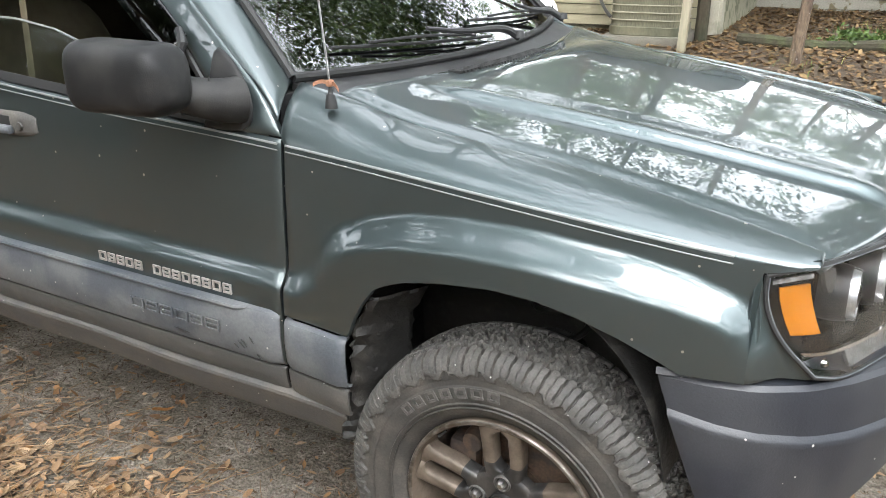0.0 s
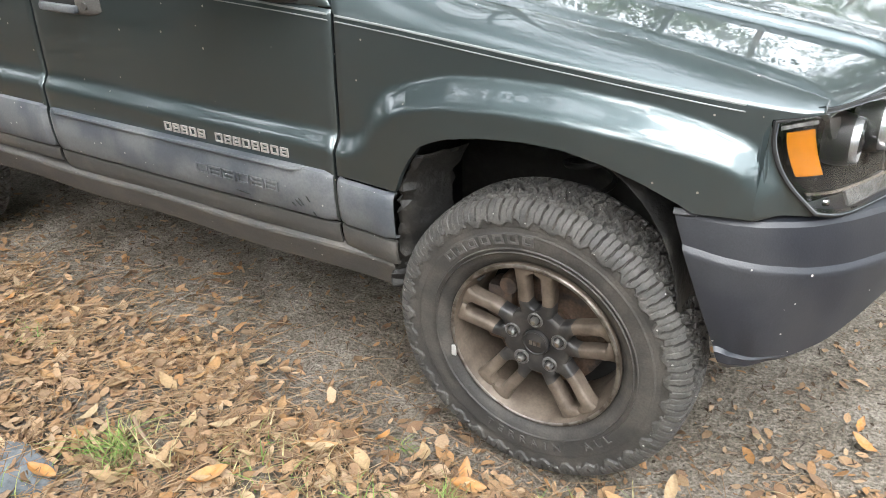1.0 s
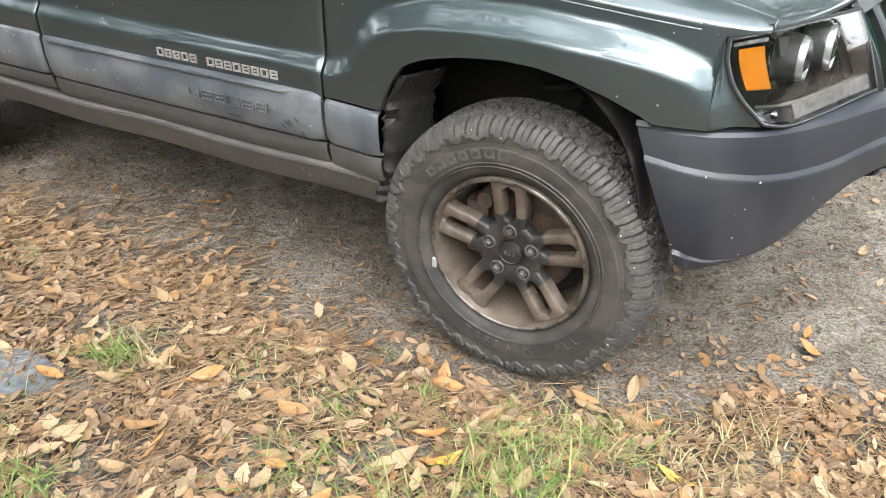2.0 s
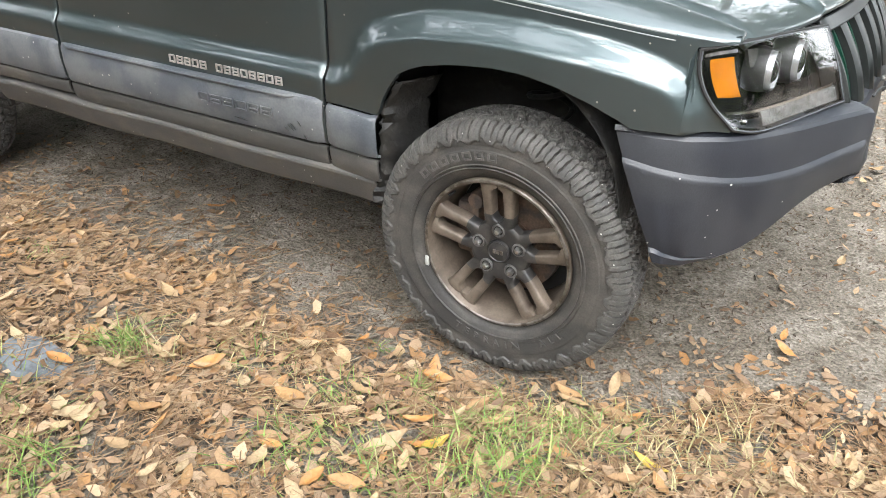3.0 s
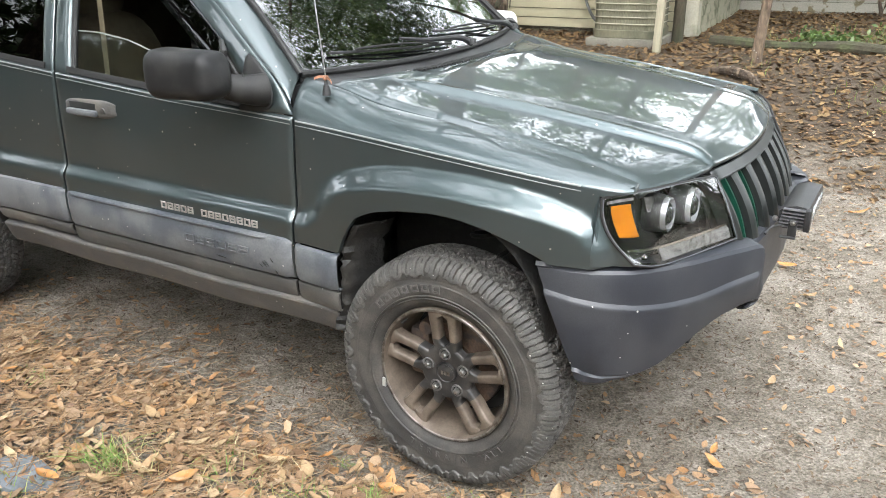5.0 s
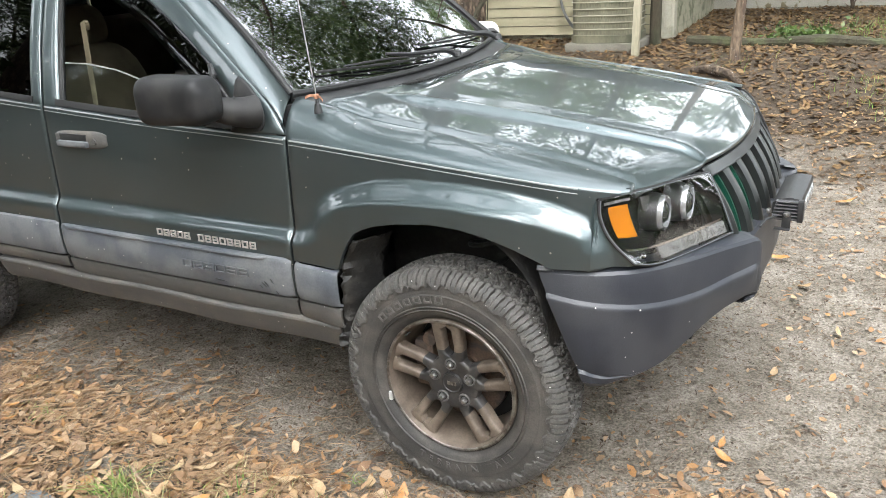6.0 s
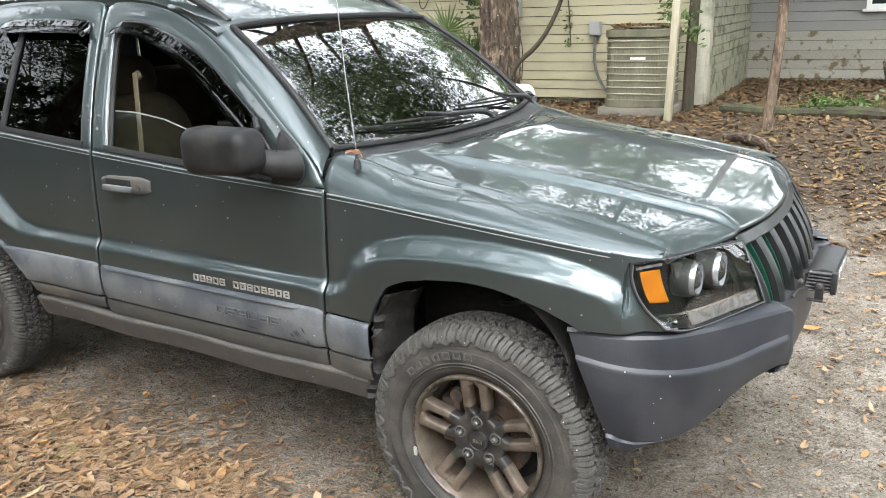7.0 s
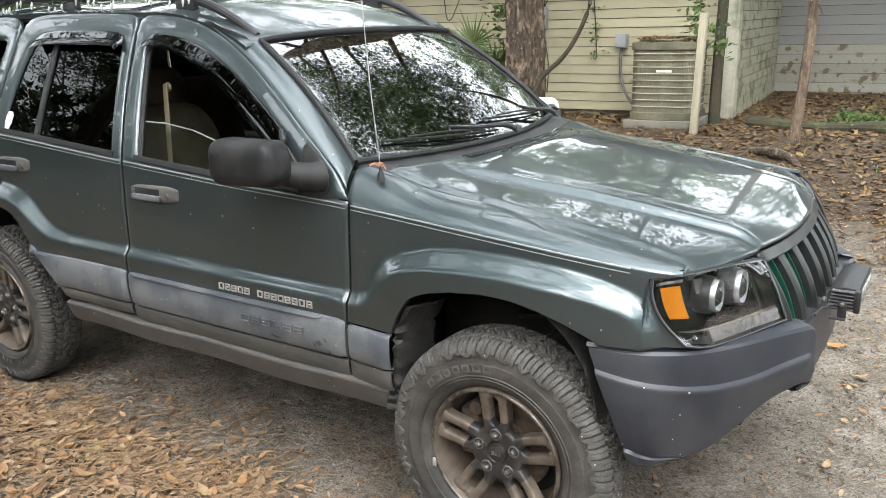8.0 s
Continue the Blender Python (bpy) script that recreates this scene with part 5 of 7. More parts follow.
build_seat(-0.38, -1.78, -0.10)
build_seat(0.38, -1.62, 0.0)
mk("rear_bench", join(box(-2.60, -2.10, -0.66, 0.66, 0.66, 0.86, 0.05), box(-2.72, -2.55, -0.66, 0.66, 0.80, 1.36, 0.05)), TAN, car)
mk("door_card", box(-1.62, -0.62, 0.735, 0.765, 0.52, 1.10, 0.01), TRIM, car)
mk("door_card", box(-1.62, -0.62, -0.765, -0.735, 0.52, 1.09, 0.01), TRIM, car)
mk("seat_belt", sheet(np.array([[(-1.585 + 0.03 * k + d, -0.655 - 0.06 * k, 1.42 - 0.68 * k) for d in (-0.014, 0.0, 0.014)] for k in np.linspace(0, 1, 8)]), OUT_R, 0.002, 0), TAN, car, "tan seat belt")
mk("belt_anchor", moved(lathe([(0.0001, -0.014), (0.014, -0.014), (0.019, 0)], 20), pose(-1.585, -0.64, 1.41)), TAN, car)
P = [(-1.02 + 0.05 * math.sin(a), 0.38 + 0.185 * math.cos(a), 1.10 + 0.185 * math.sin(a)) for a in np.linspace(0, 2 * math.pi, 40)]
mk("steering_wheel", join(tube(P, 0.014, 8), box(-1.03, -0.98, 0.30, 0.46, 1.06, 1.14, 0.02), tube([(-0.72, 0.38, 1.0), (-1.0, 0.38, 1.10)], 0.03)), DARKTRIM, car)
mk("mirror_inside", box(-1.02, -0.99, -0.11, 0.11, 1.43, 1.48, 0.01), DARKTRIM, car)


# ---- ground ----
def verge(x):
    """Where the leaf litter of the near verge begins."""
    return curve([(-4, -0.80), (-1.4, -0.80), (-1.07, -0.82), (-0.83, -0.95), (-0.4, -0.93), (0.0, -0.92), (0.3, -0.74), (0.8, -0.50), (2.0, -0.25), (4, -0.1)], x)


def ground_z(x, y):
    """Height of the ground: a flat sandy track, a raised verge beside it and a bank up to the house."""
    z = 0.095 * smooth((-y - 0.90) / 0.40) + 0.045 * smooth((y - 0.6) / 0.9) + 0.47 * smooth((y - 2.0) / 3.3)
    near = max(0.0, 1 - 0.05 * (abs(x) + abs(y)))
    rut = 0.022 * math.exp(-((y + 0.80) / 0.16) ** 2) + 0.022 * math.exp(-((y - 0.78) / 0.16) ** 2)
    return z - rut * near + 0.010 * noise.noise((x * 1.3, y * 1.3, 0.0)) + (0.006 * noise.noise((x * 5, y * 5, 3.0)) + 0.0035 * noise.noise((x * 17, y * 17, 7.0))) * near


def litter(x, y):
    """How thickly leaves lie, from 0 to 1."""
    n1, n2 = noise.noise((x * 1.7, y * 1.7, 9.0)), noise.noise((x * 5.5, y * 5.5, 4.0))
    d = verge(x) - y + 0.10 * n1 + 0.08 * n2
    near = max(smooth(d / 0.16) * (0.66 + 0.85 * n2), 0.16 * smooth((d + 0.35) / 0.4))
    far = smooth((y - 2.55 + 0.5 * n1 + 0.25 * n2) / 0.9)
    return float(np.clip(max(near, far, 0.03), 0, 1))


def spaced(lo, hi, fine, edge):
    """Coordinates that are fine between lo and hi and grow coarser out to edge."""
    c = list(np.arange(lo, hi, fine))
    step, v = fine, hi
    while v < edge:
        c.append(v)
        step *= 1.25
        v += step
    c.append(edge)
    step, v = fine, lo
    while v > -edge:
        v -= step
        step *= 1.25
        c.insert(0, max(v, -edge))
    return c


def sand_material():
    """Pale sand with darker damp soil and crumbs, and humus where litter lies."""
    m = mat("grey_sand_and_soil", (0.290, 0.260, 0.220), 0.95, vary=0.5, scale=4.6, fine=110, second=(0.205, 0.180, 0.148), mix_at=0.49, mix_soft=0.12, bump=0.009, spec=0.15)
    n, l = m.node_tree.nodes, m.node_tree.links
    b = n["Principled BSDF"]
    source = b.inputs["Base Color"].links[0].from_socket
    crumbs = n.new("ShaderNodeTexVoronoi")
    crumbs.inputs["Scale"].default_value = 46
    crumbs.inputs["Randomness"].default_value = 1.0
    tc = n.new("ShaderNodeTexCoord")
    l.new(tc.outputs["Object"], crumbs.inputs["Vector"])
    dark = n.new("ShaderNodeMapRange")
    dark.inputs[1].default_value, dark.inputs[2].default_value, dark.inputs[3].default_value, dark.inputs[4].default_value = 0.03, 0.15, 0.35, 1.0
    l.new(crumbs.outputs["Distance"], dark.inputs[0])
    speck = n.new("ShaderNodeMix")
    speck.data_type, speck.blend_type = "RGBA", "MULTIPLY"
    speck.inputs[0].default_value = 0.85
    l.new(source, speck.inputs[6])
    l.new(dark.outputs[0], speck.inputs[7])
    clods = n.new("ShaderNodeTexNoise")
    clods.inputs["Scale"].default_value, clods.inputs["Detail"].default_value, clods.inputs["Roughness"].default_value = 24, 6, 0.7
    l.new(tc.outputs["Object"], clods.inputs["Vector"])
    damp = n.new("ShaderNodeMapRange")
    damp.inputs[1].default_value, damp.inputs[2].default_value, damp.inputs[3].default_value, damp.inputs[4].default_value = 0.52, 0.66, 0.0, 0.75
    l.new(clods.outputs["Fac"], damp.inputs[0])
    soil = n.new("ShaderNodeMix")
    soil.data_type = "RGBA"
    soil.inputs[7].default_value = (0.098, 0.078, 0.056, 1)
    l.new(damp.outputs[0], soil.inputs[0])
    l.new(speck.outputs[2], soil.inputs[6])
    lumps = n.new("ShaderNodeBump")
    lumps.inputs["Strength"].default_value, lumps.inputs["Distance"].default_value = 1.0, 0.03
    l.new(clods.outputs["Fac"], lumps.inputs["Height"])
    l.new(lumps.outputs[0], [x for x in n if x.bl_idname == "ShaderNodeBump" and x != lumps][0].inputs["Normal"])
    at = n.new("ShaderNodeAttribute")
    at.attribute_name = "litter"
    humus = n.new("ShaderNodeMix")
    humus.data_type = "RGBA"
    humus.inputs[7].default_value = (0.058, 0.041, 0.027, 1)
    frac = n.new("ShaderNodeMath")
    frac.operation = "MULTIPLY"
    frac.inputs[1].default_value = 0.85
    l.new(at.outputs["Fac"], frac.inputs[0])
    l.new(frac.outputs[0], humus.inputs[0])
    l.new(soil.outputs[2], humus.inputs[6])
    l.new(humus.outputs[2], b.inputs["Base Color"])
    return m


gx, gy = spaced(-3.4, 2.0, 0.036, 1500), spaced(-2.4, 6.6, 0.040, 1500)
ground = mk("ground", grid([[(x, y, ground_z(x, y)) for y in gy] for x in gx]), sand_material(), None, "", 80)
tagged(ground, "grey sandy ground strewn with brown leaf litter", "ground", kind="structure")
att = ground.data.attributes.new("litter", "FLOAT", "POINT")
att.data.foreach_set("value", [litter(x, y) for x in gx for y in gy])


def leaves(spots, size, rnd, curl=0.35, tilt=0.45, lift=0.006):
    """Curled leaf blades lying on the ground, eight points each."""
    tv = np.array([(0, 0, 0), (0.28, 0.21, 0.035), (0.30, 0, 0), (0.28, -0.21, 0.035), (0.66, 0.20, 0.035), (0.68, 0, 0.01), (0.66, -0.20, 0.035), (1, 0, 0.0)])
    tf = [(0, 2, 1), (0, 3, 2), (1, 2, 5, 4), (2, 3, 6, 5), (4, 5, 7), (5, 6, 7)]
    V, F = [], []
    for x, y in spots:
        s = size * (0.42 + 0.95 * rnd.random() ** 1.5)
        v = tv.copy()
        v[:, 1] *= rnd.uniform(0.55, 1.35)
        v[1:7, :2] += np.array([(rnd.gauss(0, 0.045), rnd.gauss(0, 0.04)) for _ in range(6)])
        c = curl * rnd.uniform(-0.6, 1.0)
        v[:, 2] = v[:, 2] * rnd.uniform(-1, 2.2) + c * (v[:, 0] - 0.5) ** 2
        v[:, 0] -= 0.5
        yaw = rnd.uniform(0, 2 * math.pi)
        R = Euler((rnd.gauss(0, tilt), rnd.gauss(0, tilt * 0.7), yaw)).to_matrix()
        v = (v * s) @ np.array(R).T
        z = ground_z(x, y) + lift * rnd.uniform(0.2, 2.4) - min(0, v[:, 2].min()) * 0.6
        k = len(V)
        V += [(x + p[0], y + p[1], z + p[2]) for p in v]
        F += [tuple(i + k for i in q) for q in tf]
    return V, F


def scatter(count, x0, x1, y0, y1, rnd, weight=litter, power=1.0):
    out = []
    while len(out) < count:
        x, y = rnd.uniform(x0, x1), rnd.uniform(y0, y1)
        if rnd.random() < weight(x, y) ** power:
            out.append((x, y))
    return out


LEAF = many_colours("dead_leaf", [(0.226, 0.129, 0.062), (0.329, 0.215, 0.122), (0.160, 0.095, 0.054), (0.272, 0.172, 0.095), (0.404, 0.287, 0.178), (0.122, 0.073, 0.045), (0.253, 0.172, 0.105), (0.320, 0.172, 0.071), (0.208, 0.143, 0.090), (0.366, 0.267, 0.170)], 0.7, bump=0.0008, fine=220)
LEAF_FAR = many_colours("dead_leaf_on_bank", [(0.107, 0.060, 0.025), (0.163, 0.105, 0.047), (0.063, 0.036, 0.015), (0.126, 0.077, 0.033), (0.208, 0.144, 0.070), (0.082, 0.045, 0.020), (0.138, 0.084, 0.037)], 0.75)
rnd = random.Random(11)
tagged(mk("leaf_fragments", leaves(scatter(15000, -2.9, 1.7, -1.95, -0.45, rnd), 0.022, rnd, 0.4, 0.40, 0.004), LEAF, None, "", 60), "broken bits of brown dead leaves", "leaf litter", kind="stuff")
tagged(mk("leaf_litter", leaves(scatter(12500, -2.9, 1.7, -1.95, -0.45, rnd), 0.046, rnd, 0.45, 0.40), LEAF, None, "", 60), "thick litter of brown and tan dead leaves", "leaf litter", kind="stuff")
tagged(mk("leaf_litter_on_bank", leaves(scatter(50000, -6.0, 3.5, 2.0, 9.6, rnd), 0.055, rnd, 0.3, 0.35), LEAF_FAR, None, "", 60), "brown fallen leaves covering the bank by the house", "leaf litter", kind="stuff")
tagged(mk("leaf_carpet", leaves(scatter(22000, -7, 6, -7, -1.9, rnd, lambda x, y: 1.0), 0.075, rnd, 0.3, 0.34), LEAF, None, "", 60), "brown leaf carpet spreading away from the track", "leaf litter", kind="stuff")
tagged(mk("leaf_verge", leaves(scatter(5000, -7, 7, -1.95, -0.5, rnd, lambda x, y: litter(x, y) if x < -2.85 or x > 1.65 else 0.0), 0.06, rnd, 0.3, 0.34), LEAF, None, "", 60), "brown leaves along the verge of the track", "leaf litter", kind="stuff")
tagged(mk("scattered_leaves", leaves(scatter(10500, -2.6, 4.6, -0.9, 3.8, rnd, lambda x, y: 1.0 if y > 1.2 or rnd.random() < 0.5 else 0.0), 0.034, rnd, 0.3, 0.3), LEAF, None, "", 60), "dead leaves scattered over the sandy track", "leaf litter", kind="stuff")


def needles(spots, length, rnd, width=0.0011):
    V, F = [], []
    for x, y in spots:
        a, s = rnd.uniform(0, math.pi), length * rnd.uniform(0.5, 1.2)
        bend = rnd.uniform(-0.25, 0.25)
        z0 = ground_z(x, y) + rnd.uniform(0.004, 0.028)
        pts = []
        for t in (-0.5, 0.0, 0.5):
            px = x + s * (t * math.cos(a) - bend * t * t * math.sin(a))
            py = y + s * (t * math.sin(a) + bend * t * t * math.cos(a))
            pts.append((px, py, z0 + t * rnd.uniform(-0.012, 0.012)))
        k = len(V)
        nx, ny = -math.sin(a) * width, math.cos(a) * width
        for p in pts:
            V += [(p[0] + nx, p[1] + ny, p[2]), (p[0] - nx, p[1] - ny, p[2]), (p[0], p[1], p[2] + width * 1.4)]
        for i in range(2):
            b = k + 3 * i
            F += [(b, b + 3, b + 5, b + 2), (b + 2, b + 5, b + 4, b + 1), (b + 1, b + 4, b + 3, b)]
    return V, F


def beyond(x, y):
    """Thins out with the distance from the thick litter by the track."""
    d = math.hypot(max(-2.85 - x, x - 1.65, 0.0), max(-1.92 - y, 0.0))
    return litter(x, y) * math.exp(-d / 0.55) if d > 0.0 else 0.0


tagged(mk("thin_litter", leaves(scatter(7000, -5.5, 4.2, -4.4, -0.45, rnd, beyond), 0.052, rnd, 0.3, 0.34), LEAF, None, "", 60), "brown leaves thinning out round the thick litter", "leaf litter", kind="stuff")
NEEDLE = many_colours("pine_needle", [(0.199, 0.120, 0.064), (0.248, 0.165, 0.091), (0.149, 0.088, 0.047), (0.298, 0.221, 0.136)], 0.6)
tagged(mk("pine_needles", needles(scatter(8000, -2.8, 1.6, -1.95, -0.6, rnd), 0.13, rnd), NEEDLE, None, "", 60), "reddish-brown fallen pine needles", "pine straw", kind="stuff")
tagged(mk("thin_pine_needles", needles(scatter(6000, -5.5, 4.2, -4.4, -0.6, rnd, beyond), 0.13, rnd), NEEDLE, None, "", 60), "fallen pine needles thinning out round the litter", "pine straw", kind="stuff")
CRUMB = many_colours("dark_leaf_crumbs", [(0.05, 0.036, 0.024), (0.10, 0.068, 0.042), (0.15, 0.11, 0.072), (0.04, 0.03, 0.022)], 0.85)
tagged(mk("leaf_crumbs", leaves(scatter(12000, -2.6, 2.8, -1.15, 3.4, rnd, lambda x, y: 1.0), 0.017, rnd, 0.3, 0.25, 0.003), CRUMB, None, "", 60), "small dark crumbs of dead leaf on the sand", "leaf litter", kind="stuff")
TWIG = many_colours("dark_twig_bits", [(0.06, 0.045, 0.035), (0.12, 0.085, 0.06), (0.18, 0.14, 0.10), (0.045, 0.035, 0.03)], 0.85)
tagged(mk("twig_bits", needles(scatter(6500, -2.6, 2.9, -1.1, 3.6, rnd, lambda x, y: 1.0), 0.024, rnd, 0.0020), TWIG, None, "", 60), "dark crumbs of twig and bark on the sand", "twigs", kind="stuff")


def grass_blades(tufts, rnd):
    V, F = [], []
    for x0, y0, spread, count, tall in tufts:
        for _ in range(count):
            x, y = rnd.gauss(x0, spread), rnd.gauss(y0, spread * 0.8)
            a, h, lean = rnd.uniform(0, 2 * math.pi), tall * rnd.uniform(0.4, 1.2), rnd.uniform(0.3, 1.3)
            w = rnd.uniform(0.0015, 0.0034)
            z = ground_z(x, y) - 0.004
            k = len(V)
            nx, ny = -math.sin(a) * w, math.cos(a) * w
            for t in (0, 0.35, 0.7, 1.0):
                d, up = h * lean * t * t, h * (t - 0.35 * lean * t * t)
                q = 1 - 0.85 * t
                V += [(x + d * math.cos(a) + nx * q, y + d * math.sin(a) + ny * q, z + max(up, 0.002)), (x + d * math.cos(a) - nx * q, y + d * math.sin(a) - ny * q, z + max(up, 0.002))]
            F += [(k + 2 * i, k + 2 * i + 1, k + 2 * i + 3, k + 2 * i + 2) for i in range(3)]
    return V, F


GRASS = many_colours("grass_blade", [(0.13, 0.22, 0.045), (0.20, 0.28, 0.07), (0.10, 0.17, 0.04), (0.33, 0.34, 0.12)], 0.55)
STRAW = many_colours("dry_grass_blade", [(0.368, 0.304, 0.160), (0.304, 0.264, 0.128), (0.240, 0.232, 0.104), (0.416, 0.352, 0.216)], 0.6)
TUFTS = [(0.30, -1.05, 0.06, 60, 0.08), (0.24, -1.36, 0.09, 120, 0.09), (0.30, -1.25, 0.05, 50, 0.08), (0.41, -0.90, 0.05, 40, 0.05), (-0.68, -1.90, 0.08, 80, 0.10), (-0.69, -1.82, 0.05, 40, 0.08), (-0.85, -1.44, 0.035, 90, 0.10), (-0.08, -1.13, 0.018, 120, 0.045), (-0.16, -1.30, 0.07, 70, 0.06), (0.17, -1.22, 0.05, 90, 0.075), (0.34, -1.06, 0.08, 120, 0.075), (0.14, -1.06, 0.03, 45, 0.06), (-0.18, -1.52, 0.07, 90, 0.08),
         (-0.99, -1.72, 0.07, 70, 0.08), (0.05, -1.45, 0.07, 90, 0.08), (-0.52, -1.30, 0.06, 35, 0.06), (-0.30, -0.99, 0.03, 30, 0.03), (-1.55, -1.20, 0.05, 40, 0.05), (0.30, -1.35, 0.10, 90, 0.08), (-1.9, -0.98, 0.04, 20, 0.04)]
tagged(mk("grass", grass_blades(TUFTS, rnd), GRASS, None, "", 60), "small green grass tufts among the leaves", "grass", kind="stuff")
dry = [(0.62, -0.86, 0.10, 130, 0.08), (0.50, -1.02, 0.12, 150, 0.07), (0.28, -1.12, 0.10, 80, 0.06), (-0.52, -1.25, 0.10, 80, 0.06), (-0.8, -1.40, 0.06, 60, 0.09), (0.15, -1.30, 0.12, 90, 0.06), (0.9, -0.95, 0.15, 120, 0.07), (-0.25, -1.38, 0.12, 80, 0.06)]
tagged(mk("dry_grass", grass_blades(dry, rnd), STRAW, None, "", 60), "straw-coloured dry grass at the edge of the track", "grass", kind="stuff")
weeds = [(rnd.uniform(-0.6, 3.0), rnd.uniform(4.6, 7.5), 0.16, 26, 0.12) for _ in range(36)] + [(rnd.uniform(0.6, 3.0), rnd.uniform(3.6, 4.6), 0.12, 20, 0.08) for _ in range(18)]
tagged(mk("bank_weeds", grass_blades(weeds, rnd), GRASS, None, "", 60), "thin green weeds on the leafy bank", "weeds", kind="stuff")

# large single leaves
BIG = many_colours("large_dead_leaf", [(0.281, 0.189, 0.101), (0.351, 0.253, 0.142), (0.239, 0.147, 0.074), (0.309, 0.175, 0.074), (0.323, 0.232, 0.136), (0.386, 0.295, 0.176), (0.211, 0.134, 0.074)], 0.62, bump=0.001, fine=160, by="object")
YELLOW = mat("yellow_leaf", (0.44, 0.30, 0.05), 0.5, vary=0.15, scale=40)
ORANGE = mat("orange_leaf", (0.36, 0.165, 0.045), 0.6, vary=0.25, scale=40, second=(0.30, 0.17, 0.075))


def blade(seed, length, width, lobes=0.0):
    """One broad leaf with a midrib fold, a wavy rim and a stalk."""
    r = random.Random(seed)
    P = []
    ph = r.uniform(0, 6)
    for t in np.linspace(0, 1, 9):
        w = width * (math.sin(math.pi * min(1, t * 0.97 + 0.02)) ** 0.75) * (1 + lobes * math.sin(t * 19 + ph))
        P.append([(length * (t - 0.5), w * q, 0.010 * abs(q) * (1 + 0.6 * math.sin(5 * t + ph)) + 0.035 * length / 0.08 * (t - 0.45) ** 2 * r.uniform(0.6, 1)) for q in (-0.5, -0.25, 0, 0.25, 0.5)])
    g = grid(np.array(P))
    st = tube([(-0.5 * length, 0, 0.008), (-0.62 * length, 0.002, 0.012), (-0.72 * length, 0.006, 0.006)], 0.0009, 4)
    return join(g, st)


BLADES = []
for i in range(8):
    g = blade(i, 0.072 + 0.006 * (i % 4), 0.030 + 0.003 * (i % 3), 0.18 if i % 4 == 3 else 0.03)
    me = bpy.data.meshes.new("leaf")
    me.from_pydata(g[0], [], g[1])
    me.polygons.foreach_set("use_smooth", [True] * len(me.polygons))
    me.materials.append(BIG)
    BLADES.append(me)


def lay_leaf(x, y, yaw, scale, mesh, material=None):
    ob = new("leaf", mesh)
    ob.parent = ground
    ob.matrix_basis = Matrix.Translation((x, y, ground_z(x, y) + 0.022)) @ Euler((rnd.gauss(0, 0.22), rnd.gauss(0, 0.18), yaw)).to_matrix().to_4x4() @ Matrix.Scale(scale, 4)
    if material:
        ob.material_slots[0].link = "OBJECT"
        ob.material_slots[0].material = material
    return ob


for x, y, yaw, s, m in ((0.09, -1.33, 1.2, 0.9, YELLOW), (-0.01, -1.40, 0.9, 1.5, None), (-0.31, -1.38, 0.1, 1.15, None), (-0.54, -1.72, 0.2, 1.2, None), (-0.23, -1.59, 1.8, 1.1, None), (-0.59, -1.60, 0.3, 1.2, None), (-0.01, -1.54, 0.2, 1.3, None),
                        (-0.23, -1.00, 2.2, 1.0, None), (-0.32, -1.14, 2.6, 1.1, None), (-0.07, -1.06, 0.6, 1.1, ORANGE), (-0.10, -1.02, 2.0, 1.0, ORANGE), (-0.58, -1.39, 0.8, 1.2, ORANGE), (-0.72, -1.42, 0.1, 1.0, None), (-0.68, -1.36, 1.0, 0.9, None), (0.54, -1.09, 0.0, 1.0, YELLOW),
                        (0.72, -0.40, 2.9, 0.9, ORANGE), (0.705, -0.33, 1.5, 0.7, ORANGE), (-0.36, -1.0, 1.5, 0.8, ORANGE), (-0.97, -1.17, 2.9, 1.1, None), (-1.04, -0.93, 1.1, 0.8, None), (-1.37, -0.575, 1.0, 0.9, ORANGE), (0.02, -1.28, 0.4, 1.0, ORANGE), (0.65, 1.32, 0.1, 1.2, ORANGE), (0.88, 2.3, 0.3, 1.3, ORANGE), (0.80, 1.05, 0.8, 1.0, None), (-0.95, -1.58, 0.1, 1.3, ORANGE)):
    lay_leaf(x, y, yaw, s, rnd.choice(BLADES), m)
for x, y in scatter(190, -2.0, 1.3, -1.8, -0.75, rnd):
    lay_leaf(x, y, rnd.uniform(0, 6.3), rnd.uniform(0.6, 1.1), rnd.choice(BLADES), ORANGE if rnd.random() < 0.04 else None)
for x, y in scatter(30, 0.3, 2.0, -0.3, 3.0, rnd, lambda x, y: 1.0):
    lay_leaf(x, y, rnd.uniform(0, 6.3), rnd.uniform(0.5, 0.9), rnd.choice(BLADES))

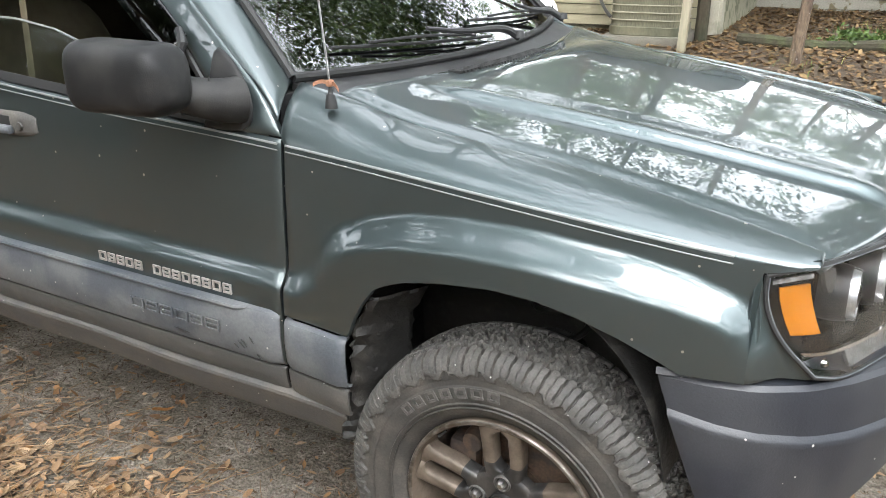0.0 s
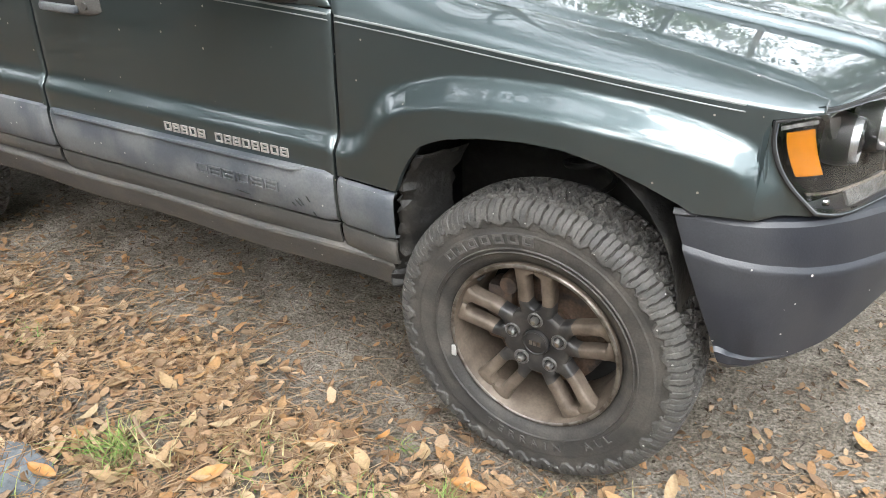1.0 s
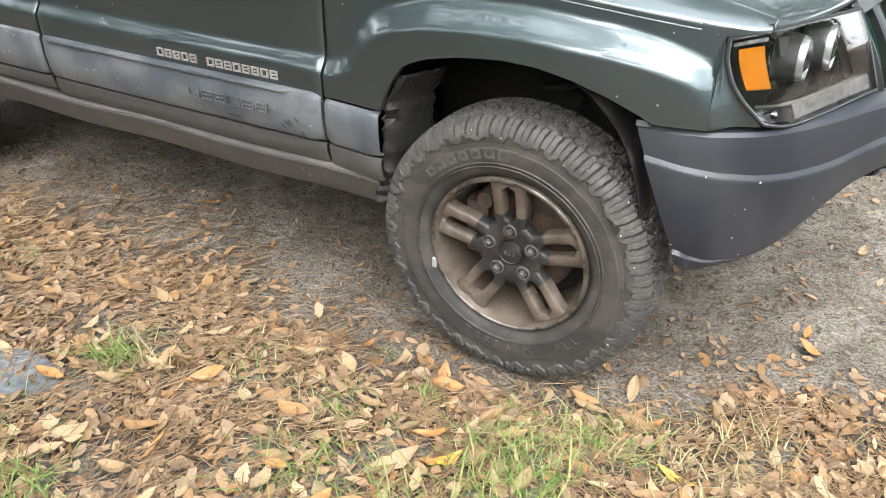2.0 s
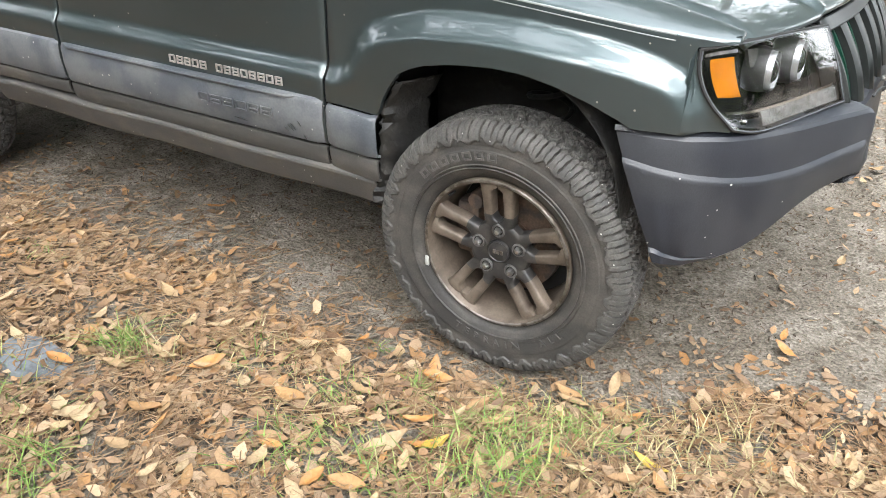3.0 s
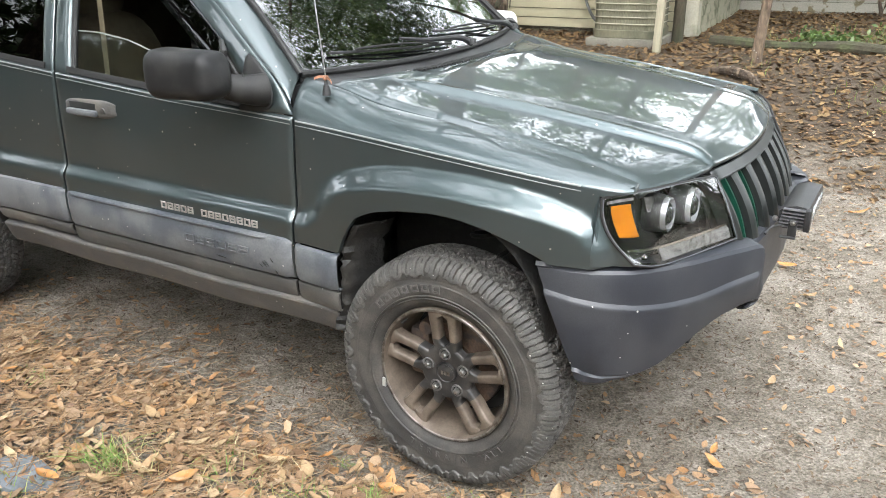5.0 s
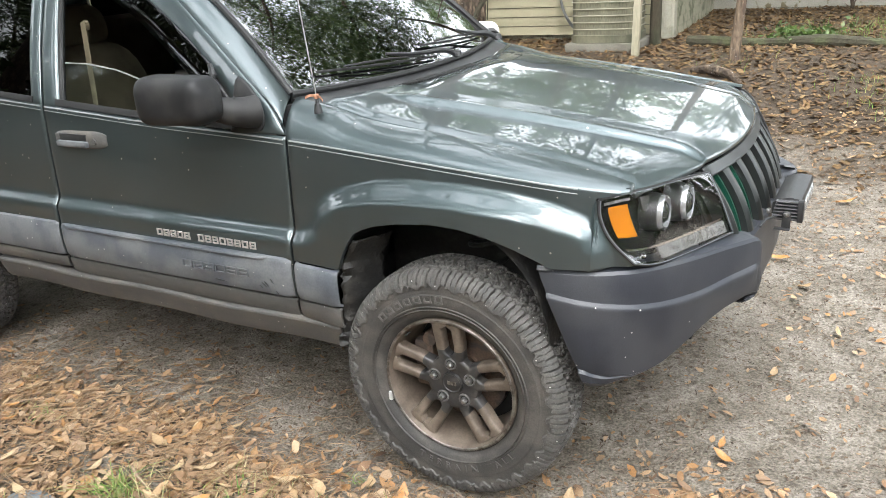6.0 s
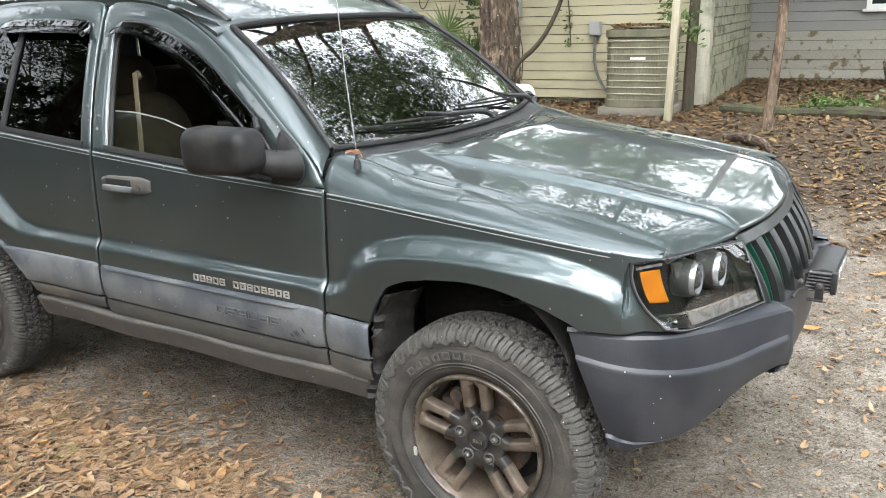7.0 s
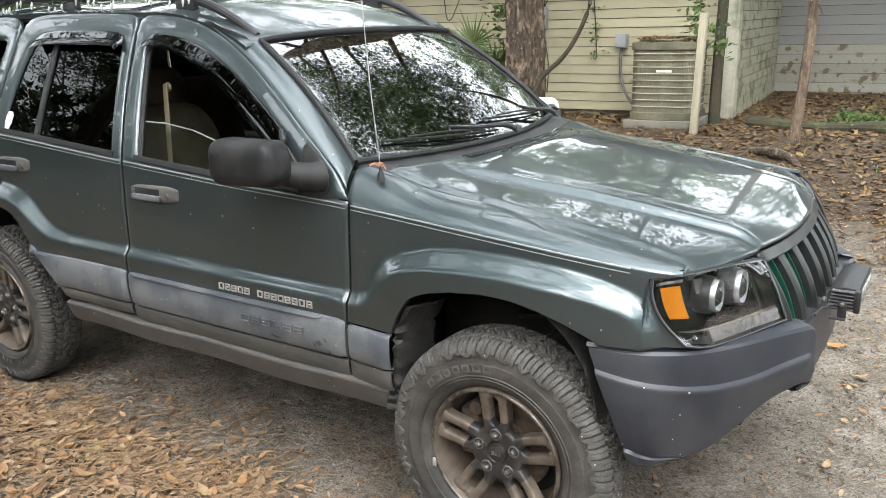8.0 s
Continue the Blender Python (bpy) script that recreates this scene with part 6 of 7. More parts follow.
SLAB = mat("grey_flat_stone", (0.135, 0.148, 0.16), 0.75, vary=0.2, scale=9, fine=80, second=(0.085, 0.095, 0.105), bump=0.002)
for cx, cy, sx, sy in ((-1.04, -1.60, 0.13, 0.075), (-1.30, -1.66, 0.10, 0.06)):
    ring_pts = [(cx + sx * math.cos(a) * (1 + 0.16 * noise.noise((a * 1.3, cx, 0))), cy + sy * math.sin(a) * (1 + 0.2 * noise.noise((a * 1.5, cy, 3)))) for a in np.linspace(0, 2 * math.pi, 22, endpoint=False)]
    z0 = ground_z(cx, cy)
    P = [[(cx + (x - cx) * k, cy + (y - cy) * k, z0 + h + 0.004 * noise.noise((x * 14, y * 14, k))) for x, y in ring_pts + ring_pts[:1]] for k, h in ((1.02, -0.02), (1.0, 0.008), (0.94, 0.017), (0.5, 0.019), (0.02, 0.018))]
    tagged(mk("flat_stone", grid(np.array(P)), SLAB), "flat blue-grey stone half buried in leaf litter", "stone", "flat stones")
stick = tube([(-0.92, -1.33, 0.115), (-0.86, -1.36, 0.118), (-0.79, -1.385, 0.11)], [0.005, 0.0055, 0.004], 8)
tagged(mk("stick", stick, many_colours("stick_bark", [(0.20, 0.13, 0.10), (0.26, 0.18, 0.13)], 0.8)), "short brown stick lying in the leaf litter", "stick")


# ---- the house and the bank ----
SIDING = mat("cream_vinyl_siding", (0.324, 0.296, 0.196), 0.55, vary=0.07, scale=2.2, fine=120, second=(0.275, 0.251, 0.166), mix_at=0.60, mix_soft=0.10, objrand=0.05, stretch=(1, 1, 2))
SIDING_GREEN = mat("mildewed_siding", (0.286, 0.273, 0.200), 0.6, vary=0.12, scale=5.0, fine=60, second=(0.100, 0.110, 0.060), mix_at=0.56, mix_soft=0.10, objrand=0.06)
SIDING_WHITE = mat("weathered_white_siding", (0.226, 0.224, 0.216), 0.6, vary=0.07, scale=3.0, fine=80, second=(0.226, 0.219, 0.199), mix_at=0.60, mix_soft=0.08, objrand=0.06)
SIDING_STAIN = mat("stained_white_siding", (0.270, 0.258, 0.217), 0.7, vary=0.14, scale=8.0, fine=60, second=(0.126, 0.104, 0.057), mix_at=0.60, mix_soft=0.05, objrand=0.10)
TRIMWOOD = mat("weathered_cream_trim", (0.407, 0.392, 0.318), 0.7, vary=0.12, scale=4, fine=60, second=(0.222, 0.229, 0.163), mix_at=0.58, mix_soft=0.1, bump=0.001)
# dark backing between boards; its colour stands for the shadow under each lap
LAPDARK = mat("lap_shadow_dark", (0.10, 0.095, 0.07), 0.9, vary=0.2)
SLOPE = 0.07


def wall_of_siding(name, origin, angle, length, base, top, pitch, mats, label, lower=0):
    """A wall with its boards: each laps the one below. origin: its corner on plan; it runs along angle, its face to the right of that way."""
    ux, uy = math.cos(angle), math.sin(angle)
    nx, ny = uy, -ux
    def put(s, d, z):
        return origin[0] + ux * s + nx * d, origin[1] + uy * s + ny * d, z
    def slab(s0, s1, d0, d1, z0, z1, e=0.0):
        V = [put(s, d, z) for z in (z0, z1) for s in (s0, s1) for d in ((d0, d1) if z == z0 else (d0, d1 - e))]
        return V, [(0, 1, 3, 2), (4, 6, 7, 5), (0, 4, 5, 1), (2, 3, 7, 6), (0, 2, 6, 4), (1, 5, 7, 3)]
    w = tagged(mk(name, slab(0, length, -0.14, -0.004, base - 0.3, top), LAPDARK), label, "wall", kind="structure")
    n = int((top - base) / pitch)
    for i in range(n):
        z = base + i * pitch
        m = mats[1] if i < lower else mats[0]
        mk("siding_board", slab(0, length, -0.003, 0.022, z + 0.008, z + pitch, 0.010), m, w)
    return w, put


W1 = (-1.15, 6.27)
a1 = math.atan(SLOPE)
wall_a, put_a = wall_of_siding("wall_south", (W1[0] - 9 * math.cos(a1), W1[1] - 9 * math.sin(a1)), a1, 9.0, 0.5584, 2.5, 0.1016, (SIDING, SIDING), "cream siding house wall with dark lap lines", 1)
wall_b, put_b = wall_of_siding("wall_east", W1, a1 + math.pi / 2, 3.10, 0.50, 2.5, 0.1016, (SIDING_GREEN, SIDING_GREEN), "green-stained siding on the short return wall")
W2 = (W1[0] - 3.1 * math.sin(a1), W1[1] + 3.1 * math.cos(a1))
wall_c, put_c = wall_of_siding("wall_recess", W2, a1, 7.0, 0.40, 2.5, 0.125, (SIDING_WHITE, SIDING_STAIN), "white siding wall with brown stains near the ground", 6)
corner = mk("corner_board", join(box(-1.25, -1.145, 6.205, 6.24, 0.45, 2.5, 0.004), box(-1.152, -1.115, 6.215, 6.33, 0.45, 2.5, 0.004)), TRIMWOOD)
tagged(corner, "weathered cream corner board of the house", "trim", kind="structure")
foundation = mk("foundation", moved(box(-9.0, 0.0, 0.004, 0.16, 0.30, 0.560), Matrix.Translation((W1[0], W1[1], 0)) @ Matrix.Rotation(a1, 4, "Z")), mat("rough_foundation", (0.42, 0.395, 0.29), 0.85, vary=0.15, scale=4, fine=40, second=(0.22, 0.19, 0.12), bump=0.004))
tagged(foundation, "stained cream foundation strip under the siding", "foundation", kind="structure")
SHINGLE = mat("grey_roof_shingle", (0.11, 0.105, 0.10), 0.9, vary=0.2, scale=5, fine=40, bump=0.004)
Rz = Matrix.Translation((W1[0], W1[1], 0)) @ Matrix.Rotation(a1, 4, "Z")
roofg = join(moved(sheet(np.array([[(-9.4, -0.5, 2.50), (0.45, -0.5, 2.50)], [(-9.4, 4.2, 3.3), (0.45, 4.2, 3.3)], [(-9.4, 9.0, 2.50), (0.45, 9.0, 2.50)]]), (0, 0, 1), 0.14), Rz),
             moved(sheet(np.array([[(0.45, 2.6, 2.50), (7.4, 2.6, 2.50)], [(0.45, 6.0, 3.1), (7.4, 6.0, 3.1)], [(0.45, 9.0, 2.50), (7.4, 9.0, 2.50)]]), (0, 0, 1), 0.14), Rz))
tagged(mk("house_roof", roofg, SHINGLE), "grey shingle roof with broad eaves", "roof", kind="structure")
tagged(mk("wall_back", moved(join(box(-9, 7.0, 8.4, 8.55, 0.2, 2.5), box(-9.0, -8.86, 0.2, 8.4, 0.2, 2.5), box(6.86, 7.0, 3.1, 8.4, 0.2, 2.5)), Rz), SIDING_WHITE), "plain siding walls closing the house", "wall", kind="structure")

# window in the recessed wall
win = mk("window_1", moved(join(box(1.42, 1.48, 3.04, 3.12, 1.42, 2.3), box(2.22, 2.28, 3.04, 3.12, 1.42, 2.3), box(1.48, 2.22, 3.04, 3.12, 1.42, 1.48), box(1.48, 2.22, 3.04, 3.12, 2.24, 2.3)), Rz), mat("white_window_frame", (0.75, 0.75, 0.73), 0.5, vary=0.06))
tagged(win, "white framed window with dark glass", "window", kind="structure")
mk("pane", moved(box(1.48, 2.22, 3.075, 3.08, 1.48, 2.24), Rz), mat("dark_window_glass", (0.02, 0.025, 0.025), 0.05, vary=0.05), win)
mk("sill", moved(box(1.38, 2.32, 3.0, 3.07, 1.385, 1.42, 0.004), Rz), bpy.data.materials["white_window_frame"], win)


# outdoor cooling unit
def build_unit():
    u = thing("condenser_unit", "weathered beige outdoor cooling unit with horizontal grille bands", "air conditioner", at=(-1.60, 5.53, 0.55))
    AC = mat("weathered_beige_steel", (0.128, 0.119, 0.078), 0.6, vary=0.14, scale=4, fine=60, second=(0.072, 0.075, 0.047), mix_at=0.52, mix_soft=0.14, stretch=(1, 1, 0.5))
    DARK = mat("dusty_coil_fins", (0.115, 0.110, 0.072), 0.8, vary=0.35, scale=5, fine=150, second=(0.165, 0.155, 0.105), stretch=(1, 1, 0.12))
    hx, hy, h = 0.325, 0.325, 0.80
    mk("pad", box(-0.36, 0.36, -0.36, 0.36, -0.05, 0.045, 0.01), mat("concrete_pad", (0.15, 0.14, 0.115), 0.9, vary=0.15, scale=6, bump=0.002), u)
    def loop(r, z, grow=0.0):
        pts = []
        for cx, cy, a0 in ((hx - r, hy - r, 0), (-hx + r, hy - r, 90), (-hx + r, -hy + r, 180), (hx - r, -hy + r, 270)):
            for k in range(6):
                a = math.radians(a0 + 18 * k)
                pts.append((cx + (r + grow) * math.cos(a), cy + (r + grow) * math.sin(a), z))
        return pts
    def shell(z0, z1, grow, lip=0.006):
        P = [loop(0.13, z0, grow - lip), loop(0.13, z0 + lip, grow), loop(0.13, z1 - lip, grow), loop(0.13, z1, grow - lip)]
        P = [p + p[:1] for p in P]
        return grid(np.array(P))
    mk("coil", shell(0.05, h - 0.03, -0.012), DARK, u)
    mk("base_pan", shell(0.045, 0.125, 0.004), AC, u)
    mk("top_cap", join(shell(h - 0.075, h, 0.006), ([p for p in loop(0.13, h - 0.003)], [tuple(range(24))])), AC, u)
    for i in range(9):
        z = 0.175 + 0.064 * i
        mk("louvre_band", shell(z, z + 0.011, 0.003, 0.003), mat_band, u)
    mk("name_plate", box(-0.05, 0.10, -hy - 0.004, -hy + 0.004, 0.515, 0.535), mat("pale_plate", (0.65, 0.64, 0.58), 0.4, vary=0.05), u)
    for r in (0.08, 0.13, 0.18, 0.23, 0.27):
        mk("fan_guard_ring", tube([(r * math.cos(a), r * math.sin(a), h + 0.022) for a in np.linspace(0, 2 * math.pi, 30)], 0.005, 5), DARK, u)
    for k in range(6):
        a = k * math.pi / 3
        mk("fan_guard_rib", tube([(0.03 * math.cos(a), 0.03 * math.sin(a), h + 0.026), (0.28 * math.cos(a), 0.28 * math.sin(a), h + 0.01)], 0.005, 5), DARK, u)
    rf = random.Random(8)
    debris = foliage([(rf.uniform(-0.24, 0.24), rf.uniform(-0.26, 0.1), h + 0.03) for _ in range(40)], 9, 0.05, 0.05, rf, 0.25)
    tagged(mk("fallen_leaves", debris, LEAF_FAR, u, "brown leaves caught on the fan guard"), kind="stuff")
    u.rotation_euler = (0, 0, a1)
    return u


mat_band = mat("pale_louvre_edge", (0.306, 0.293, 0.221), 0.55, vary=0.12, scale=6, second=(0.255, 0.238, 0.170))
boxgrey = mat("grey_electrical_box", (0.26, 0.27, 0.27), 0.5, vary=0.1)
for nm, x, z, w, h, lab in (("disconnect_box", -2.34, 1.335, 0.055, 0.075, "small grey electrical box on the siding"), ("meter_box", -3.32, 1.60, 0.075, 0.12, "grey electrical box on the siding")):
    y = W1[1] + SLOPE * (x - W1[0])
    b = thing(nm, lab, "electrical box", at=(x, y - 0.016, z))
    mk("body", box(-w, w, -0.10, 0.004, -h, h, 0.008), boxgrey, b)
    mk("lid", box(-w - 0.004, w + 0.004, -0.112, -0.098, -h * 0.9, h + 0.004, 0.005), boxgrey, b)
pipe = tube(resample([(-2.34, 6.10, 1.26), (-2.345, 6.09, 1.0), (-2.30, 6.05, 0.86), (-2.12, 5.80, 0.72), (-1.95, 5.62, 0.66)], 20), 0.016, 8)
tagged(mk("conduit", pipe, mat("dark_grey_conduit", (0.09, 0.09, 0.085), 0.6, vary=0.12)), "dark grey flexible conduit from the box to the cooling unit", "conduit")

WOODPOST = mat("weathered_pale_wood", (0.31, 0.28, 0.205), 0.8, vary=0.15, scale=5, fine=70, second=(0.30, 0.28, 0.20), bump=0.002, stretch=(1, 1, 0.12))
post = thing("wooden_post", "weathered pale square wooden post", "post", at=(-1.17, 5.0, 0.50))
mk("post", moved(box(-0.033, 0.033, -0.033, 0.033, -0.15, 1.12, 0.004), Matrix.Rotation(radians(2.0), 4, "Y")), WOODPOST, post)
BARK = mat("grey_brown_bark", (0.062, 0.044, 0.030), 0.95, vary=0.6, scale=13, fine=38, second=(0.150, 0.112, 0.078), mix_at=0.55, mix_soft=0.06, bump=0.04, stretch=(1, 1, 0.45), specks=0.35, speck_scale=34)
BARK_RED = mat("reddish_sapling_bark", (0.135, 0.098, 0.066), 0.85, vary=0.45, scale=16, fine=50, second=(0.07, 0.048, 0.034), mix_soft=0.06, specks=0.2, speck_scale=50, bump=0.02, stretch=(1, 1, 0.3))
BARK_GREEN = mat("mossy_thin_bark", (0.052, 0.043, 0.027), 0.9, vary=0.25, scale=8, fine=60, second=(0.034, 0.036, 0.02), bump=0.006, stretch=(1, 1, 0.3))
LEAFGREEN = many_colours("green_leaf", [(0.055, 0.10, 0.022), (0.08, 0.13, 0.03), (0.04, 0.075, 0.018), (0.11, 0.15, 0.04)], 0.5, spec=0.5)


def rough_trunk(points, radii, sides=20, seed=0, amount=0.10, rows=44, fissure=0.0):
    """A trunk with ridged bark in its outline."""
    pts = resample(points, rows)
    rs = np.interp(np.linspace(0, 1, rows), np.linspace(0, 1, len(radii)), radii)
    P = []
    for i, (p, r) in enumerate(zip(pts, rs)):
        row = []
        for k in range(sides + 1):
            a = 2 * math.pi * k / sides
            q = 1 + amount * noise.noise((math.cos(a) * 3.2 + seed, math.sin(a) * 3.2, p[2] * 1.3)) + amount * 0.6 * noise.noise((math.cos(a) * 9, math.sin(a) * 9 + seed, p[2] * 5))
            if fissure:
                q -= fissure * max(0.0, 1 - 3.5 * abs(noise.noise((math.cos(a) * 4.5 + seed, math.sin(a) * 4.5, p[2] * 3.0)))) - fissure * 0.5 * noise.noise((math.cos(a) * 16, math.sin(a) * 16, p[2] * 14 + seed))
            row.append((p[0] + r * q * math.cos(a), p[1] + r * q * math.sin(a), p[2]))
        P.append(row)
    return grid(np.array(P))


def foliage(centres, per, radius, size, rnd, flat=0.7):
    """Small leaf blades gathered in loose clumps."""
    V, F = [], []
    for c in centres:
        for _ in range(per):
            d = Vector((rnd.gauss(0, 1), rnd.gauss(0, 1), rnd.gauss(0, flat)))
            d *= radius * rnd.uniform(0.2, 0.75)
            s = size * rnd.uniform(0.6, 1.3)
            u = Vector((rnd.gauss(0, 1), rnd.gauss(0, 1), rnd.gauss(0, 0.7))).normalized()
            w = u.cross(Vector((rnd.gauss(0, 1), rnd.gauss(0, 1), rnd.gauss(0, 1)))).normalized()
            p = Vector(c) + d
            k = len(V)
            V += [tuple(p - u * s * 0.5), tuple(p + w * s * 0.24), tuple(p + u * s * 0.5), tuple(p - w * s * 0.24)]
            F.append((k, k + 1, k + 2, k + 3))
    return V, F


def tree(name, label, at, height, girth, spread, rnd, clumps=150, per=46, leaf=0.16, bark=None, fine=False, lean=(0.0, 0.0), bare=0.45, radius=0.62, crown_label=""):
    """A tapered trunk, limbs in two orders, and leaf clumps at the limbs' ends."""
    t = thing(name, label, "tree", at=at)
    fork = height * bare
    base = [(0, 0, -0.15), (0.01, 0, 0.1), (lean[0] * 0.3, lean[1] * 0.3, fork * 0.5), (lean[0], lean[1], fork), (lean[0] * 1.2, lean[1] * 1.2, height * 0.8)]
    mk("trunk", rough_trunk(base, [girth * 1.35, girth * 1.1, girth, girth * 0.9, girth * 0.3], 64 if fine else 22, rnd.uniform(0, 50), 0.10, 420 if fine else 44, 0.13 if fine else 0.0), bark or BARK, t)
    ends = []
    for k in range(9):
        a = k * 2.4 + rnd.uniform(-0.4, 0.4)
        z0 = fork * rnd.uniform(0.85, 1.0) + (height * 0.35) * k / 9
        r = spread * rnd.uniform(0.65, 1.05)
        p0 = Vector((lean[0], lean[1], z0))
        p3 = p0 + Vector((math.cos(a) * r, math.sin(a) * r, (height - z0) * rnd.uniform(0.25, 0.75)))
        mid = p0.lerp(p3, 0.5) + Vector((rnd.uniform(-0.3, 0.3), rnd.uniform(-0.3, 0.3), rnd.uniform(0.1, 0.6)))
        limb = mk("limb", tube(resample([p0, mid, p3], 12), [girth * 0.36 * (1 - 0.85 * i / 11) for i in range(12)], 7), bark or BARK, t)
        for j in range(5):
            q = rnd.uniform(0.4, 1.0)
            s0 = p0.lerp(p3, q) + (mid - p0.lerp(p3, 0.5)) * (1 - abs(2 * q - 1))
            s1 = s0 + Vector((rnd.gauss(0, 0.8), rnd.gauss(0, 0.8), rnd.gauss(0.35, 0.5))) * spread * 0.28
            mk("branch", tube([s0, s0.lerp(s1, 0.5) + Vector((0, 0, 0.08)), s1], [girth * 0.10, girth * 0.07, girth * 0.03], 5), bark or BARK, limb)
            ends += [s0.lerp(s1, u) for u in (0.45, 0.8, 1.05)]
    cs = [ends[rnd.randrange(len(ends))] + Vector((rnd.gauss(0, 0.45), rnd.gauss(0, 0.45), rnd.gauss(0, 0.3))) for _ in range(clumps)]
    tagged(mk("crown", foliage(cs, per, radius, leaf, rnd), LEAFGREEN, t, crown_label, 180), kind="stuff")
    return t


build_unit()
rt = random.Random(21)
oak = tree("oak_tree", "large oak with ridged brown bark by the house", (-2.87, 4.80, 0.46), 11.0, 0.165, 5.8, rt, 900, 56, 0.11, bare=0.40, fine=True)
vine = mk("vine", tube(resample([(-2.68, 4.66, 0.90), (-2.62, 4.68, 1.05), (-2.37, 4.70, 1.24), (-2.20, 4.70, 1.51), (-2.10, 4.72, 1.80), (-2.12, 4.75, 2.3), (-2.4, 4.8, 3.2), (-2.75, 4.8, 4.2)], 40), [0.024 - 0.0003 * i for i in range(40)], 8), BARK_GREEN, None)
tagged(vine, "thick grey-brown vine hanging beside the oak", "vine")
for k, path in enumerate(([(-3.28, 6.09, 1.9), (-3.30, 6.10, 1.4), (-3.22, 6.09, 1.1), (-3.25, 6.10, 0.75)], [(-3.45, 6.08, 1.9), (-3.36, 6.08, 1.55), (-3.20, 6.08, 1.9)], [(-2.70, 6.12, 1.95), (-2.66, 6.12, 1.5), (-2.64, 6.12, 1.15)], [(-4.6, 5.98, 1.9), (-4.55, 5.98, 1.5), (-4.35, 5.99, 1.9)])):
    v = thing("creeper", "thin creeper hanging against the siding", "vine", "creepers on the wall")
    mk("stem", tube(resample(path, 24), 0.006, 5), BARK_GREEN, v)
    if k == 2:
        tagged(mk("creeper_leaves", foliage([(-2.68, 6.10, 1.7), (-2.66, 6.10, 1.5), (-2.66, 6.10, 1.35), (-2.64, 6.10, 1.2)], 18, 0.09, 0.05, rt), LEAFGREEN, v), kind="stuff")

sap = thing("sapling", "slender reddish-barked sapling trunk on the leafy bank", "tree", at=(-0.25, 4.90, 0.45))
mk("trunk", rough_trunk([(0, 0, -0.1), (0.0, 0, 0.08), (0.02, 0, 0.4), (0.04, 0, 0.72), (0.055, 0, 0.9), (0.05, 0, 1.25), (0.09, 0.02, 2.2), (0.2, 0.1, 4.2)], [0.050, 0.044, 0.041, 0.040, 0.038, 0.036, 0.033, 0.028, 0.012], 16, 4.0, 0.14), BARK_RED, sap)
mk("branch", tube([(0.085, 0.0, 1.22), (0.12, -0.02, 1.17), (0.135, -0.02, 1.12)], [0.008, 0.005, 0.003], 6), BARK_RED, sap)
# unseen leaf cloud high over the sapling, added to shade the bank
tagged(mk("crown", foliage([(0.5 + rt.gauss(0, 1.5), 0.4 + rt.gauss(0, 1.3), 5.6 + rt.gauss(0, 0.9)) for _ in range(300)], 40, 0.55, 0.11, rt), LEAFGREEN, sap, "", 180), kind="stuff")
thin = thing("thin_tree", "thin mossy tree trunk by the house corner", "tree", at=(-1.20, 5.80, 0.50))
mk("trunk", rough_trunk([(0, 0, -0.1), (0.0, 0, 0.3), (0.02, 0, 1.25), (0.05, 0.02, 2.6), (0.0, 0.0, 4.5)], [0.060, 0.052, 0.045, 0.040, 0.02], 16, 8.0, 0.12), BARK_GREEN, thin)
# the low clumps are the tree's own; the high cloud is added for shade
tagged(mk("crown", foliage([(-0.10, -0.35, 1.12), (-0.14, -0.35, 0.98), (0.02, -0.3, 0.95), (0.10, -0.25, 0.80), (-0.12, -0.35, 1.25), (0.0, -0.35, 1.3)] + [(rt.gauss(0, 0.9), rt.gauss(0, 0.8), 5.0 + rt.gauss(0, 0.6)) for _ in range(420)], 34, 0.16, 0.07, rt), LEAFGREEN, thin, "", 180), kind="stuff")
palm = thing("fan_palm", "dwarf fan palm with stiff green fronds", "palm", at=(-3.75, 5.35, 0.55))
for fx, fz, count in ((0.0, 0.80, 22), (0.28, 0.55, 16), (-0.25, 0.5, 14)):
    stalk = mk("stalk", tube([(0, 0, 0), (fx * 0.6, -0.05, fz * 0.6), (fx, -0.1, fz)], [0.014, 0.010, 0.007], 6), LEAFGREEN, palm)
    for i in range(count):
        a = math.radians(-25 + 230 * i / (count - 1))
        d = Vector((math.cos(a), -0.15 + 0.1 * math.sin(3 * a), math.sin(a)))
        L = 0.42 * (0.8 + 0.2 * math.sin(i * 1.7))
        w = Vector((-math.sin(a), 0.0, math.cos(a))) * 0.014
        c = Vector((fx, -0.1, fz))
        V = [c, c + d * L * 0.4 + w, c + d * L, c + d * L * 0.4 - w, c + d * L * 0.4 + Vector((0, -0.012, 0))]
        mk("frond_blade", ([tuple(v) for v in V], [(0, 1, 4), (1, 2, 4), (2, 3, 4), (3, 0, 4)]), LEAFGREEN, stalk)
shrub = thing("shrub", "dark green broad-leaved shrub beside the palm", "shrub", at=(-3.35, 5.25, 0.5))
mk("stem", tube([(0, 0, 0), (0.03, 0, 0.4), (-0.02, 0, 0.9)], [0.02, 0.015, 0.006], 6), BARK, shrub)
tagged(mk("foliage", foliage([(rt.gauss(0, 0.10), rt.gauss(0, 0.1), rt.uniform(0.35, 1.25)) for _ in range(26)], 26, 0.15, 0.085, rt), LEAFGREEN, shrub, "", 180), kind="stuff")
low = thing("low_plant", "low leafy green plant on the bank", "plant", at=(0.15, 6.0, 0.50))
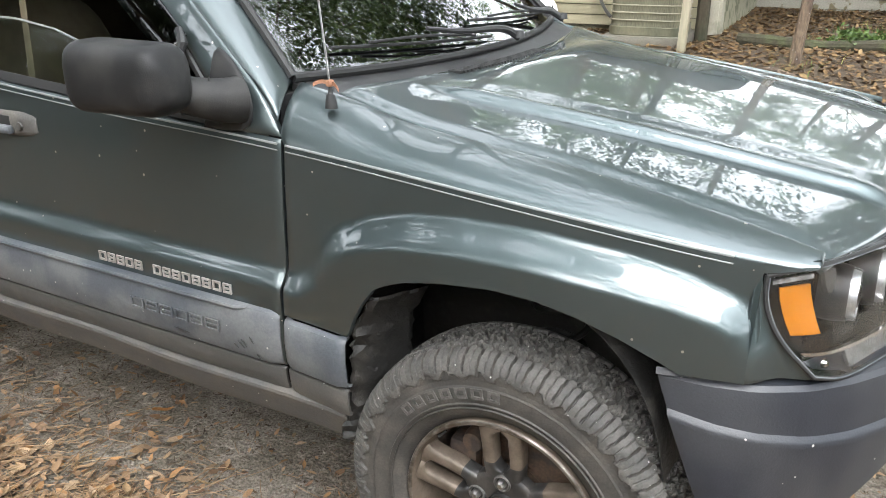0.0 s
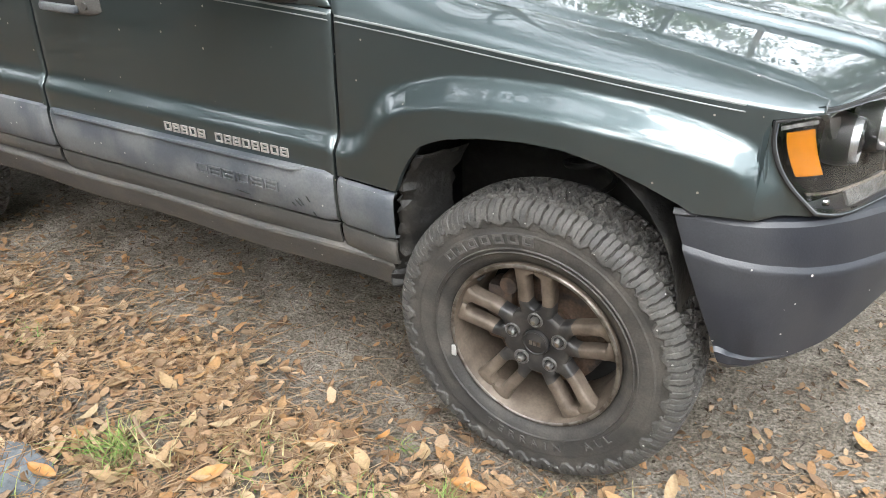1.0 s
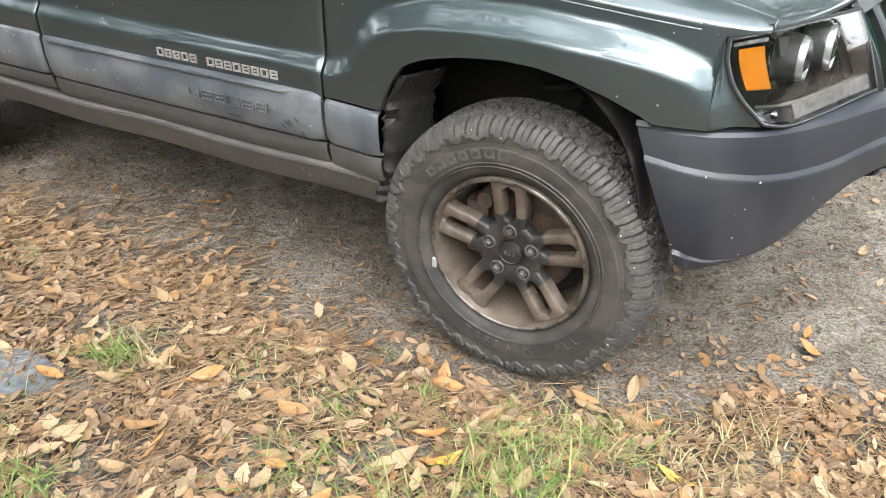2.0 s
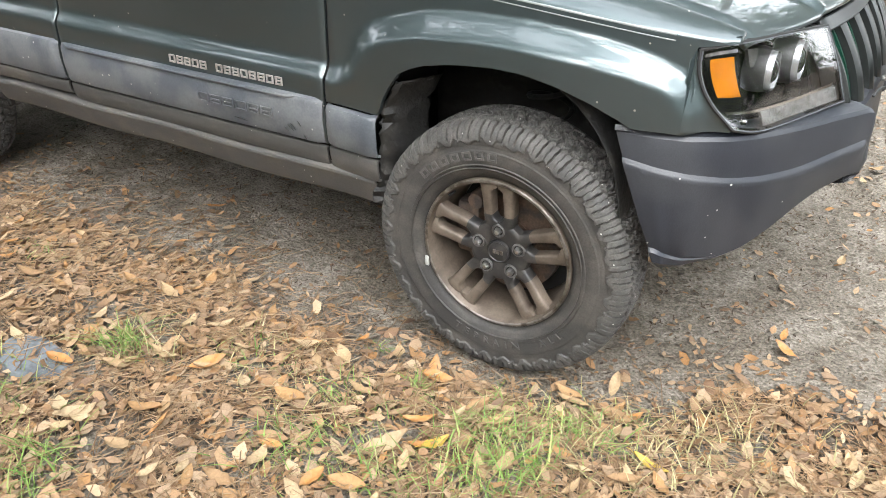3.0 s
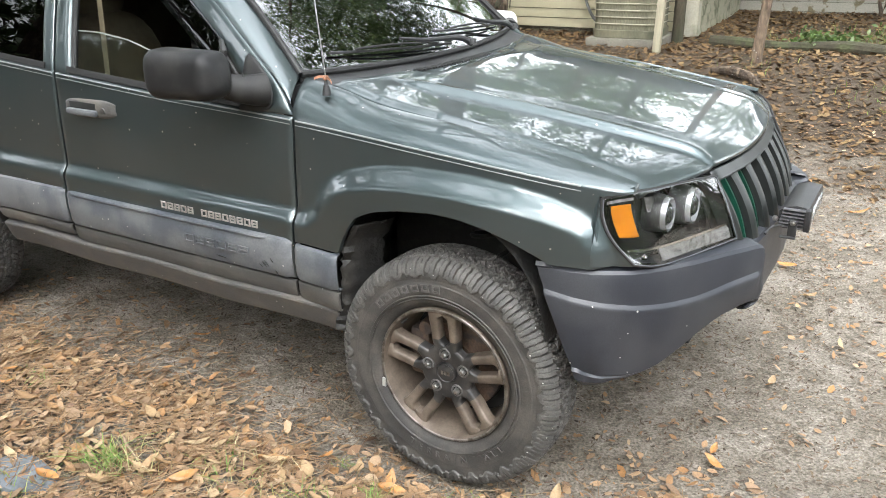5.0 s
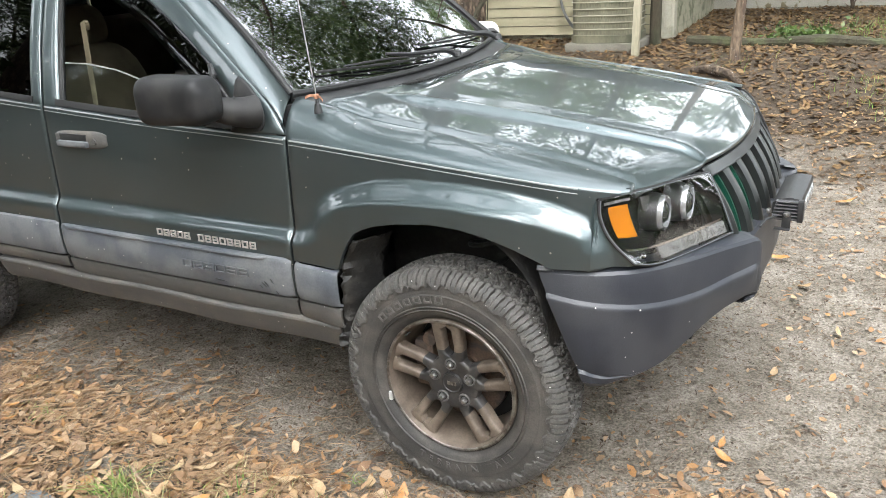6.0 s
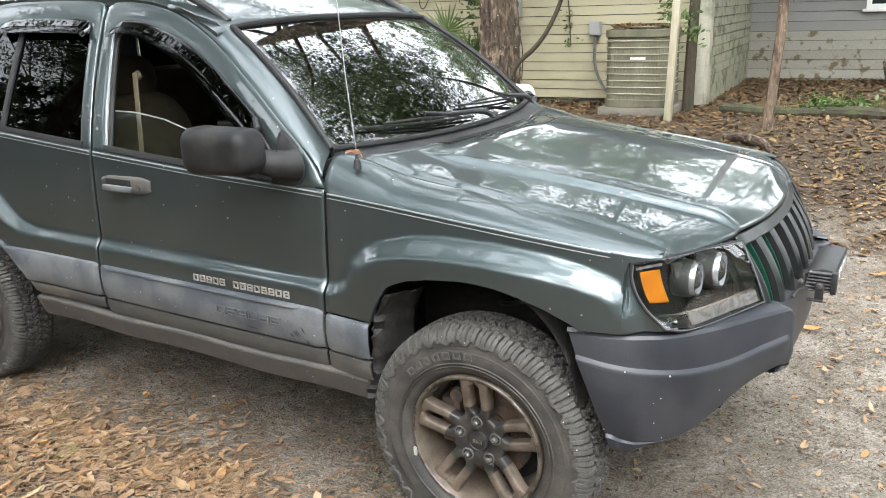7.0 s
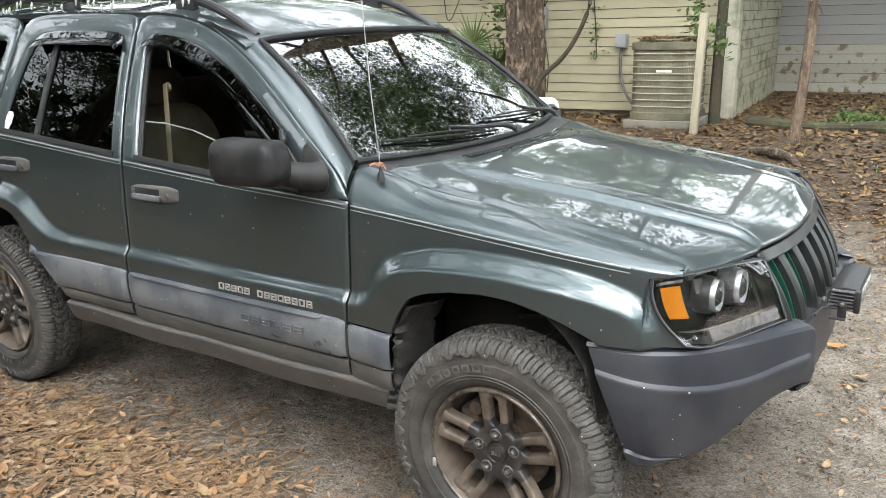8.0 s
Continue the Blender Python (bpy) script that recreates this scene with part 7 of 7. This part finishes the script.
tagged(mk("foliage", foliage([(rt.gauss(0, 0.16), rt.gauss(0, 0.12), rt.uniform(0.03, 0.14)) for _ in range(26)], 22, 0.10, 0.06, rt), LEAFGREEN, low, "", 180), kind="stuff")
snag = thing("dead_stump", "forked dead stem beside the white wall", "stump", at=(0.39, 9.15, 0.38))
mk("stem", tube([(0, 0, -0.1), (0.01, 0, 0.2), (-0.05, 0, 0.40)], [0.03, 0.026, 0.014], 8), BARK, snag)
mk("prong", tube([(0.01, 0, 0.16), (0.05, 0, 0.28), (0.05, 0, 0.36)], [0.02, 0.016, 0.012], 8), BARK, snag)
log = thing("mossy_edging", "low mossy log edging on the bank", "log", at=(0, 0, 0))
mk("log", tube([(x, 5.68 - 0.03 * x, float(ground_z(x, 5.68)) + 0.03 + 0.01 * math.sin(5 * x)) for x in np.linspace(-0.85, 2.6, 30)], [0.055 + 0.01 * math.sin(7 * i) for i in range(30)], 10), mat("mossy_dark_wood", (0.038, 0.034, 0.02), 0.95, vary=0.35, scale=8, fine=50, second=(0.055, 0.06, 0.028), bump=0.01), log)
mound = thing("fallen_limb", "short curved brown limb lying on the leaves", "branch", at=(0, 0, 0))
mk("limb", tube([(-0.52, 4.50, float(ground_z(-0.52, 4.5)) + 0.02), (-0.35, 4.40, float(ground_z(-0.35, 4.4)) + 0.06), (-0.18, 4.30, float(ground_z(-0.18, 4.3)) + 0.05), (-0.06, 4.2, float(ground_z(-0.06, 4.2)) + 0.0)], [0.03, 0.04, 0.038, 0.02], 10), BARK, mound)

# unseen woods round the place; the nearer trees are set to cast shade
woods = []
for i in range(3):
    woods.append(tree("woodland_tree", "tall leafy tree in the surrounding woods", (0, 0, -60), 13.0, 0.15, 4.6, rt, 280, 72, 0.135, bare=0.34, radius=0.5))
spots = [(3.6, 6.2), (-7.5, 1.5), (8.6, 7.4), (6.4, 2.2), (-6.2, -4.8), (-2.2, -6.2), (-5.6, -4.6), (-9, 16), (-6.5, 20), (6.5, 17.5), (9, 15), (-15, 12), (15, 10), (-6, 26), (2, 27), (10, 24), (-14, 21), (-12, 4), (-14, -4), (-9, -10), (-3, -12), (4, -11), (-11, -7), (14, 0), (-18, 9), (-7, -16), (1, -18), (8, -15), (-19, -12), (18, -10), (19, 16), (-22, 24), (0, 36), (-10, 36), (12, 34)]
for i, (x, y) in enumerate(spots):
    s = rt.uniform(0.85, 1.25)
    o = woods[i % 3]
    m = Matrix.Translation((x, y, ground_z(x, y) - 0.05)) @ Matrix.Rotation(rt.uniform(0, 6.3), 4, "Z") @ Matrix.Scale(s, 4)
    if i < 3:
        o.matrix_basis = m
    else:
        c = copy_thing(o, m)
        c.matrix_basis = m
    tagged(woods[i % 3], group="trees of the woods")

# thicket on the side of the track away from the house
thicket = thing("thicket", "dense dark green thicket edging the clearing", "thicket", at=(0, -10.5, 0))
for i in range(14):
    x = -16 + 2.4 * i + rt.uniform(-0.6, 0.6)
    mk("stem", tube([(x, 0, 0), (x + rt.uniform(-0.4, 0.4), rt.uniform(-0.3, 0.3), 1.6), (x + rt.uniform(-0.9, 0.9), 0, 3.4)], [0.06, 0.045, 0.02], 7), BARK, thicket)
tagged(mk("foliage", foliage([(rt.uniform(-17, 17), rt.gauss(0, 0.9), rt.uniform(0.1, 1) ** 1.3 * 5.0) for _ in range(1500)], 30, 0.75, 0.30, rt), LEAFGREEN, thicket, "", 180), kind="stuff")
tagged(thicket, group="thickets round the clearing")
# unseen copies close both ends and darken what doors and windows reflect
for m in (pose(-13.5, -3.5, 0, 0, 0, 90), pose(15.0, -3.0, 0, 0, 0, -90)):
    copy_thing(thicket, m)

# string of small bulbs lying on the roof rack
lights = thing("string_lights", "string of small red and clear bulbs on the roof rack", "string lights", at=(0, 0, 0))
rl = random.Random(4)
pathp = [(-3.0 + 1.75 * k + 0.03 * rl.uniform(-1, 1), -0.602 + 0.012 * math.sin(k * 17), 1.748 + 0.016 * math.sin(k * 29)) for k in np.linspace(0, 1, 46)]
mk("wire", tube(resample(pathp, 160), 0.0035, 5), SEAL, lights)
bulbs = [mat("red_bulb", (0.55, 0.02, 0.01), 0.2, vary=0.05), mat("clear_bulb", (0.40, 0.40, 0.38), 0.15, vary=0.05)]
for i in range(26):
    p = pathp[1 + int(i * 44 / 26)]
    mk("bulb", tube([p, (p[0] + 0.004, p[1] - 0.008, p[2] - 0.014), (p[0] + 0.006, p[1] - 0.012, p[2] - 0.030)], [0.004, 0.0055, 0.002], 7), bulbs[i % 3 == 0 and 0 or 1], lights)
pad = thing("roof_bundle", "black folded bundle strapped to the roof rack", "bundle", at=(-1.80, -0.18, 1.78))
mk("bundle", moved(box(-0.10, 0.10, -0.16, 0.16, -0.05, 0.055, 0.03), pose(0, 0, 0, 0, 0, 12)), BLACK, pad)
ribbon = thing("ribbon", "faded orange ribbon tied round the antenna", "ribbon", at=(-0.451, -0.771, 1.206))
RIB = mat("faded_orange_ribbon", (0.36, 0.18, 0.11), 0.8, vary=0.15, scale=60)
mk("knot", box(-0.007, 0.007, -0.007, 0.007, -0.006, 0.008, 0.003), RIB, ribbon)
for d in ((-0.035, -0.012, -0.004), (0.030, -0.012, -0.010), (0.012, -0.018, 0.004)):
    mk("tail", sheet(np.array([[(d[0] * k, d[1] * k, d[2] * k + 0.006 * math.sin(3 * k) + q) for q in (-0.004, 0.004)] for k in np.linspace(0, 1, 6)]), (0, -1, 0), 0.001, 0), RIB, ribbon)
